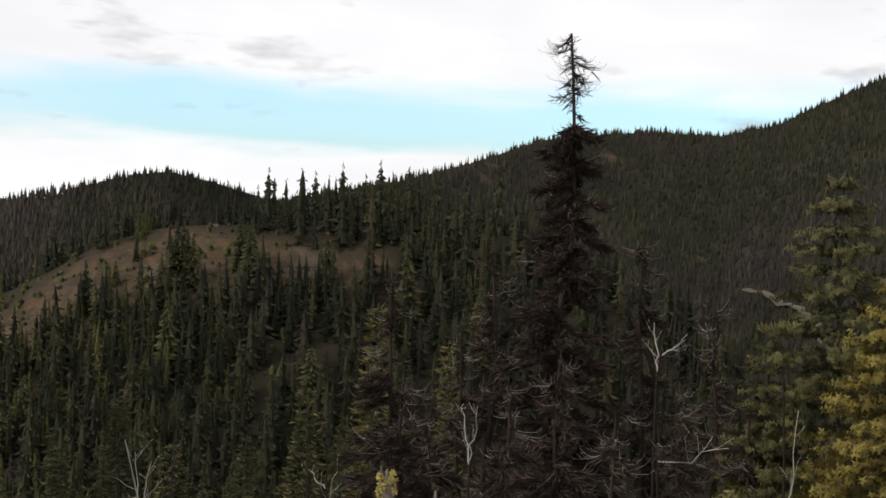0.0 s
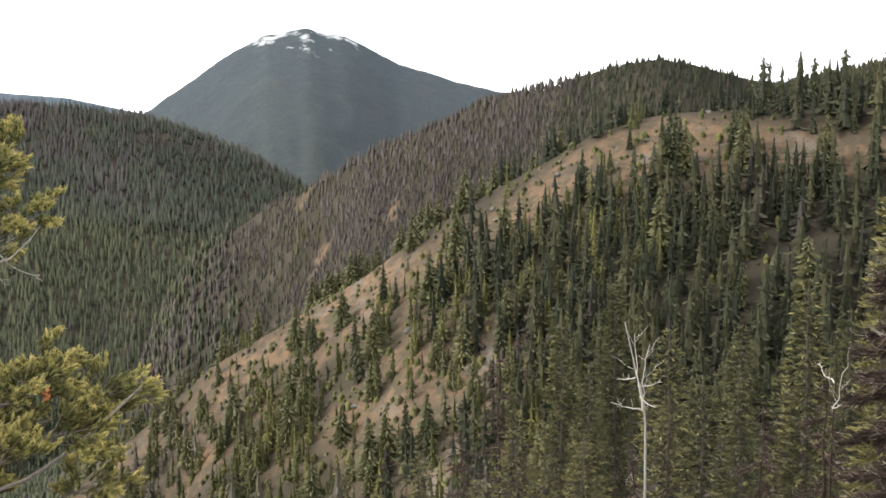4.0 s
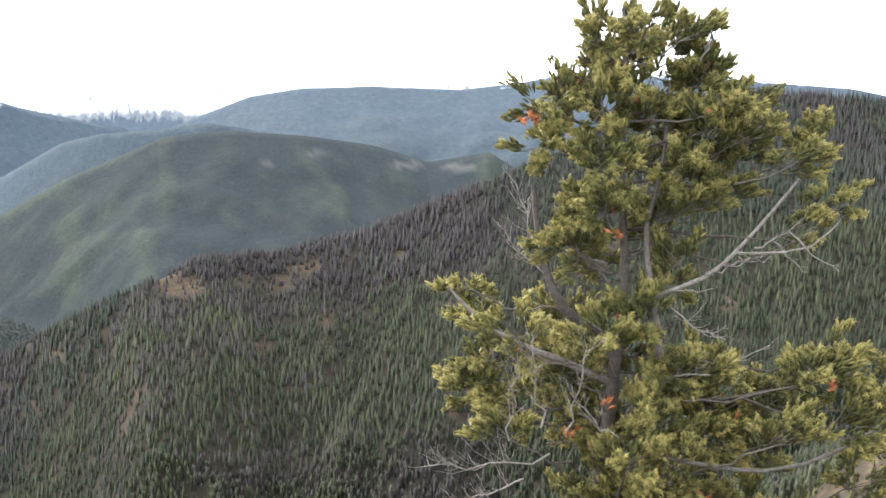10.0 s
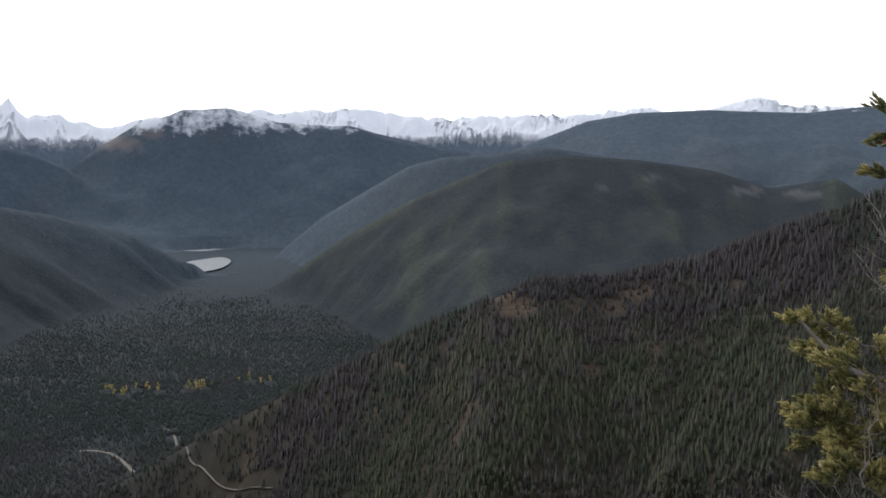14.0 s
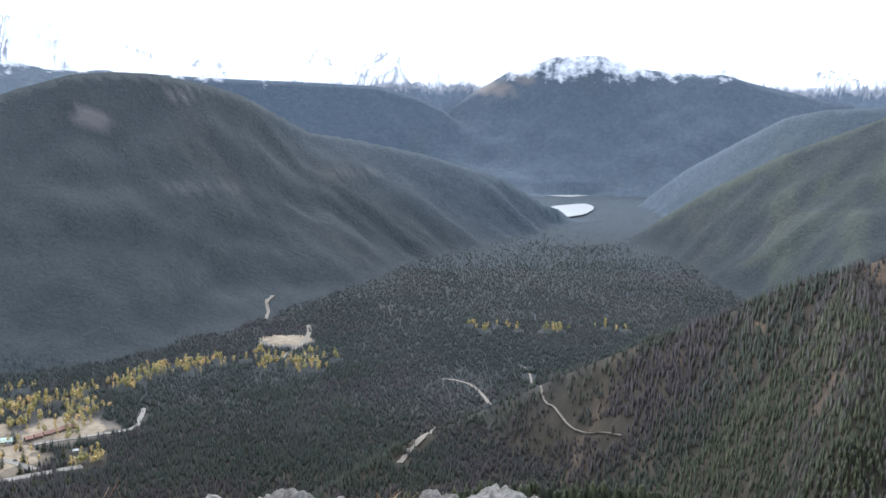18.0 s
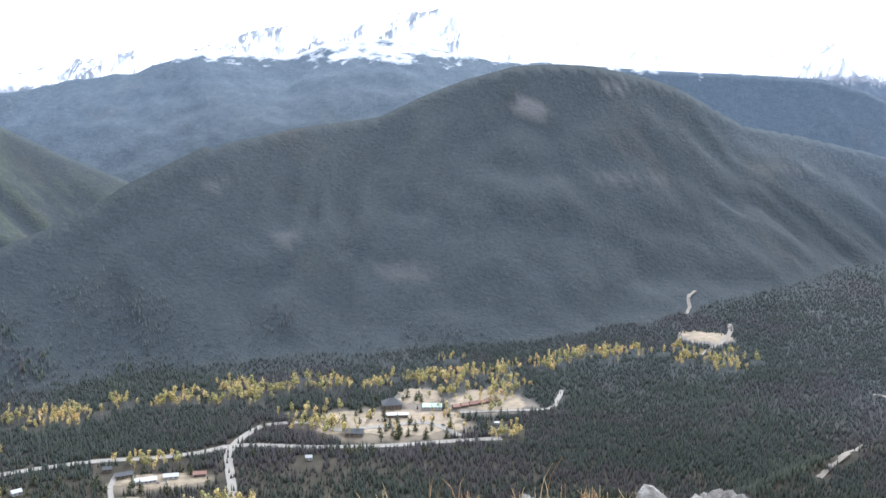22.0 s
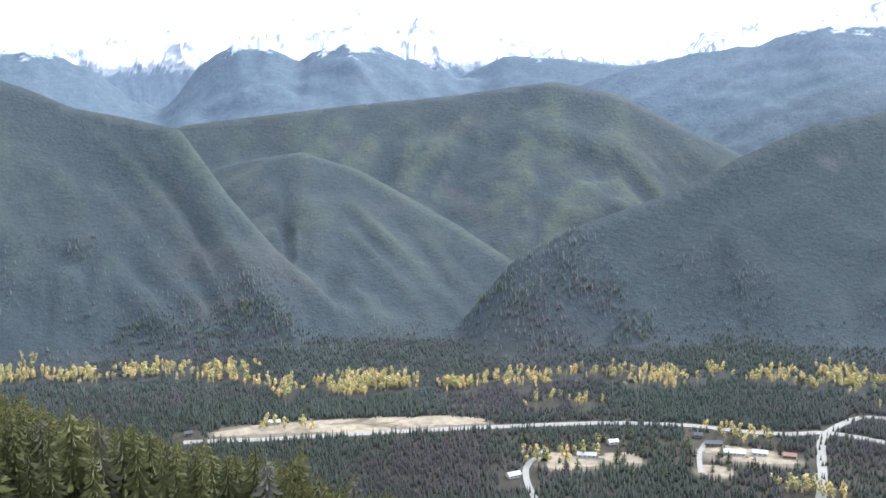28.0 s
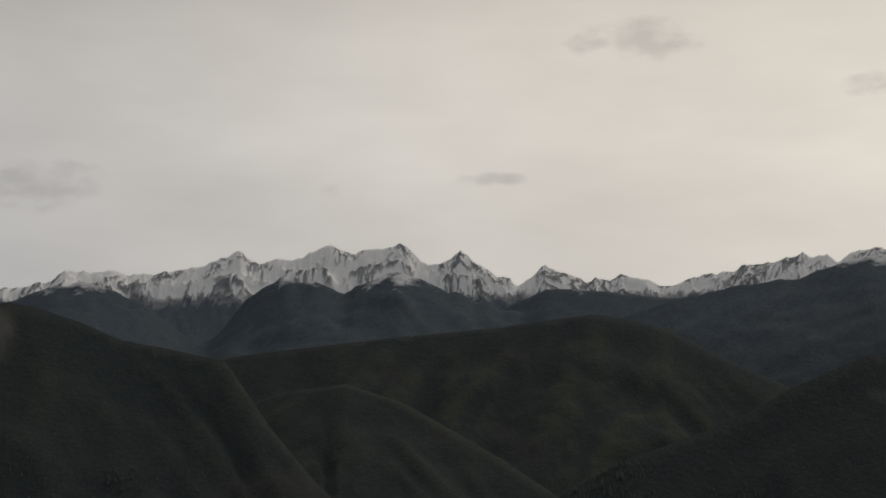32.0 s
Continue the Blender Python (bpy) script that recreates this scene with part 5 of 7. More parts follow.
CROWN_MID = [(59.3, -0.2), (58.1, -2.0), (56.9, -3.1), (52.2, -2.6), (50.4, -1.1), (48.9, 0.1), (53.9, -4.0), (56.3, -5.5), (58.4, -7.0), (53.3, -7.0), (56.9, -8.2), (51.3, -4.9), (49.2, -2.9), (51.4, 1.0), (52.6, 2.3), (52.8, -9.0), (54.2, -11.0),
             (58.0, -11.7), (55.7, -12.9), (52.2, -14.0), (50.7, -15.8), (46.9, -15.2), (45.4, -14.0), (41.9, -15.2), (53.6, -16.4), (62.2, -13.5), (62.8, -15.2), (60.4, -15.8), (58.1, -14.0), (53.6, -20.2), (50.7, -19.7), (47.7, -18.2), (55.4, -1.2), (54.8, 0.4), (57.4, 0.6),
             (55.5, -17.2), (54.5, -18.6), (56.6, -19.4), (55.2, -21.0), (50.5, -2.9), (51.3, -4.3), (49.7, -4.3), (52.2, -8.2), (51.6, -14.8), (49.7, -13.7), (51.0, -16.8), (56.0, -5.5), (53.0, -6.1), (54.0, -11.1), (57.5, -7.3), (55.0, -13.0), (56.5, -14.8)]
CROWN_LOW = [(63.8, -9.6, 0.19), (62.8, -11.1, 0.27), (61.0, -12.0, 0.27), (63.1, -14.9, 0.31), (58.5, -12.3, 0.35), (56.1, -12.2, 0.27), (60.9, -14.6, 0.35), (58.2, -14.6, 0.35), (54.3, -13.9, 0.31), (51.1, -13.5, 0.27), (53.4, -16.5, 0.35), (50.4, -16.1, 0.35), (56.7, -16.9, 0.31),
             (46.9, -14.4, 0.27), (44.2, -12.3, 0.21), (45.0, -13.4, 0.27), (41.1, -14.0, 0.27), (43.5, -15.9, 0.27), (48.3, -17.6, 0.27), (51.8, -18.1, 0.31), (54.8, -18.5, 0.31), (46.6, -16.9, 0.27), (50.6, -19.5, 0.31), (58.2, -16.0, 0.27), (53.6, -20.4, 0.33), (42.5, -18.5, 0.27),
             (47.5, -20.5, 0.3), (57.5, -20.5, 0.3), (61.5, -17.2, 0.22)]


def lookout_pine():
    rng, nrng = random.Random(4), np.random.default_rng(4)
    yaw, dist = 60.0, 9.0

    def at(az, el, dr=0.0):
        return aim_from(az, el, dist + dr, yaw)
    foot = at(56.3, -24)
    foot.z = spot(56.3, 9.3).z - 0.1
    tree = thing("pine_tree", foot, "bushy yellow-green pine with pale bare limbs and rust-red sprigs", "tree")
    tree.matrix_basis = Matrix.Identity(4)
    trunk = Geo()
    stem = [foot, at(56.2, -20.3), at(55.6, -15.1), at(55.0, -8.7), at(55.3, -3.4), at(55.1, 2.4), at(55.3, 4.7)]
    trunk.tube(resample(stem, 0.12), 0.075, 0.012, 10, 0.30, 0.16, rng)
    part("trunk", trunk, MAT_BARK, tree)
    second = Geo()
    fork = [at(54.9, -16.5, 0.1), at(53.2, -13.3, -0.2), at(53.7, -9.2, -0.25), at(53.9, -6.3, -0.2), at(53.2, -3.4, -0.1), at(52.9, 1.0)]
    second.tube(resample(fork, 0.12), 0.038, 0.01, 8, 0.45, 0.16, rng)
    part("forked_stem", second, MAT_BARK, tree)
    dark = Geo()
    dark.tube(resample([at(56.2, -12.0), at(58.2, -10.6, -0.1), at(59.3, -7.9, -0.1), at(59.8, -4.3)], 0.2), 0.05, 0.02, 6, 0.25, 0.05, rng)
    part("dark_dead_stem", dark, MAT_BARK, tree)
    big = Geo()
    big.tube(resample([at(54.6, -10.8), at(53.8, -10.1, -0.3), at(50.9, -8.9, -0.4), at(49.2, -7.3, -0.4), at(47.8, -5.6, -0.3), at(46.0, -3.2, -0.2), at(45.3, -2.0, -0.2)], 0.2), 0.022, 0.008, 7, 0.75, 0.10, rng)
    big.tube(resample([at(49.4, -7.6, -0.4), at(48.3, -7.6, -0.5), at(45.8, -7.2, -0.5), at(44.2, -5.5, -0.4)], 0.2), 0.012, 0.005, 6, 0.8)
    for k in range(8):
        a0 = 52.5 - 0.8 * k
        bare_spray(big, at(a0, -9.6 + 0.45 * k, -0.4), at(a0 - rng.uniform(1, 2.6), -9.6 + 0.45 * k + rng.uniform(-2.2, 2.0), rng.uniform(-0.6, 0)), rng, 4, 0.008, 0.8)
    part("bare_limb", big, MAT_BARK, tree, "long pale limb stripped of bark")
    low = Geo()
    low.tube(resample([at(55.5, -17.0), at(53.6, -17.9, -0.4), at(47.7, -18.4, -0.5), at(44.0, -17.0, -0.5), at(41.0, -14.8, -0.4), at(39.9, -13.9, -0.4)], 0.2), 0.026, 0.008, 7, 0.6, 0.05, rng)
    part("low_limb", low, MAT_BARK, tree)
    arm = Geo()
    arm.tube(resample([at(55.6, -14.4), at(58.2, -13.4, -0.3), at(61.0, -12.3, -0.3), at(63.1, -10.8, -0.2), at(64.2, -9.6, -0.2)], 0.2), 0.035, 0.01, 6, 0.6, 0.05, rng)
    part("low_limb", arm, MAT_BARK, tree)
    # dead sprays: low down, beside the dark stem and in front of the lower crown
    for spec in (((58.8, -18.1, -0.5), (65.6, -18.8, -0.6), 16), ((58.9, -9.2, -0.1), (61.6, -6.3, -0.3), 12), ((59.4, -7.5, -0.2), (61.2, -3.6, -0.2), 10), ((59.3, -16.8, -0.8), (59.8, -11.9, -1.0), 11), ((58.0, -17.0, -0.8), (56.9, -12.5, -1.0), 9),
                 ((61.0, -17.5, -0.7), (60.6, -13.0, -0.9), 9), ((52.6, -10.5, -0.3), (49.8, -12.0, -0.5), 10), ((52.4, -14.0, -0.3), (47.6, -12.2, -0.4), 6), ((51.4, 2.0, -0.1), (50.4, 4.4, -0.2), 9), ((55.2, -17.2, -0.7), (57.6, -15.4, -1.0), 6), ((60.2, -19.4, -0.5), (63.9, -20.6, -0.6), 10)):
        g = Geo()
        bare_spray(g, at(*spec[0]), at(*spec[1]), rng, int(spec[2] * 1.9), 0.0085, 0.85)
        part("dead_bough", g, MAT_BARK, tree, "leafless curling grey twigs")
    # fine dead twigs fill the inside of the crown round the stem
    for k in range(26):
        el = -19.0 + 0.85 * k
        g = Geo()
        side = rng.choice((-1, 1))
        bare_spray(g, at(55.2 + rng.uniform(-0.3, 0.3), el), at(55.2 + side * rng.uniform(1.5, 4.2), el + rng.uniform(-1.6, 1.8), rng.uniform(-0.7, 0.3)), rng, 9, 0.007, rng.choice((0.12, 0.2, 0.35, 0.8)), 0.2)
        part("dead_bough", g, MAT_BARK, tree, "thin bare twigs beside the stem")
    shapes = [brush_shape(k) for k in range(3)]
    shoots = [[], [], []]
    rust = []

    def clump(center, radius, root, count, bright):
        limb = Geo()
        limb.tube(bend(root, center, 0.08, rng, 6, 0.04), 0.013, 0.005, 5, rng.uniform(0.15, 0.55))
        lift = (center - root).normalized()
        for _ in range(max(4, int(radius * 26))):
            d = Vector((nrng.normal(), nrng.normal(), nrng.normal() * 0.6 + 0.35)).normalized()
            tip = center + d * radius * rng.uniform(0.65, 1.05)
            base_p = center.lerp(root, rng.uniform(0, 0.22)) + d * radius * 0.1
            limb.tube(bend(base_p, tip, 0.06, rng, 3, 0.05), 0.006, 0.003, 3, 0.4)
            n = int(count / max(4, int(radius * 26))) + 1
            for _k in range(n):
                t = rng.uniform(0.0, 1.0) ** 0.6 * 0.8 + 0.25
                p = base_p.lerp(tip, t) + Vector((rng.uniform(-1, 1), rng.uniform(-1, 1), rng.uniform(-1, 1))) * radius * 0.15
                dd = d * 0.9 + lift * 0.35 + Vector((rng.uniform(-0.75, 0.75), rng.uniform(-0.75, 0.75), rng.uniform(-0.15, 1.0)))
                # tone climbs outward: pale tips, with the crown's inner shade painted in
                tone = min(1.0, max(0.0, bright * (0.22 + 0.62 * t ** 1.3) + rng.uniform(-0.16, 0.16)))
                (rust if rng.random() < 0.0015 else shoots[rng.randrange(3)]).append((p, dd, rng.uniform(0.75, 1.2), tone))
        part("limb", limb, MAT_BARK, tree)
    for az, el, rad in CROWN_TOP:
        dr = rng.uniform(-0.55, 0.55)
        c = at(az, el, dr)
        clump(c, rad * 1.10, at(55.2 + rng.uniform(-0.4, 0.2), el - rng.uniform(1.0, 3.0)), int(300 * (rad / 0.3) ** 2) + 46, 0.92)
    for az, el, rad in CROWN_LOW:
        dr = rng.uniform(-0.9, 0.5)
        root = at(55.5 + (az - 55.5) * 0.35, el - rng.uniform(0.5, 2.0), dr * 0.4)
        clump(at(az, el, dr), rad * 1.15, root, int(275 * (rad / 0.3) ** 2) + 42, 0.97)
    for az, el in CROWN_MID:
        dr = rng.uniform(-0.5, 0.6)
        clump(at(az, el, dr), rng.uniform(0.24, 0.34), at(55.3 + (az - 55.3) * 0.2, el - rng.uniform(0.5, 2.0)), 230, 0.78)
    crown = Geo()
    for k in range(3):
        p = np.array([tuple(q[0]) for q in shoots[k]])
        m = frames_for(np.array([tuple(q[1]) for q in shoots[k]]), nrng) * np.array([q[2] for q in shoots[k]])[:, None, None]
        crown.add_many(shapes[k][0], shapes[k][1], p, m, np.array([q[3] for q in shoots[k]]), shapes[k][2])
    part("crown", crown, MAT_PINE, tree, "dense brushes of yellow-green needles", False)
    # a few sprigs have died and turned red
    for az, el in ((59.9, -0.9), (59.7, -1.2), (60.2, -1.1), (55.4, -6.9), (57.6, -17.2), (50.4, -20.3), (50.8, -20.0), (44.6, -14.2), (55.9, -15.6)):
        rust += [(at(az, el, -0.5) + Vector((rng.uniform(-0.04, 0.04), rng.uniform(-0.04, 0.04), rng.uniform(-0.03, 0.03))), Vector((rng.uniform(-1, 1), rng.uniform(-1, 1), 0.5)), 0.9, rng.random()) for _ in range(4)]
    g = Geo()
    g.add_many(shapes[0][0], shapes[0][1], np.array([tuple(q[0]) for q in rust]), frames_for(np.array([tuple(q[1]) for q in rust]), nrng), np.array([q[3] for q in rust]))
    tagged(part("red_sprig_cluster", g, MAT_RUST, tree, "withered rust-red needle sprigs", False), kind="stuff")


lookout_pine()

# ---------------------------------------------------------------- near conifers at the start of the turn


def dead_spruce(az, top_el, r, width, label, seed, dense=1.0, pale=0.12, bare_top=1.2, yaw=0.0):
    """A dead spruce hung with dark brown twigs, with a few pale curled ones."""
    rng, nrng = random.Random(seed), np.random.default_rng(seed)
    top = aim_from(az, top_el, r, yaw)
    ground = spot(az, r)
    tree = thing("dead_spruce", Vector((top.x, top.y, ground.z - 0.15)), label, "tree", "dead spruces by the lookout")
    h = top.z - ground.z + 0.15
    trunk = Geo()
    sway = [Vector((rng.uniform(-0.03, 0.03) * h * 0.4, rng.uniform(-0.03, 0.03) * h * 0.4, h * k / 7)) for k in range(8)]
    sway[0], sway[7] = Vector((0, 0, 0)), Vector((0, 0, h))
    trunk.tube(resample(sway, 0.3), 0.02 + 0.007 * h, 0.012, 7, 0.35, 0.05, rng)
    part("trunk", trunk, MAT_DEADTWIG, tree)

    def on_stem(z):
        q = min(6.999, max(0.0, z / h * 7))
        return sway[int(q)].lerp(sway[int(q) + 1], q % 1)
    twigs = Geo()
    boughs = Geo()
    tv = np.array([(-0.5, 0, 0), (0.5, 0, 0), (0.35, 0.25, 0.55), (0, 0.55, 1.0)], float)
    tf = [(0, 1, 2, 3)]
    P, D, S, T = [], [], [], []
    n_b = int(h * 17 * dense)
    for k in range(n_b):
        z = h * (0.06 + 0.94 * (k + rng.random()) / n_b)
        down = h - z
        ln = width * min(1.05, 0.16 + (down / 4.0) ** 0.7) * rng.uniform(0.45, 1.2)
        if down < bare_top:
            ln = rng.uniform(0.08, 0.24)
            if rng.random() < 0.25:
                continue
        a = rng.uniform(0, 6.283)
        d = Vector((math.cos(a), math.sin(a), -0.35 - 0.25 * rng.random()))
        p0 = on_stem(z)
        pts = [p0, p0 + d * ln * 0.5, p0 + d * ln * 0.85 + Vector((0, 0, 0.04 * ln)), p0 + d * ln + Vector((0, 0, 0.22 * ln))]
        boughs.tube(pts, 0.009, 0.003, 4, 0.8 if rng.random() < 0.3 * pale else rng.uniform(0.05, 0.3))
        # dead needles hang in mats under and beside each bough
        droop = rng.uniform(0.02, 0.10)
        for _ in range(int((95 + 300 * ln) * (0.4 + 0.6 * dense)) if down > bare_top else rng.randrange(6, 26)):
            t = rng.uniform(0.05, 1.0)
            q = p0 + d * ln * t + Vector((rng.gauss(0, 0.5), rng.gauss(0, 0.5), 0)) * (0.03 + 0.08 * ln) + Vector((0, 0, 0.12 * ln * t * t - droop * rng.random()))
            P.append(tuple(q))
            D.append((d.x * 1.2 + rng.uniform(-0.7, 0.7), d.y * 1.2 + rng.uniform(-0.7, 0.7), rng.uniform(-0.9, 0.25)))
            S.append((rng.uniform(0.010, 0.020), rng.uniform(0.06, 0.15)))
            T.append(rng.uniform(0.05 + 0.6 * pale, 0.50 + 0.6 * pale) if rng.random() > 0.03 else 0.8)
        if rng.random() < pale * 4:
            for _ in range(7):
                q = p0 + d * ln * rng.uniform(0.3, 1.0)
                e = Vector((d.x + rng.uniform(-0.9, 0.9), d.y + rng.uniform(-0.9, 0.9), rng.uniform(-0.5, 0.2))).normalized() * rng.uniform(0.10, 0.28)
                boughs.tube([q, q + e * 0.4, q + e * 0.8 + Vector((0, 0, 0.02)), q + e + Vector((0, 0, 0.07))], 0.0030, 0.0014, 3, rng.uniform(0.72, 1.0))
    # the bare tip keeps clots of dead needles close to the stem
    for k in range(int(bare_top * 7)):
        z = h - bare_top * rng.random()
        c = on_stem(z)
        for _ in range(rng.randrange(14, 46)):
            P.append(tuple(c + Vector((rng.gauss(0, 0.035), rng.gauss(0, 0.035), rng.gauss(0, 0.05)))))
            D.append((rng.uniform(-1, 1), rng.uniform(-1, 1), rng.uniform(-0.6, 0.8)))
            S.append((rng.uniform(0.008, 0.016), rng.uniform(0.04, 0.10)))
            T.append(rng.uniform(0.0, 0.4))
    m = frames_for(np.array(D), nrng)
    sc = np.array(S)
    m = m * np.stack([sc[:, 0], sc[:, 1], sc[:, 1]], -1)[:, None, :]
    twigs.add_many(tv, tf, np.array(P), m, np.array(T))
    tagged(part("bough_tangle", boughs, MAT_DEADTWIG, tree), kind="stuff")
    tagged(part("crown", twigs, MAT_DEADTWIG, tree, "matted dark brown dead twigs", False), kind="stuff")
    return tree


dead_spruce(-6.4, 9.7, 12.5, 0.58, "tall dead spruce with a ragged bare tip and brown twigs", 1, 1.5, 0.10, 1.0)
dead_spruce(2.6, -2.7, 11.5, 0.60, "dead spruce with a pale spiky leader", 2, 1.1, 0.16, 1.0)
dead_spruce(-2.6, -1.6, 13.0, 0.45, "grey-brown dead spruce crowded by its neighbours", 3, 0.6, 0.30, 0.7)
dead_spruce(-10.4, -0.7, 13.5, 0.48, "slender dead spruce with grey twigs", 4, 0.6, 0.25, 0.8)
dead_spruce(-14.0, -3.6, 12.5, 0.7, "thin dead spruce with long pale side branches", 5, 0.55, 0.40, 0.9)
dead_spruce(-3.6, -8.5, 9.5, 0.50, "low dead spruce grown thick with twigs", 6, 0.7, 0.40, 0.4)
dead_spruce(-9.2, -9.5, 9.5, 0.48, "low dead spruce with curling grey twigs", 7, 0.7, 0.40, 0.4)
dead_spruce(-6.3, -6.8, 11.0, 0.85, "spreading dead spruce hung with brown needles", 11, 0.8, 0.30, 0.4)
dead_spruce(-12.4, -8.0, 10.0, 0.75, "dead spruce tangled with grey twigs", 12, 0.7, 0.40, 0.4)
dead_spruce(-15.9, -8.8, 11.0, 0.8, "dead spruce tangled with grey twigs", 13, 0.7, 0.40, 0.4)
dead_spruce(1.9, -8.2, 10.0, 0.6, "dead spruce hung with brown needles", 14, 0.8, 0.25, 0.4)
dead_spruce(-1.0, -6.2, 14.0, 0.7, "dead spruce half bare of needles", 15, 0.7, 0.35, 0.5)
dead_spruce(0.4, -9.5, 10.5, 0.75, "small dead spruce under a taller one", 8, 0.9, 0.30, 0.4)


def fir_crown(h, width, seed, mat_tone=0.5, dense=1.0, spray=0.0):
    """Needle sprays of a living fir of height h, as one mesh, and its stem."""
    rng, nrng = random.Random(seed), np.random.default_rng(seed)
    crown, stem = Geo(), Geo()
    stem.tube([Vector((0, 0, h * k / 6)) + Vector((rng.uniform(-0.01, 0.01) * h, rng.uniform(-0.01, 0.01) * h, 0)) * (0 < k < 6) for k in range(7)], 0.02 + 0.011 * h, 0.01, 6, 0.12)
    P, D, S, T = [], [], [], []
    n_w = int(7 + h * 2.6 * dense)
    for w in range(n_w):
        z = h * (0.98 - 0.92 * (w / (n_w - 1)) ** 0.95)
        ln = width * (0.08 + 0.92 * (w / (n_w - 1)) ** 0.72)
        for b_ in range(7):
            a = 6.283 * b_ / 7 + w * 0.9 + rng.uniform(-0.3, 0.3)
            k = ln * rng.uniform(0.6, 1.2)
            d = Vector((math.cos(a), math.sin(a), -0.22 + rng.uniform(-0.15, 0.2)))
            stem.tube([(0, 0, z), tuple(Vector((0, 0, z)) + d * k)], 0.008 + 0.002 * h * 0.3, 0.003, 3, 0.02)
            n = int(17 * dense * k / width) + 5 if not spray else int(6 + k * 60)
            for q in range(n):
                t = (q + rng.random()) / n
                P.append((d.x * k * t + (rng.uniform(-0.2, 0.2) * k if spray else 0), d.y * k * t + (rng.uniform(-0.2, 0.2) * k if spray else 0), z + d.z * k * t + 0.10 * k * t * t + rng.uniform(-0.02, 0.03) * h * 0.2))
                D.append((d.x + rng.uniform(-0.8, 0.8), d.y + rng.uniform(-0.8, 0.8), rng.uniform(-0.25, 0.55)))
                S.append(rng.uniform(0.7, 1.25) * (spray or 0.016 * h + 0.06))
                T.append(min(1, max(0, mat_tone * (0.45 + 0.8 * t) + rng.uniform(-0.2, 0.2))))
    tv = np.array([(0, 0, 0), (0.12, 0.04, 0.40), (0, 0.08, 1.0), (-0.12, 0.04, 0.40), (0, 0.16, 0.5)], float)
    tf = [(0, 1, 2, 3), (0, 4, 2)]
    if spray:
        tv, tf = shoot_shape(seed, 11, 1.0, 0.36, 0.17)
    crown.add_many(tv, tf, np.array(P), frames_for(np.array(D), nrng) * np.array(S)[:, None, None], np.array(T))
    return crown, stem


def near_fir(az, top_el, r, height, width, label, seed, material=None, tone=0.5, dense=1.6, yaw=0.0):
    top = aim_from(az, top_el, r, yaw)
    tree = thing("fir_tree", Vector((top.x, top.y, top.z - height)), label, "tree", "living trees by the lookout")
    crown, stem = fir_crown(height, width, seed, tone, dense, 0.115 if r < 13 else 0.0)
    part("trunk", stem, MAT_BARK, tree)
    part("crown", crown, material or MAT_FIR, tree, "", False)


def standing(az, top_el, r):
    """Height of a tree whose tip is seen at that height and which stands on the ground there."""
    return r * math.tan(radians(top_el)) - spot(az, r).z + 0.2


for _k, (_az, _el, _r, _w, _tone, _lab) in enumerate((
        (-20.0, 2.8, 11.0, 1.5, 0.75, "olive green fir with a slim pointed top"), (-16.8, -5.6, 11.5, 1.0, 0.6, "young green fir below a taller one"), (-15.0, -13.4, 6.5, 0.6, 1.0, "small bright yellow-green fir at the edge of the slope"),
        (3.3, -4.4, 19.0, 0.75, 1.0, "slim yellowish fir with a sparse crown"), (-0.4, -6.4, 24.0, 0.7, 0.9, "slender yellow-green fir among dead spruces"), (6.9, -8.8, 26.0, 1.2, 0.75, "olive fir with a brownish tip"),
        (13.7, -11.5, 30.0, 1.5, 0.8, "green fir on the steep slope"), (10.0, -11.2, 36.0, 1.4, 0.6, "green fir on the steep slope"), (19.2, -11.4, 48.0, 1.8, 0.65, "green fir on the steep slope"), (21.7, -15.8, 34.0, 1.5, 0.8, "green fir low on the slope"),
        (16.4, -9.2, 50.0, 2.0, 0.5, "green fir low on the slope"), (26.9, -17.9, 36.0, 1.3, 0.75, "green fir low on the slope"), (23.8, -19.4, 30.0, 1.2, 0.8, "green fir low on the slope"), (18.2, -17.0, 24.0, 1.1, 0.85, "light green fir low on the slope"),
        (8.0, -13.2, 27.0, 1.2, 0.55, "green fir on the steep slope"), (12.0, -13.8, 26.0, 1.2, 0.6, "green fir on the steep slope"), (17.8, -13.4, 38.0, 1.4, 0.55, "green fir on the steep slope"), (4.8, -10.2, 30.0, 1.3, 0.5, "green fir on the steep slope"))):
    near_fir(_az, _el, _r, standing(_az, _el, _r), _w, _lab, 60 + _k, None, _tone * (1.3 if "yellow" in _lab else 0.95), 1.5)
near_fir(-22.6, -2.4, 9.5, standing(-22.6, -2.4, 9.5), 1.25, "pine with yellowing golden needles", 95, MAT_GOLD, 0.8, 1.7)
near_fir(-19.6, -12.5, 8.0, standing(-19.6, -12.5, 8.0), 0.8, "low pine with golden needles", 96, MAT_GOLD, 0.75, 1.5)
for _k, (_az, _el, _r) in enumerate(((24.6, -16.8, 40.0), (9.0, -15.0, 22.0), (15.6, -17.6, 22.0), (22.6, -12.6, 62.0), (28.0, -20.2, 28.0), (6.0, -13.6, 20.0))):
    dead_spruce(_az, _el, _r, 1.3 if _r > 30 else 0.9, "bare brown dead spruce on the slope", 30 + _k, 0.35, 0.3, 0.6)


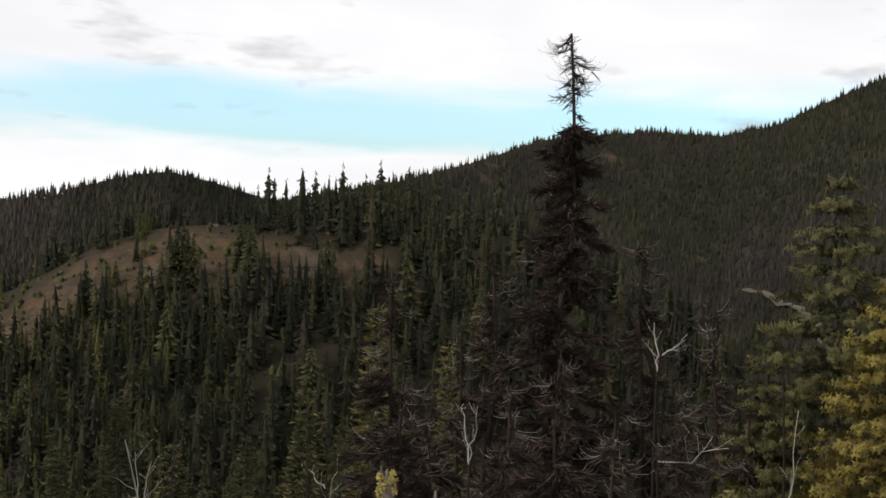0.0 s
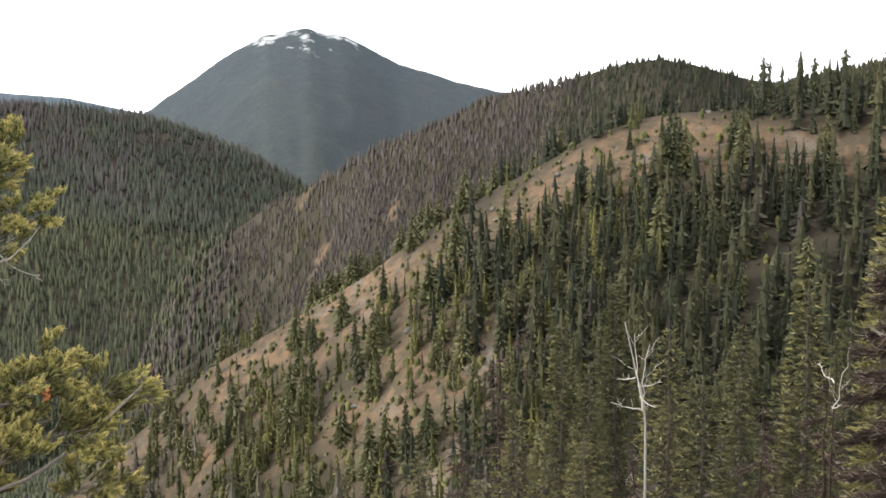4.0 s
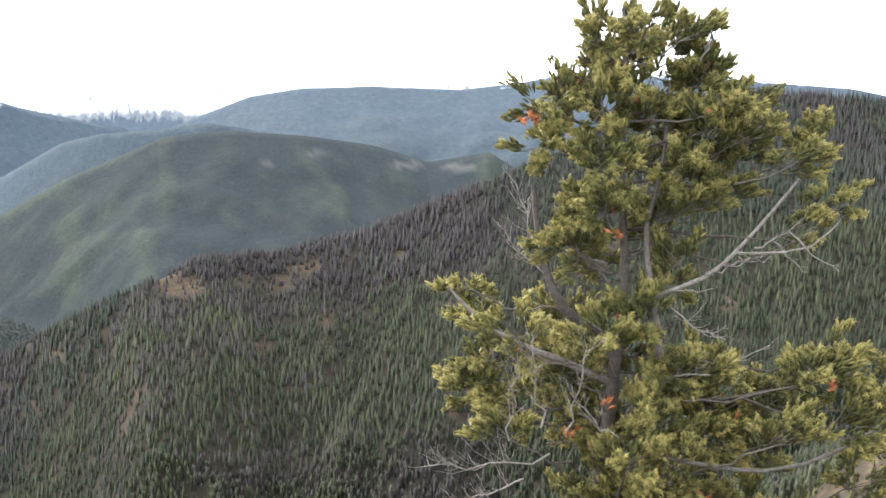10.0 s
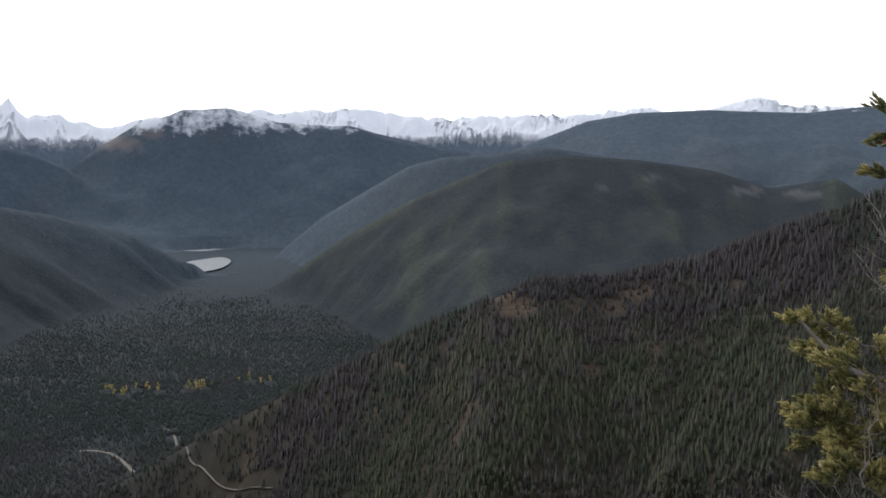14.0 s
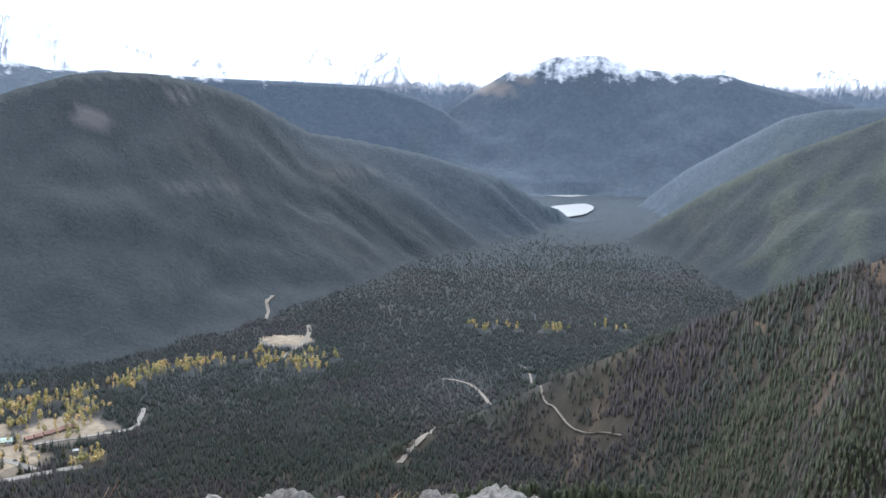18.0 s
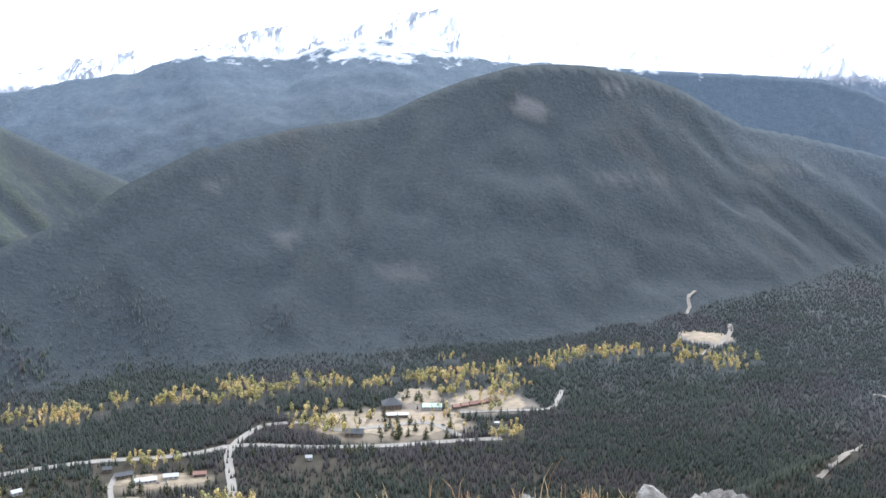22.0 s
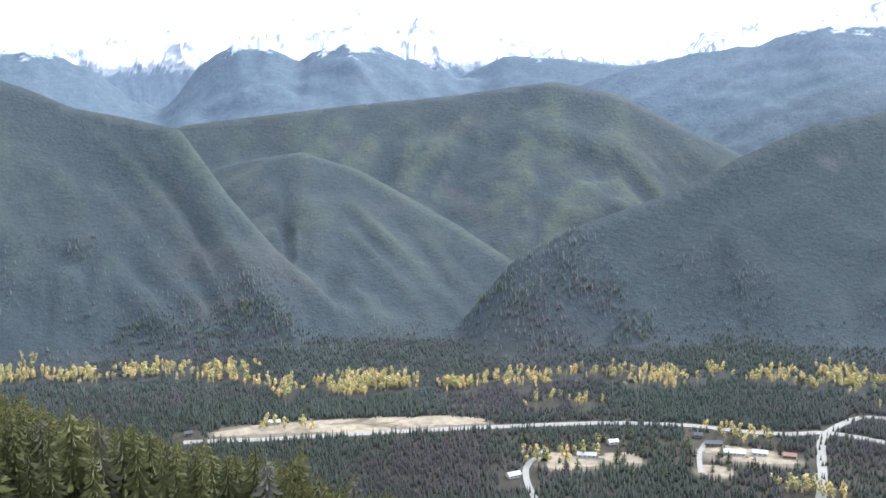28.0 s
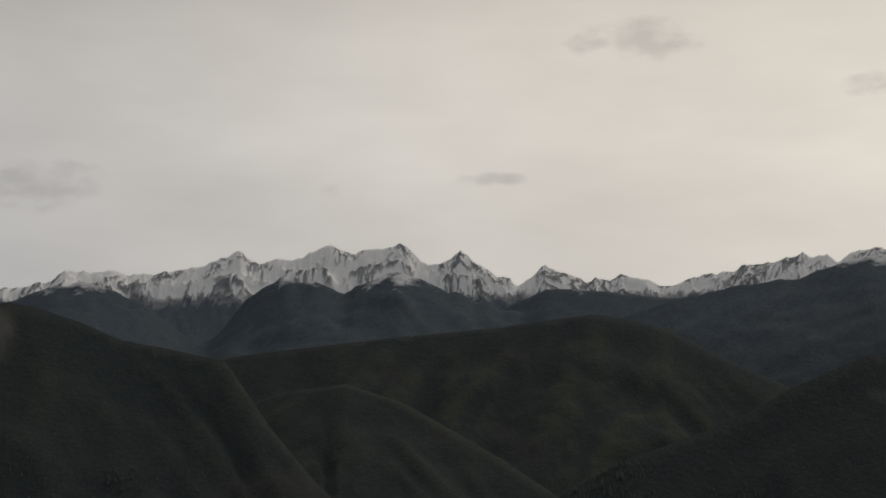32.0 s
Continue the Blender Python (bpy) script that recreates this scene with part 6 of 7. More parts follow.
def spur_trees():
    """The trees that stand singly on the grassy spur, copied from a few grown forms."""
    rng = random.Random(21)
    forms = []
    for k in range(8):
        h = 9.0
        ob = thing("conifer_tree", Vector((0, 0, -2000)), "conifer", "tree", "conifers on the grassy spur")
        crown, stem = Geo(), Geo()
        tv, tf = bough_tree(200 + k, 24, 9, (0.14, 0.23, 0.28, 0.16)[k % 4])
        crown.v, crown.f = [tuple(p * h) for p in tv], [tuple(int(q) for q in t_) for t_ in tf]
        crown.tone = [min(1.0, (0.05, 0.46, 0.40, 0.12)[k % 4] + 0.22 * rng.random()) for _ in tv]
        stem.tube([(0, 0, -0.6), (0.05, 0, h * 0.5), (0, 0, h * 0.95)], 0.14, 0.03, 6, 0.2)
        part("trunk", stem, MAT_BARK, ob)
        part("crown", crown, MAT_FIR, ob, "", False)
        forms.append(ob)
    labels = ("dark green spruce on the grassy slope", "broad olive green pine on dry grass", "bushy green fir among grass and rock", "slim green fir on the open slope")
    made = 0
    while made < 230:
        az = rng.uniform(-2, 42)
        zc, dist, run = (float(q[0]) for q in crest("grass_spur", np.array([az])))
        r = dist - rng.uniform(-0.06, 0.85) * run
        if not 95 < r < 245:
            continue
        if 2 < az < 24 and (dist - r) / run < 0.24:
            continue
        k = rng.choice((1, 2, 5, 6, 1, 2, 5, 6, 0, 3)) if az > 17 and made > 8 else rng.randrange(8)
        s_ = rng.uniform(0.5, 1.25) * (1.1 if az < 15 else 0.85)
        m = Matrix.Translation(spot(az, r, -0.3)) @ Matrix.Rotation(rng.uniform(0, 6.28), 4, "Z")
        ob = forms[k] if made < 8 and made == k else copy_thing(forms[k], m)
        ob.matrix_basis = m @ Matrix.Diagonal((s_, s_, s_ * rng.uniform(0.9, 1.15), 1))
        tagged(ob, labels[k % 4])
        made += 1
    # bushy trees along the far side of the brow
    for _ in range(52):
        az = rng.uniform(19, 44)
        r = float(crest("grass_spur", np.array([az]))[1][0]) + rng.uniform(2, 9)
        s_ = rng.uniform(0.55, 0.95)
        m = Matrix.Translation(spot(az, r, -0.4)) @ Matrix.Rotation(rng.uniform(0, 6.28), 4, "Z")
        k = rng.choice((1, 2, 5, 6))
        ob = copy_thing(forms[k], m)
        ob.matrix_basis = m @ Matrix.Diagonal((s_, s_, s_ * 1.1, 1))
        tagged(ob, "bushy olive green tree behind the grassy brow")
    # clusters of dark spruce on the open brow
    for az, el, h in ((13.6, -3.6, 11.5), (13.1, -3.8, 10.5), (13.9, -3.5, 8.0), (12.8, -3.9, 9.0), (13.3, -3.3, 9.5), (10.5, -2.8, 8.5), (10.1, -2.9, 9.5), (9.8, -2.8, 7.5), (10.3, -2.4, 7.0), (16.6, -3.6, 4.5), (18.1, -4.3, 4.0), (15.6, -2.4, 5.0), (24.2, -7.2, 5.5), (25.0, -7.7, 4.5)):
        r = ground_at(az, el)
        k = rng.choice((0, 1, 3))
        m = Matrix.Translation(spot(az, r, -0.4)) @ Matrix.Rotation(rng.uniform(0, 6.28), 4, "Z")
        ob = copy_thing(forms[k], m)
        ob.matrix_basis = m @ Matrix.Diagonal((h / 8.5, h / 8.5, h / 9, 1))
        tagged(ob, "dark spruce in a cluster on the open brow")
    # tall slim spruces in a row along the saddle, against the sky
    for az, el in ((9.6, 1.5), (9.1, 2.4), (8.8, 2.0), (7.6, 1.3), (6.7, 2.3), (6.2, 1.8), (5.3, 2.7), (4.7, 1.7), (4.1, 2.2), (3.3, 2.9), (2.7, 2.3), (1.6, 2.6), (0.4, 2.4), (-1.2, 2.6), (-2.9, 2.9)):
        r = float(crest("grass_spur", np.array([az]))[1][0]) + 14
        k = (0, 3)[rng.random() < 0.5]
        h = r * math.tan(radians(el)) - spot(az, r).z + 0.5
        m = Matrix.Translation(spot(az, r, -0.5)) @ Matrix.Rotation(rng.uniform(0, 6.28), 4, "Z")
        ob = copy_thing(forms[k], m)
        ob.matrix_basis = m @ Matrix.Diagonal((h / 9 * 0.75, h / 9 * 0.75, h / 9, 1))
        tagged(ob, "tall slim spruce standing against the sky")
    for k, ob in enumerate(forms):
        if ob.location.z < -1000:
            ob.matrix_basis = Matrix.Translation(spot(4.0 * k + 2, 190))
            tagged(ob, labels[k % 4])


spur_trees()


def spur_boulders():
    """Weathered boulders along the brow and on the open face of the spur."""
    rng = random.Random(41)
    forms = []
    for k in range(30):
        az = rng.uniform(11, 33)
        top, dist, run = (float(q[0]) for q in crest("grass_spur", np.array([az])))
        r = dist - run * rng.choice((rng.uniform(-0.02, 0.08), rng.uniform(0.05, 0.5)))
        m = Matrix.Translation(spot(az, r)) @ Matrix.Rotation(rng.uniform(0, 6.28), 4, "Z") @ Matrix.Diagonal((rng.uniform(0.3, 1.0), rng.uniform(0.3, 0.8), rng.uniform(0.2, 0.55), 1))
        if len(forms) < 4:
            bm = bmesh.new()
            bmesh.ops.create_icosphere(bm, subdivisions=3, radius=1.0)
            for v in bm.verts:
                q = v.co * 1.4 + Vector((k * 5.0, 0, 0))
                v.co *= 1 + 0.55 * noise.noise(q) + 0.35 * abs(noise.noise(q * 2.6)) + 0.12 * noise.noise(q * 7)
            me = bpy.data.meshes.new("boulder")
            bm.to_mesh(me)
            bm.free()
            at = me.attributes.new("tone", "FLOAT", "POINT")
            at.data.foreach_set("value", np.array([0.55 + 0.5 * noise.noise(v.co * 4) for v in me.vertices], np.float32))
            me.materials.append(MAT_ROCK)
            ob = tagged(new("boulder", me), "weathered grey boulder on dry grass", "rock", "boulders on the spur")
            forms.append(ob)
        else:
            ob = copy_thing(forms[k % 4], m)
        ob.matrix_basis = m


spur_boulders()


def bleached_snag(az, foot_el, r, limbs, label, seed, thick=0.05, yaw=0.0):
    """A bare white trunk with upswept limbs, given as pairs of headings and heights."""
    rng = random.Random(seed)
    g0 = spot(az, r)
    tree = thing("bleached_snag", g0, label, "dead tree")
    tree.matrix_basis = Matrix.Identity(4)
    trunk = Geo()
    foot = aim_from(az, foot_el, r, yaw)
    top = aim_from(*limbs[0], r, yaw)
    trunk.tube(resample([Vector((foot.x, foot.y, g0.z - 0.1)), foot, foot.lerp(top, 0.5) + Vector((0.02, 0.02, 0)), top], 0.25), thick, thick * 0.3, 6, 0.25, 0.08, rng)
    part("trunk", trunk, MAT_SILVER if thick > 0.04 else MAT_DEADTWIG, tree)
    for k, (a, e) in enumerate(limbs[1:]):
        b_ = Geo()
        tip = aim_from(a, e, r + rng.uniform(-0.4, 0.4), yaw)
        p = foot.lerp(top, rng.uniform(0.0, 0.55))
        bare_spray(b_, p, tip, rng, 5, thick * 0.38, 0.75, 0.3)
        part("limb", b_, MAT_SILVER, tree)


bleached_snag(14.8, -16.4, 25.0, [(15.9, -11.3), (15.4, -11.9), (14.6, -12.4), (16.3, -14.2), (13.9, -14.3), (16.6, -15.4), (14.2, -15.6)], "bare white snag with upswept branches", 3, 0.045, 12)
bleached_snag(-11.2, -8.0, 11.0, [(-12.2, -3.2), (-12.7, -5.5), (-11.0, -5.0)], "broken snag with a forked bleached tip", 4, 0.024)
bleached_snag(-11.4, -12.5, 10.0, [(-11.3, -9.8), (-14.9, -11.1), (-14.0, -12.2)], "fallen bleached branch caught in a dead tree", 5, 0.02)
bleached_snag(-1.6, -13.5, 8.5, [(-1.5, -9.4), (-2.0, -9.6), (-1.1, -9.7)], "small three-pronged bleached snag", 6, 0.016)
bleached_snag(5.6, -16.5, 12.0, [(5.6, -11.6), (5.0, -12.4), (6.4, -13.0), (4.6, -14.2)], "thin bare snag with grey twigs", 7, 0.018, 12)
bleached_snag(-17.6, -15.0, 9.5, [(-17.4, -7.0), (-18.2, -9.0)], "slender bare snag among green firs", 8, 0.022)


def lichen_post(az, top_el, r, radius, label, seed):
    """A broken trunk whose top is grown over with yellow lichen."""
    rng, nrng = random.Random(seed), np.random.default_rng(seed)
    top = aim_from(az, top_el, r, 12.0)
    g0 = spot(az, r).z - 0.2
    post = thing("broken_stump", Vector((top.x, top.y, g0)), label, "stump", "lichen stumps")
    h = top.z - g0
    wood = Geo()
    wood.tube([(0.06 - 0.01 * k, 0.03 - 0.005 * k, h * k / 6) for k in range(7)], radius * 1.2, radius, 12, 0.45, 0.10, rng, True)
    for k in range(5):
        a = rng.uniform(0, 6.28)
        wood.tube([(radius * 0.6 * math.cos(a), radius * 0.6 * math.sin(a), h - 0.05), (radius * 0.7 * math.cos(a), radius * 0.7 * math.sin(a), h + rng.uniform(0.03, 0.10))], radius * 0.35, radius * 0.1, 5, 0.6)
    part("wood", wood, MAT_BARK, post)
    tuft = Geo()
    P, D, T = [], [], []
    for k in range(22):
        a = rng.uniform(0, 6.28)
        c = Vector((radius * math.cos(a), radius * math.sin(a), h - (rng.uniform(-0.05, 0.07) if k < 16 else rng.uniform(0.10, 0.30))))
        for _ in range(46):
            d = Vector((nrng.normal(), nrng.normal(), nrng.normal())).normalized()
            P.append(tuple(c + d * radius * 0.30 * rng.random()))
            D.append(tuple(d))
            T.append(rng.random())
    tv = np.array([(-0.003, 0, 0), (0.003, 0, 0), (0.005, 0, 0.013), (-0.002, 0.004, 0.016)], float)
    tuft.add_many(tv, [(0, 1, 2, 3)], np.array(P), frames_for(np.array(D), nrng), np.array(T))
    tagged(part("lichen", tuft, MAT_LICHEN, post, "tufts of bright yellow lichen", False), kind="stuff")


lichen_post(2.1, -13.6, 6.0, 0.042, "broken grey trunk with yellow lichen on its top", 1)
lichen_post(-0.6, -15.1, 4.6, 0.056, "thick broken stump crusted with yellow lichen", 2)

# ---------------------------------------------------------------- rocks at the edge


def edge_rock(az, el, r, size, seed, label):
    rng = random.Random(seed)
    bm = bmesh.new()
    bmesh.ops.create_icosphere(bm, subdivisions=4, radius=1.0)
    off = Vector((seed * 7.1, seed * 3.3, 0))
    for v in bm.verts:
        n = v.co.normalized()
        d = 1 + 0.30 * noise.noise(n * 1.3 + off) + 0.16 * abs(noise.noise(n * 3.1 + off)) + 0.12 * noise.noise(n * 6.0 + off) + 0.07 * noise.noise(n * 15.0 + off)
        v.co = n * d
        v.co.z = max(v.co.z, -0.8)
        v.co.x, v.co.y, v.co.z = v.co.x * size[0], v.co.y * size[1], v.co.z * size[2]
    hi = max(v.co.z for v in bm.verts)
    me = bpy.data.meshes.new("rock")
    bm.to_mesh(me)
    bm.free()
    me.polygons.foreach_set("use_smooth", np.ones(len(me.polygons), bool))
    at = me.attributes.new("tone", "FLOAT", "POINT")
    at.data.foreach_set("value", np.array([0.5 + 0.5 * noise.noise(v.co * 9 + off) for v in me.vertices], np.float32))
    me.materials.append(MAT_ROCK)
    top = aim_from(az, el, r, az)
    ob = new("rock", me)
    ob.matrix_basis = Matrix.Translation((top.x, top.y, top.z - hi)) @ Matrix.Rotation(radians(az), 4, "Z")
    tagged(ob, label, "rock", "rocks at the cliff edge")


for _k, (_az, _el, _w, _h) in enumerate(((108.0, -21.0, 0.17, 0.30), (111.2, -21.6, 0.19, 0.28), (105.7, -21.9, 0.13, 0.26), (109.6, -21.5, 0.13, 0.26), (113.6, -22.4, 0.12, 0.24), (100.9, -21.4, 0.16, 0.30), (97.9, -21.2, 0.17, 0.30), (99.4, -21.8, 0.14, 0.26),
                                         (96.0, -21.9, 0.12, 0.26), (122.0, -22.4, 0.11, 0.26), (118.2, -22.2, 0.07, 0.22), (115.7, -22.7, 0.09, 0.24), (124.6, -23.0, 0.12, 0.24), (128.4, -24.0, 0.14, 0.26))):
    edge_rock(_az, _el, 4.4 + 0.12 * (_k % 3), (_w, 0.26, _h), _k + 1, "pale lichened rock at the cliff edge")


def grass_tuft(az, el, r, stems, length, seed, label, lean=0.6):
    rng = random.Random(seed)
    top = aim_from(az, el, r, az)
    ob = thing("grass_tuft", Vector((top.x, top.y, top.z - length * 0.8)), label, "grass", "dry grass at the cliff edge")
    g = Geo()
    for _ in range(stems):
        a = rng.uniform(0, 6.28)
        d = Vector((math.cos(a), math.sin(a), 0)) * rng.uniform(0.05, lean)
        ln = length * rng.uniform(0.5, 1.1)
        b0 = Vector((rng.uniform(-0.06, 0.06), rng.uniform(-0.06, 0.06), 0))
        w = 0.0022
        p1, p2 = b0 + d * ln * 0.35 + Vector((0, 0, ln * 0.55)), b0 + d * ln + Vector((0, 0, ln * 0.85))
        g.tube([b0, p1, p2], w, w * 0.4, 3, rng.random())
    tagged(part("straw_tuft", g, MAT_STRAW, ob), kind="stuff")


for _k, (_az, _el, _n, _l) in enumerate(((114.9, -21.7, 40, 0.09), (113.0, -21.9, 30, 0.08), (121.3, -22.0, 14, 0.11), (118.4, -21.9, 12, 0.09), (117.3, -20.6, 5, 0.22), (122.6, -20.7, 5, 0.22), (126.0, -21.6, 6, 0.20), (129.0, -22.6, 7, 0.14), (103.0, -21.6, 30, 0.10))):
    grass_tuft(_az, _el, 4.3, _n, _l, 40 + _k, "dry russet grass between rocks" if _n > 20 else "single dry grass stalks leaning out", 0.6)

# ---------------------------------------------------------------- water, roads and clearings of the valley


def water_material():
    m, add, link, b = mat_new("lake_water", 0.45, 0, 0.4)
    geo = add("ShaderNodeNewGeometry")
    n = noise_node(add, link, geo.outputs["Position"], 0.05, 4)
    # the bright sky's reflection is put into this pale base colour
    link(ramp(add, link, n.outputs[0], [(0.3, (0.16, 0.175, 0.18)), (0.7, (0.21, 0.225, 0.225))]), b.inputs["Base Color"])
    bp = add("ShaderNodeBump")
    bp.inputs["Strength"].default_value = 0.04
    link(noise_node(add, link, geo.outputs["Position"], 0.4, 3).outputs[0], bp.inputs["Height"])
    link(bp.outputs[0], b.inputs["Normal"])
    return m


MAT_WATER = water_material()
MAT_ROAD = simple_mat("sunbleached_road", (0.150, 0.140, 0.122), (0.215, 0.200, 0.176), 0.4, 0.9, 0.1)
MAT_TRACK = simple_mat("dusty_gravel_track", (0.105, 0.092, 0.074), (0.190, 0.168, 0.138), 0.4, 0.9, 0.1)
MAT_GRAVEL = simple_mat("gravel_and_dry_turf", (0.085, 0.070, 0.048), (0.290, 0.235, 0.165), 0.12, 0.95, 0.2)


def sheet(name, outline, z, material, label, category, kind="structure"):
    """A level patch with a smooth outline given as headings and distances."""
    pts = resample([(-r * math.sin(radians(a)), r * math.cos(radians(a)), z) for a, r in outline + outline[:1]], 18)[:-1]
    bm = bmesh.new()
    bm.faces.new([bm.verts.new(p) for p in pts])
    bmesh.ops.triangulate(bm, faces=bm.faces[:])
    me = bpy.data.meshes.new(name)
    bm.to_mesh(me)
    bm.free()
    me.materials.append(material)
    if me.polygons[0].normal.z < 0:
        me.flip_normals()
    return tagged(new(name, me), label, category, kind=kind)


# the lake narrows to the river at its near end
LAKE = [(96.15, -7.62), (95.7, -7.35), (95.35, -6.95), (95.0, -6.62), (94.2, -6.5), (93.2, -6.42), (92.75, -6.62), (93.2, -6.95), (94.2, -7.15), (95.1, -7.45), (95.7, -7.68)]
LAKE_ARM = [(95.2, -6.02), (94.0, -5.98), (92.8, -5.86), (92.8, -5.95), (94.0, -6.08)]


WATER_Z = FLOOR + 1.7
for _outline, _label in ((LAKE, "bright lake at the far end of the valley"), (LAKE_ARM, "thin far arm of the lake")):
    sheet("water", [(_az, WATER_Z / math.tan(radians(_el))) for _az, _el in _outline], WATER_Z, MAT_WATER, _label, "lake")


def road_mesh(name, width, pts, label, material):
    g = Geo()
    row = []
    for k, p in enumerate(pts):
        d = (pts[min(k + 1, len(pts) - 1)] - pts[max(k - 1, 0)]).normalized()
        s_ = Vector((-d.y, d.x)) * width / 2
        az = math.degrees(math.atan2(-p.x, p.y))
        z = float(land(np.array([az if az > -90 else az + 360]), np.array([p.length]))[0][0]) + 0.8
        row.append((Vector((p.x + s_.x, p.y + s_.y, z)), Vector((p.x - s_.x, p.y - s_.y, z))))
    for a, b_ in zip(row, row[1:]):
        g.face((a[0], a[1], b_[1], b_[0]))
        for i in (0, 1):
            dn = Vector((0, 0, 1.0))
            g.face((a[i], b_[i], b_[i] - dn, a[i] - dn))
    ob = new(name, g.mesh(name, material, False))
    tagged(ob, label, "road", kind="structure")


for _name in ROADS:
    road_mesh("road", ROADS[_name][0], ROAD_XY[_name], "pale %s through the forest" % _name.replace("_", " "), MAT_ROAD if _name in ("highway", "side_road", "village_road", "camp_road", "cabin_road") else MAT_TRACK)


def clearing(az, el, dr, da, seed):
    """Open ground with a ragged edge, laid over the valley floor."""
    r0 = ground_at(az, el)
    ka, kr = np.linspace(0, 2 * np.pi, 73)[:-1], np.linspace(0.15, 1.0, 9)
    edge = 0.62 + 0.75 * (fbm(np.cos(ka) * 2.2 + seed, np.sin(ka) * 2.2, 4, seed) - 0.25)
    a_, q = np.meshgrid(ka, kr, indexing="ij")
    rad = q * edge[:, None]
    r = r0 + np.sin(a_) * dr * rad
    th = np.radians(az) + np.cos(a_) * da * rad / r0
    z = land(np.degrees(th), r)[0] + 0.4
    v = np.stack([-r * np.sin(th), r * np.cos(th), z], -1)
    g = Geo()
    n_a, n_q = a_.shape
    g.v = [tuple(p) for p in v.reshape(-1, 3)] + [tuple(v[:, 0].mean(0))]
    g.tone = [0.5] * len(g.v)
    for i in range(n_a):
        i2 = (i + 1) % n_a
        g.f.append((n_a * n_q, i * n_q, i2 * n_q))
        for j in range(n_q - 1):
            g.f.append((i * n_q + j, i * n_q + j + 1, i2 * n_q + j + 1, i2 * n_q + j))
    tagged(new("clearing", g.mesh("clearing", MAT_GRAVEL)), "open gravel and dry turf on the valley floor", "ground", kind="structure")


for _k, (_az, _el, _dr, _da) in enumerate(CLEARINGS):
    clearing(_az, _el, _dr, _da, 3 + _k)

# ---------------------------------------------------------------- the village

MAT_WALL = simple_mat("timber_siding", (0.10, 0.075, 0.055), (0.20, 0.155, 0.115), 1.2, 0.85, 0.2, random_tint=0.4)
MAT_PALEWALL = simple_mat("pale_siding", (0.30, 0.285, 0.26), (0.42, 0.40, 0.37), 1.0, 0.8, 0.1)
MAT_DARKROOF = simple_mat("dark_shingles", (0.045, 0.048, 0.052), (0.085, 0.088, 0.092), 1.5, 0.85, 0.3)
MAT_REDROOF = simple_mat("brown_metal_roof", (0.16, 0.085, 0.065), (0.25, 0.145, 0.11), 1.5, 0.7, 0.2, random_tint=0.3)
MAT_WHITEROOF = simple_mat("white_metal_roof", (0.28, 0.28, 0.28), (0.42, 0.42, 0.41), 1.5, 0.5, 0.1)
MAT_TEALROOF = simple_mat("pale_green_roof", (0.22, 0.32, 0.28), (0.32, 0.42, 0.37), 1.0, 0.6, 0.1)
MAT_PANE = simple_mat("dark_window_glass", (0.03, 0.04, 0.05), (0.06, 0.07, 0.08), 0.5, 0.15, 0.0, spec=0.5)


def house(az, el, w, d, h, rise, turn, roof_mat, wall_mat, label, category="building", hip=False):
    r = ground_at(az, el)
    p = spot(az, r)
    ob = thing("building", p, label, category, "valley village")
    ob.matrix_basis = Matrix.Translation(p) @ Matrix.Rotation(radians(az + turn), 4, "Z")
    wall = Geo()
    wall.box((-w / 2, -d / 2, -0.5), (w / 2, d / 2, h))
    if not hip:
        for s_ in (-1, 1):
            wall.face([(s_ * w / 2, -d / 2, h), (s_ * w / 2, d / 2, h), (s_ * w / 2, 0, h + rise)])
    wl = part("wall", wall, wall_mat, ob, "", False)
    roof = Geo()
    o, t = 0.7, 0.25
    ridge = (w * 0.18 if hip else w / 2 + o)
    for s_ in (-1, 1):
        e0, e1 = (-w / 2 - o, s_ * (d / 2 + o), h - 0.2), (w / 2 + o, s_ * (d / 2 + o), h - 0.2)
        r0, r1 = (-ridge, 0, h + rise), (ridge, 0, h + rise)
        roof.face([e0, e1, r1, r0])
        roof.face([(q[0], q[1], q[2] + t) for q in (e0, e1, r1, r0)])
        roof.face([e0, e1, (e1[0], e1[1], e1[2] + t), (e0[0], e0[1], e0[2] + t)])
        if hip:
            roof.face([(s_ * (w / 2 + o), -d / 2 - o, h + 0.05), (s_ * (w / 2 + o), d / 2 + o, h + 0.05), (s_ * ridge, 0, h + rise + t)])
    part("roof", roof, roof_mat, ob, "", False)
    n = max(2, int(w / 4))
    for k in range(n):
        x = -w / 2 + (k + 0.5) * w / n
        g = Geo()
        g.box((x - 0.7, -d / 2 - 0.06, h * 0.35), (x + 0.7, -d / 2 + 0.05, h * 0.75))
        part("window", g, MAT_PANE, wl, "", False)


house(125.5, -17.75, 22, 18, 6, 6, 8, MAT_DARKROOF, MAT_WALL, "large lodge with a steep dark hipped roof", hip=True)
house(125.2, -18.25, 24, 9, 4, 1.4, 4, MAT_WHITEROOF, MAT_WALL, "long low building with a white roof")
house(123.3, -17.75, 22, 15, 3.5, 2.0, 0, MAT_TEALROOF, MAT_PALEWALL, "wide hall with a pale green roof")
house(127.5, -19.15, 19, 13, 4, 3.5, -6, MAT_DARKROOF, MAT_WALL, "dark roofed store beside the highway")
for _k, (_az, _el) in enumerate(((122.0, -17.75), (121.55, -17.7), (121.1, -17.65), (120.7, -17.55), (120.3, -17.5), (119.9, -17.42))):
    house(_az, _el, 8.5, 7, 3, 2.2, 20, MAT_REDROOF, MAT_WALL, "small cabin with a brown roof in a row", "cabin")
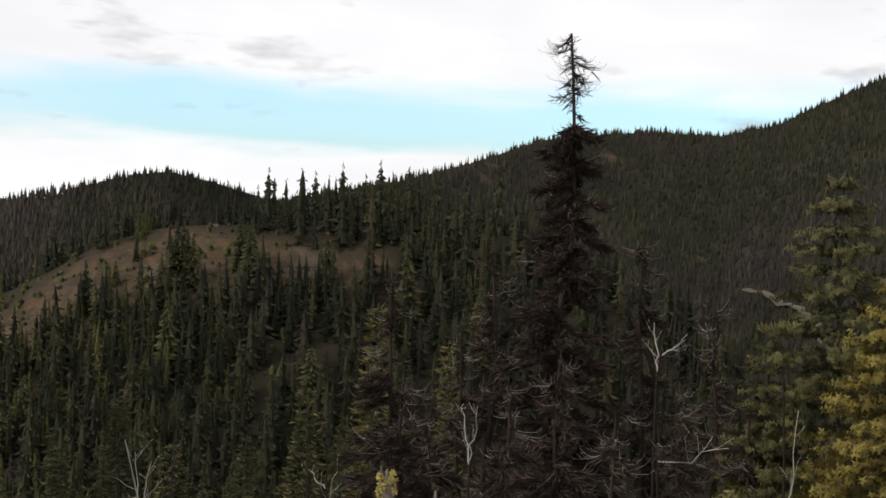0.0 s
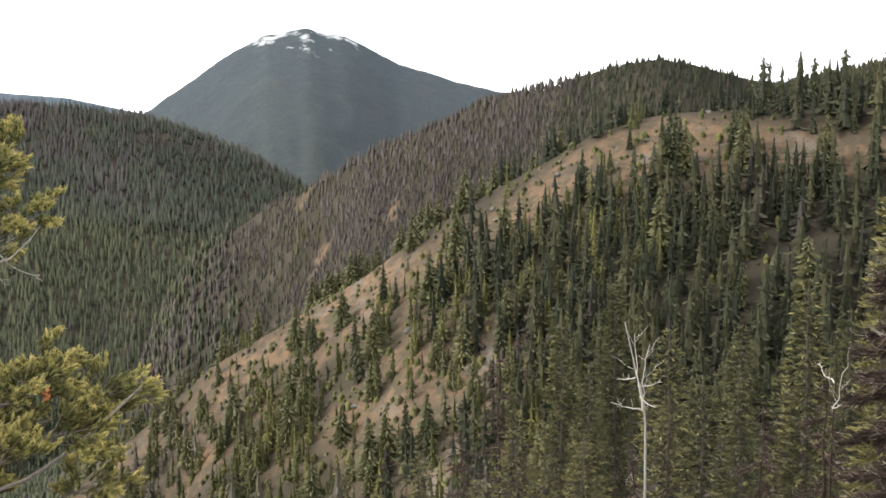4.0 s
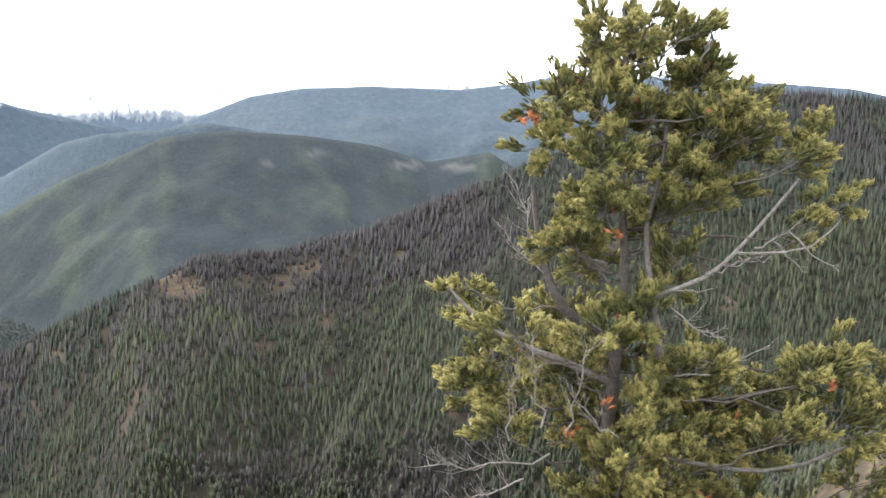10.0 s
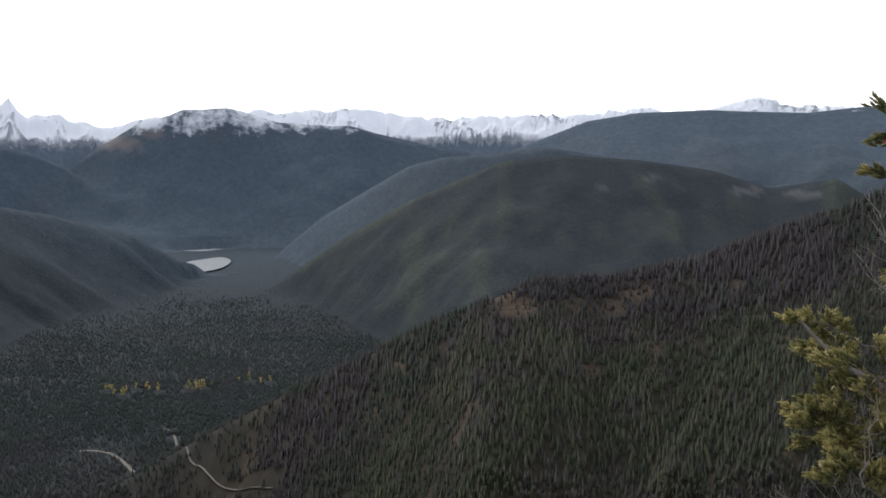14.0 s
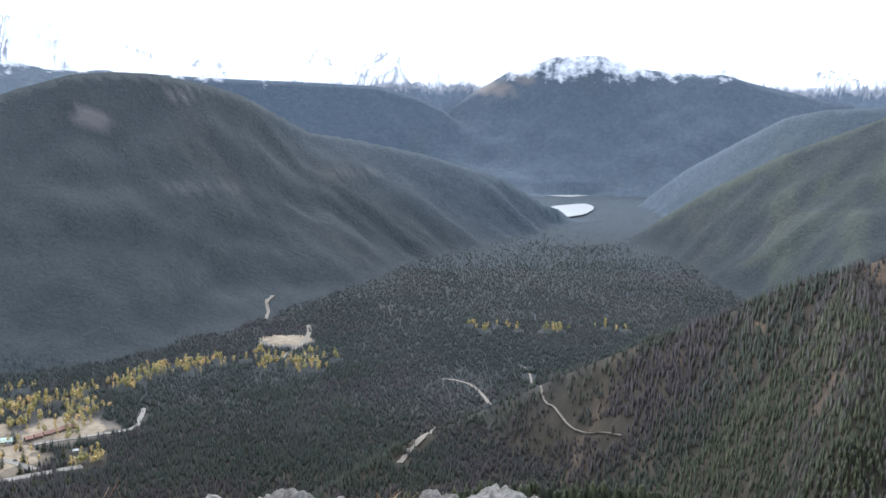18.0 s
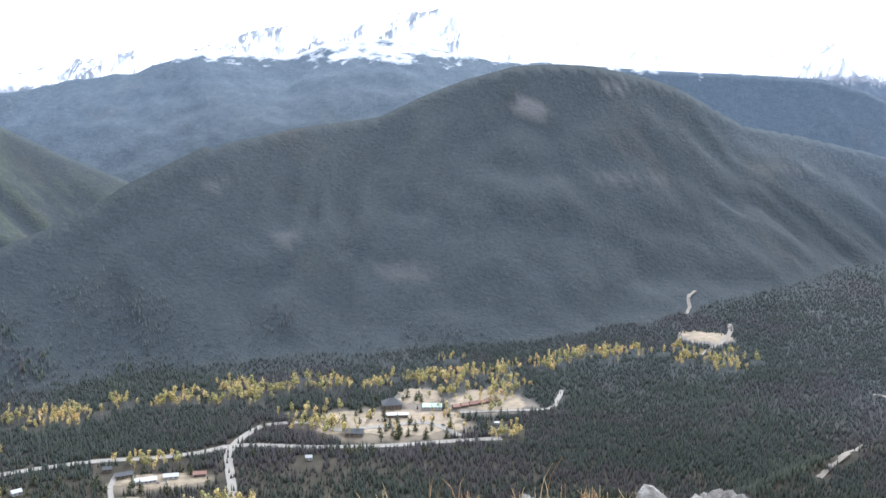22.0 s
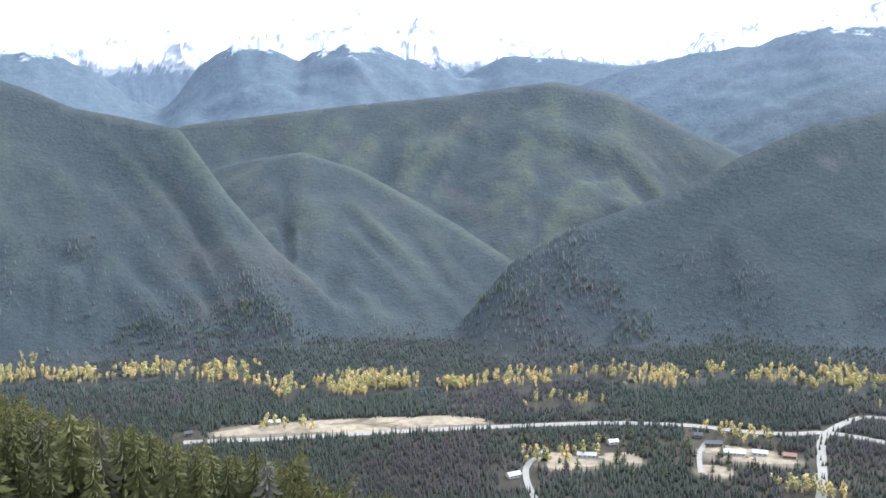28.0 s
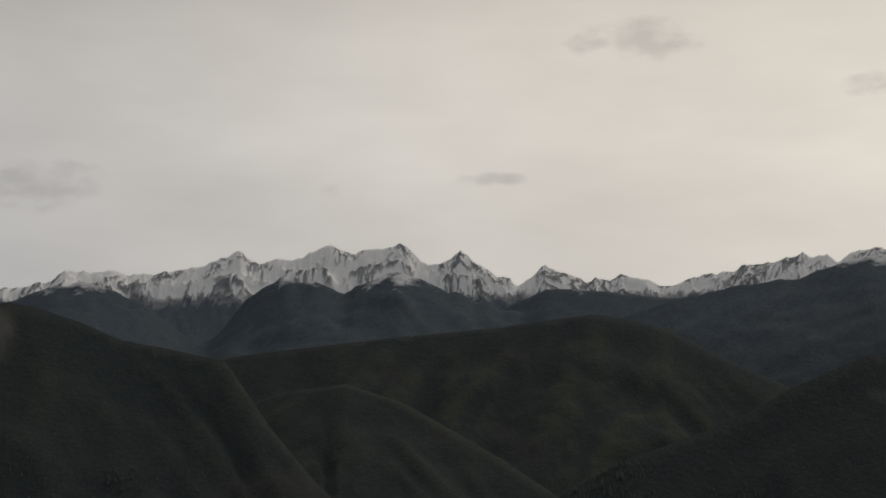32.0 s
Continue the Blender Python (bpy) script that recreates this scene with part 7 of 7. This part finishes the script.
house(119.8, -18.55, 5, 4, 2.5, 1.0, 10, MAT_WHITEROOF, MAT_PALEWALL, "small white-roofed shed among trees", "shed")
for _az, _el, _w, _d, _t, _roof, _lab in ((145.0, -20.85, 9, 7, 20, MAT_WHITEROOF, "house with a bright white gable roof"), (139.7, -20.6, 16, 9, 10, MAT_DARKROOF, "grey-roofed workshop beside the village road"), (138.6, -20.9, 20, 10, 5, MAT_WHITEROOF, "pale-roofed maintenance shed on gravel"),
                                         (137.3, -20.85, 14, 8, 0, MAT_WHITEROOF, "pale-roofed garage on gravel ground"), (135.8, -20.8, 12, 7, 0, MAT_REDROOF, "brown-roofed house near the junction"), (150.4, -22.7, 12, 8, 30, MAT_WHITEROOF, "white-roofed camp building among conifers"), (146.4, -21.6, 18, 7, 0, MAT_WHITEROOF, "long camp hut with a pale roof"),
                                         (163.5, -19.75, 14, 8, 0, MAT_WHITEROOF, "white building beside the highway"), (140.5, -20.25, 8, 7, 0, MAT_DARKROOF, "small dark house near the highway"), (130.0, -20.35, 6, 5, 0, MAT_WHITEROOF, "small white hut by the highway"), (168.0, -19.95, 7, 5, 10, MAT_DARKROOF, "small hut beside the highway")):
    house(_az, _el, _w, _d, 3.2, 2.0, _t, _roof, MAT_PALEWALL if _roof is MAT_WHITEROOF else MAT_WALL, _lab)


def parked_car(az, el, turn, paint, label):
    r = ground_at(az, el)
    p = spot(az, r, 1.35)
    ob = thing("car", p, label, "car", "parked cars")
    ob.matrix_basis = Matrix.Translation(p) @ Matrix.Rotation(radians(az + turn), 4, "Z")
    body, cab = Geo(), Geo()
    body.box((-2.2, -0.9, 0.3), (2.2, 0.9, 0.95))
    cab.face([(-1.6, -0.85, 0.95), (1.0, -0.85, 0.95), (0.5, -0.7, 1.5), (-1.3, -0.7, 1.5)])
    cab.face([(-1.6, 0.85, 0.95), (1.0, 0.85, 0.95), (0.5, 0.7, 1.5), (-1.3, 0.7, 1.5)])
    cab.face([(1.0, -0.85, 0.95), (1.0, 0.85, 0.95), (0.5, 0.7, 1.5), (0.5, -0.7, 1.5)])
    cab.face([(-1.6, -0.85, 0.95), (-1.6, 0.85, 0.95), (-1.3, 0.7, 1.5), (-1.3, -0.7, 1.5)])
    cab.face([(-1.3, -0.7, 1.5), (0.5, -0.7, 1.5), (0.5, 0.7, 1.5), (-1.3, 0.7, 1.5)])
    part("body", body, paint, ob, "", False)
    part("cabin", cab, MAT_PANE, ob, "", False)
    for x in (-1.4, 1.4):
        for y in (-0.85, 0.85):
            w = Geo()
            w.tube([(x, y - 0.1, 0.33), (x, y + 0.1, 0.33)], 0.33, 0.33, 10, 0.5, cap=True)
            part("wheel", w, MAT_DARKROOF, ob)


for _k, (_az, _el) in enumerate(((126.8, -18.5), (126.2, -18.45), (124.4, -18.5), (123.9, -18.45), (122.7, -18.7), (138.0, -21.15), (137.6, -21.1), (139.2, -21.1), (150.0, -22.4))):
    parked_car(_az, _el, 35 * _k, (MAT_WHITEROOF, MAT_DARKROOF, MAT_REDROOF)[_k % 3], ("white", "dark", "brown")[_k % 3] + " car parked on gravel")

# ---------------------------------------------------------------- aspens in autumn colour


def leaf_material(name, stops):
    return tone_material(name, stops, 0.7, 2.0, 0.3)


ASPEN = [leaf_material("yellow_aspen_leaves", [(0.0, (0.290, 0.227, 0.068)), (1.0, (0.522, 0.434, 0.165))]),
         leaf_material("green_gold_aspen_leaves", [(0.0, (0.174, 0.160, 0.053)), (1.0, (0.367, 0.338, 0.125))]),
         leaf_material("orange_aspen_leaves", [(0.0, (0.319, 0.213, 0.077)), (1.0, (0.522, 0.376, 0.155))])]


def aspen_leaves(rng, nrng, foot, h, wide, count, tone, out):
    """Leaf clusters over a rounded crown that begins well above the foot."""
    lobes = [(rng.uniform(0.36, 0.88), rng.uniform(0, 6.28), rng.uniform(0.25, 0.6), rng.uniform(0.75, 1.1)) for _ in range(6)]
    for k in range(count):
        t, a, off, q = lobes[k % 6]
        t -= 0.06
        c = Vector((math.cos(a) * wide * off, math.sin(a) * wide * off, h * t))
        d = Vector((nrng.normal(), nrng.normal(), nrng.normal() + 0.15)).normalized()
        p = c + Vector((d.x * wide * 0.55, d.y * wide * 0.55, d.z * h * 0.21)) * q * rng.uniform(0.7, 1.0)
        out.append((tuple(p + foot), (d.x, d.y, d.z + 0.3), rng.uniform(0.35, 0.7) * (0.6 + 0.2 * wide), min(1.0, max(0.0, tone + rng.uniform(-0.2, 0.2)))))


def aspen_proto(seed, material, wide):
    rng, nrng = random.Random(seed), np.random.default_rng(seed)
    ob = thing("aspen_tree", Vector((0, 0, -3000)), "slender aspen", "tree", "autumn aspens in the valley")
    stem, crown = Geo(), Geo()
    stem.tube([(0, 0, 0), (0.1, 0, 4), (0, 0.1, 9)], 0.18, 0.05, 5, 0.9)
    for k in range(6):
        a = 1.05 * k
        stem.tube([(0, 0, 3.0 + 0.8 * k), (math.cos(a) * wide * 0.5, math.sin(a) * wide * 0.5, 4.4 + 0.9 * k)], 0.06, 0.02, 3, 0.8)
    out = []
    aspen_leaves(rng, nrng, Vector((0, 0, 0)), 11.0, wide, 150, 0.5, out)
    crown.add_many(LEAF, [(0, 1, 2, 3)], np.array([q[0] for q in out]), frames_for(np.array([q[1] for q in out]), nrng) * np.array([q[2] for q in out])[:, None, None], np.array([q[3] for q in out]))
    part("trunk", stem, MAT_BARK, ob)
    part("crown", crown, material, ob, "", False)
    return ob


LEAF = np.array([(-0.7, -0.4, 0), (0.7, -0.5, 0), (0.8, 0.6, 0.25), (-0.5, 0.7, 0.2)], float)


def build_aspens():
    rng = random.Random(8)
    protos = [(aspen_proto(70 + k, ASPEN[k % 3], (2.0, 3.3, 1.7, 2.8, 2.3, 2.5)[k]), ("slender yellow aspen", "tall green-gold aspen", "pale orange aspen")[k % 3] + " beside dark conifers") for k in range(6)]
    used = [False] * 6
    for az, r, big in ASPENS:
        k = rng.choice((0, 0, 1, 1, 1, 3, 3, 4, 4, 2))
        src, lab = protos[k]
        s_ = big * rng.uniform(0.75, 1.25) * (1.0 if r < 1700 else 1.15)
        m = Matrix.Translation(spot(az, r, -0.3)) @ Matrix.Rotation(rng.uniform(0, 6.28), 4, "Z")
        ob = src if not used[k] else copy_thing(src, m)
        used[k] = True
        ob.matrix_basis = m @ Matrix.Diagonal((s_ * 1.35, s_ * 1.35, s_ * 1.4, 1))
        tagged(ob, lab)
    for k, (src, lab) in enumerate(protos):
        if not used[k]:
            tagged(src, lab)
            src.matrix_basis = Matrix.Translation(spot(150, ground_at(150, -17.3)))


build_aspens()


def aspen_groves():
    """The thick of the aspen belts, between the trees that stand out singly."""
    rng, nrng = random.Random(18), np.random.default_rng(18)
    g, out = Geo(), []
    for az, r, big in ASPENS:
        hue = rng.random()
        for _ in range(4 if big == 1.0 else 2):
            a = az + math.degrees(rng.uniform(-20, 20) / r)
            p = spot(a, r + rng.uniform(-14, 16), -0.3)
            h = rng.uniform(9.5, 15.5)
            g.tube([p, p + Vector((0.2, 0.1, h * 0.8))], 0.14, 0.05, 4, 0.6)
            aspen_leaves(rng, nrng, p, h, rng.uniform(1.8, 3.6), 60, min(1, max(0, hue * 0.7 + rng.uniform(-0.1, 0.4))), out)
    g.add_many(LEAF, [(0, 1, 2, 3)], np.array([q[0] for q in out]), frames_for(np.array([q[1] for q in out]), nrng) * 1.25 * np.array([q[2] for q in out])[:, None, None], np.array([q[3] for q in out]))
    m = leaf_material("aspen_belt_leaves", [(0.0, (0.144, 0.150, 0.070)), (0.45, (0.365, 0.287, 0.118)), (0.75, (0.549, 0.423, 0.165)), (1.0, (0.601, 0.399, 0.165))])
    tagged(new("aspen_grove", g.mesh("aspen_grove", m, False)), "belts of yellow and green-gold aspens along the river", "forest", kind="stuff")


aspen_groves()


def village_conifers():
    rng = random.Random(33)
    ob0 = None
    for k in range(170):
        az, el = rng.gauss(125.0, 2.8), rng.uniform(-19.4, -17.2)
        if k > 90:
            az, el = rng.uniform(135, 150), rng.uniform(-22.4, -20.5)
        elif k > 62:
            az, el = rng.uniform(119, 134), rng.uniform(-20.25, -20.0)
        if any(abs(az - a) < 0.45 and abs(el - e) < 0.3 for a, e in YARDS):
            continue
        m = Matrix.Translation(spot(az, ground_at(az, el), -0.3)) @ Matrix.Rotation(rng.uniform(0, 6.28), 4, "Z")
        s_ = rng.uniform(0.75, 1.45)
        if ob0 is None:
            ob0 = thing("park_conifer", Vector((0, 0, 0)), "rounded dark conifer on open village ground", "tree", "village conifers")
            crown, stem = Geo(), Geo()
            tv, tf = bough_tree(77, 8, 8, 0.30)
            tv[:, :2] *= 1.0 + 0.5 * (tv[:, 2:3] > 0.35)
            crown.v, crown.f, crown.tone = [tuple(p * 10.0) for p in tv], [tuple(int(q) for q in t_) for t_ in tf], [0.25] * len(tv)
            stem.tube([(0, 0, -0.5), (0, 0, 8.0)], 0.16, 0.04, 5, 0.3)
            part("trunk", stem, MAT_BARK, ob0)
            part("crown", crown, MAT_FIR, ob0, "", False)
            ob0.matrix_basis = m
        else:
            copy_thing(ob0, m).matrix_basis = m @ Matrix.Diagonal((s_, s_, s_, 1))


village_conifers()
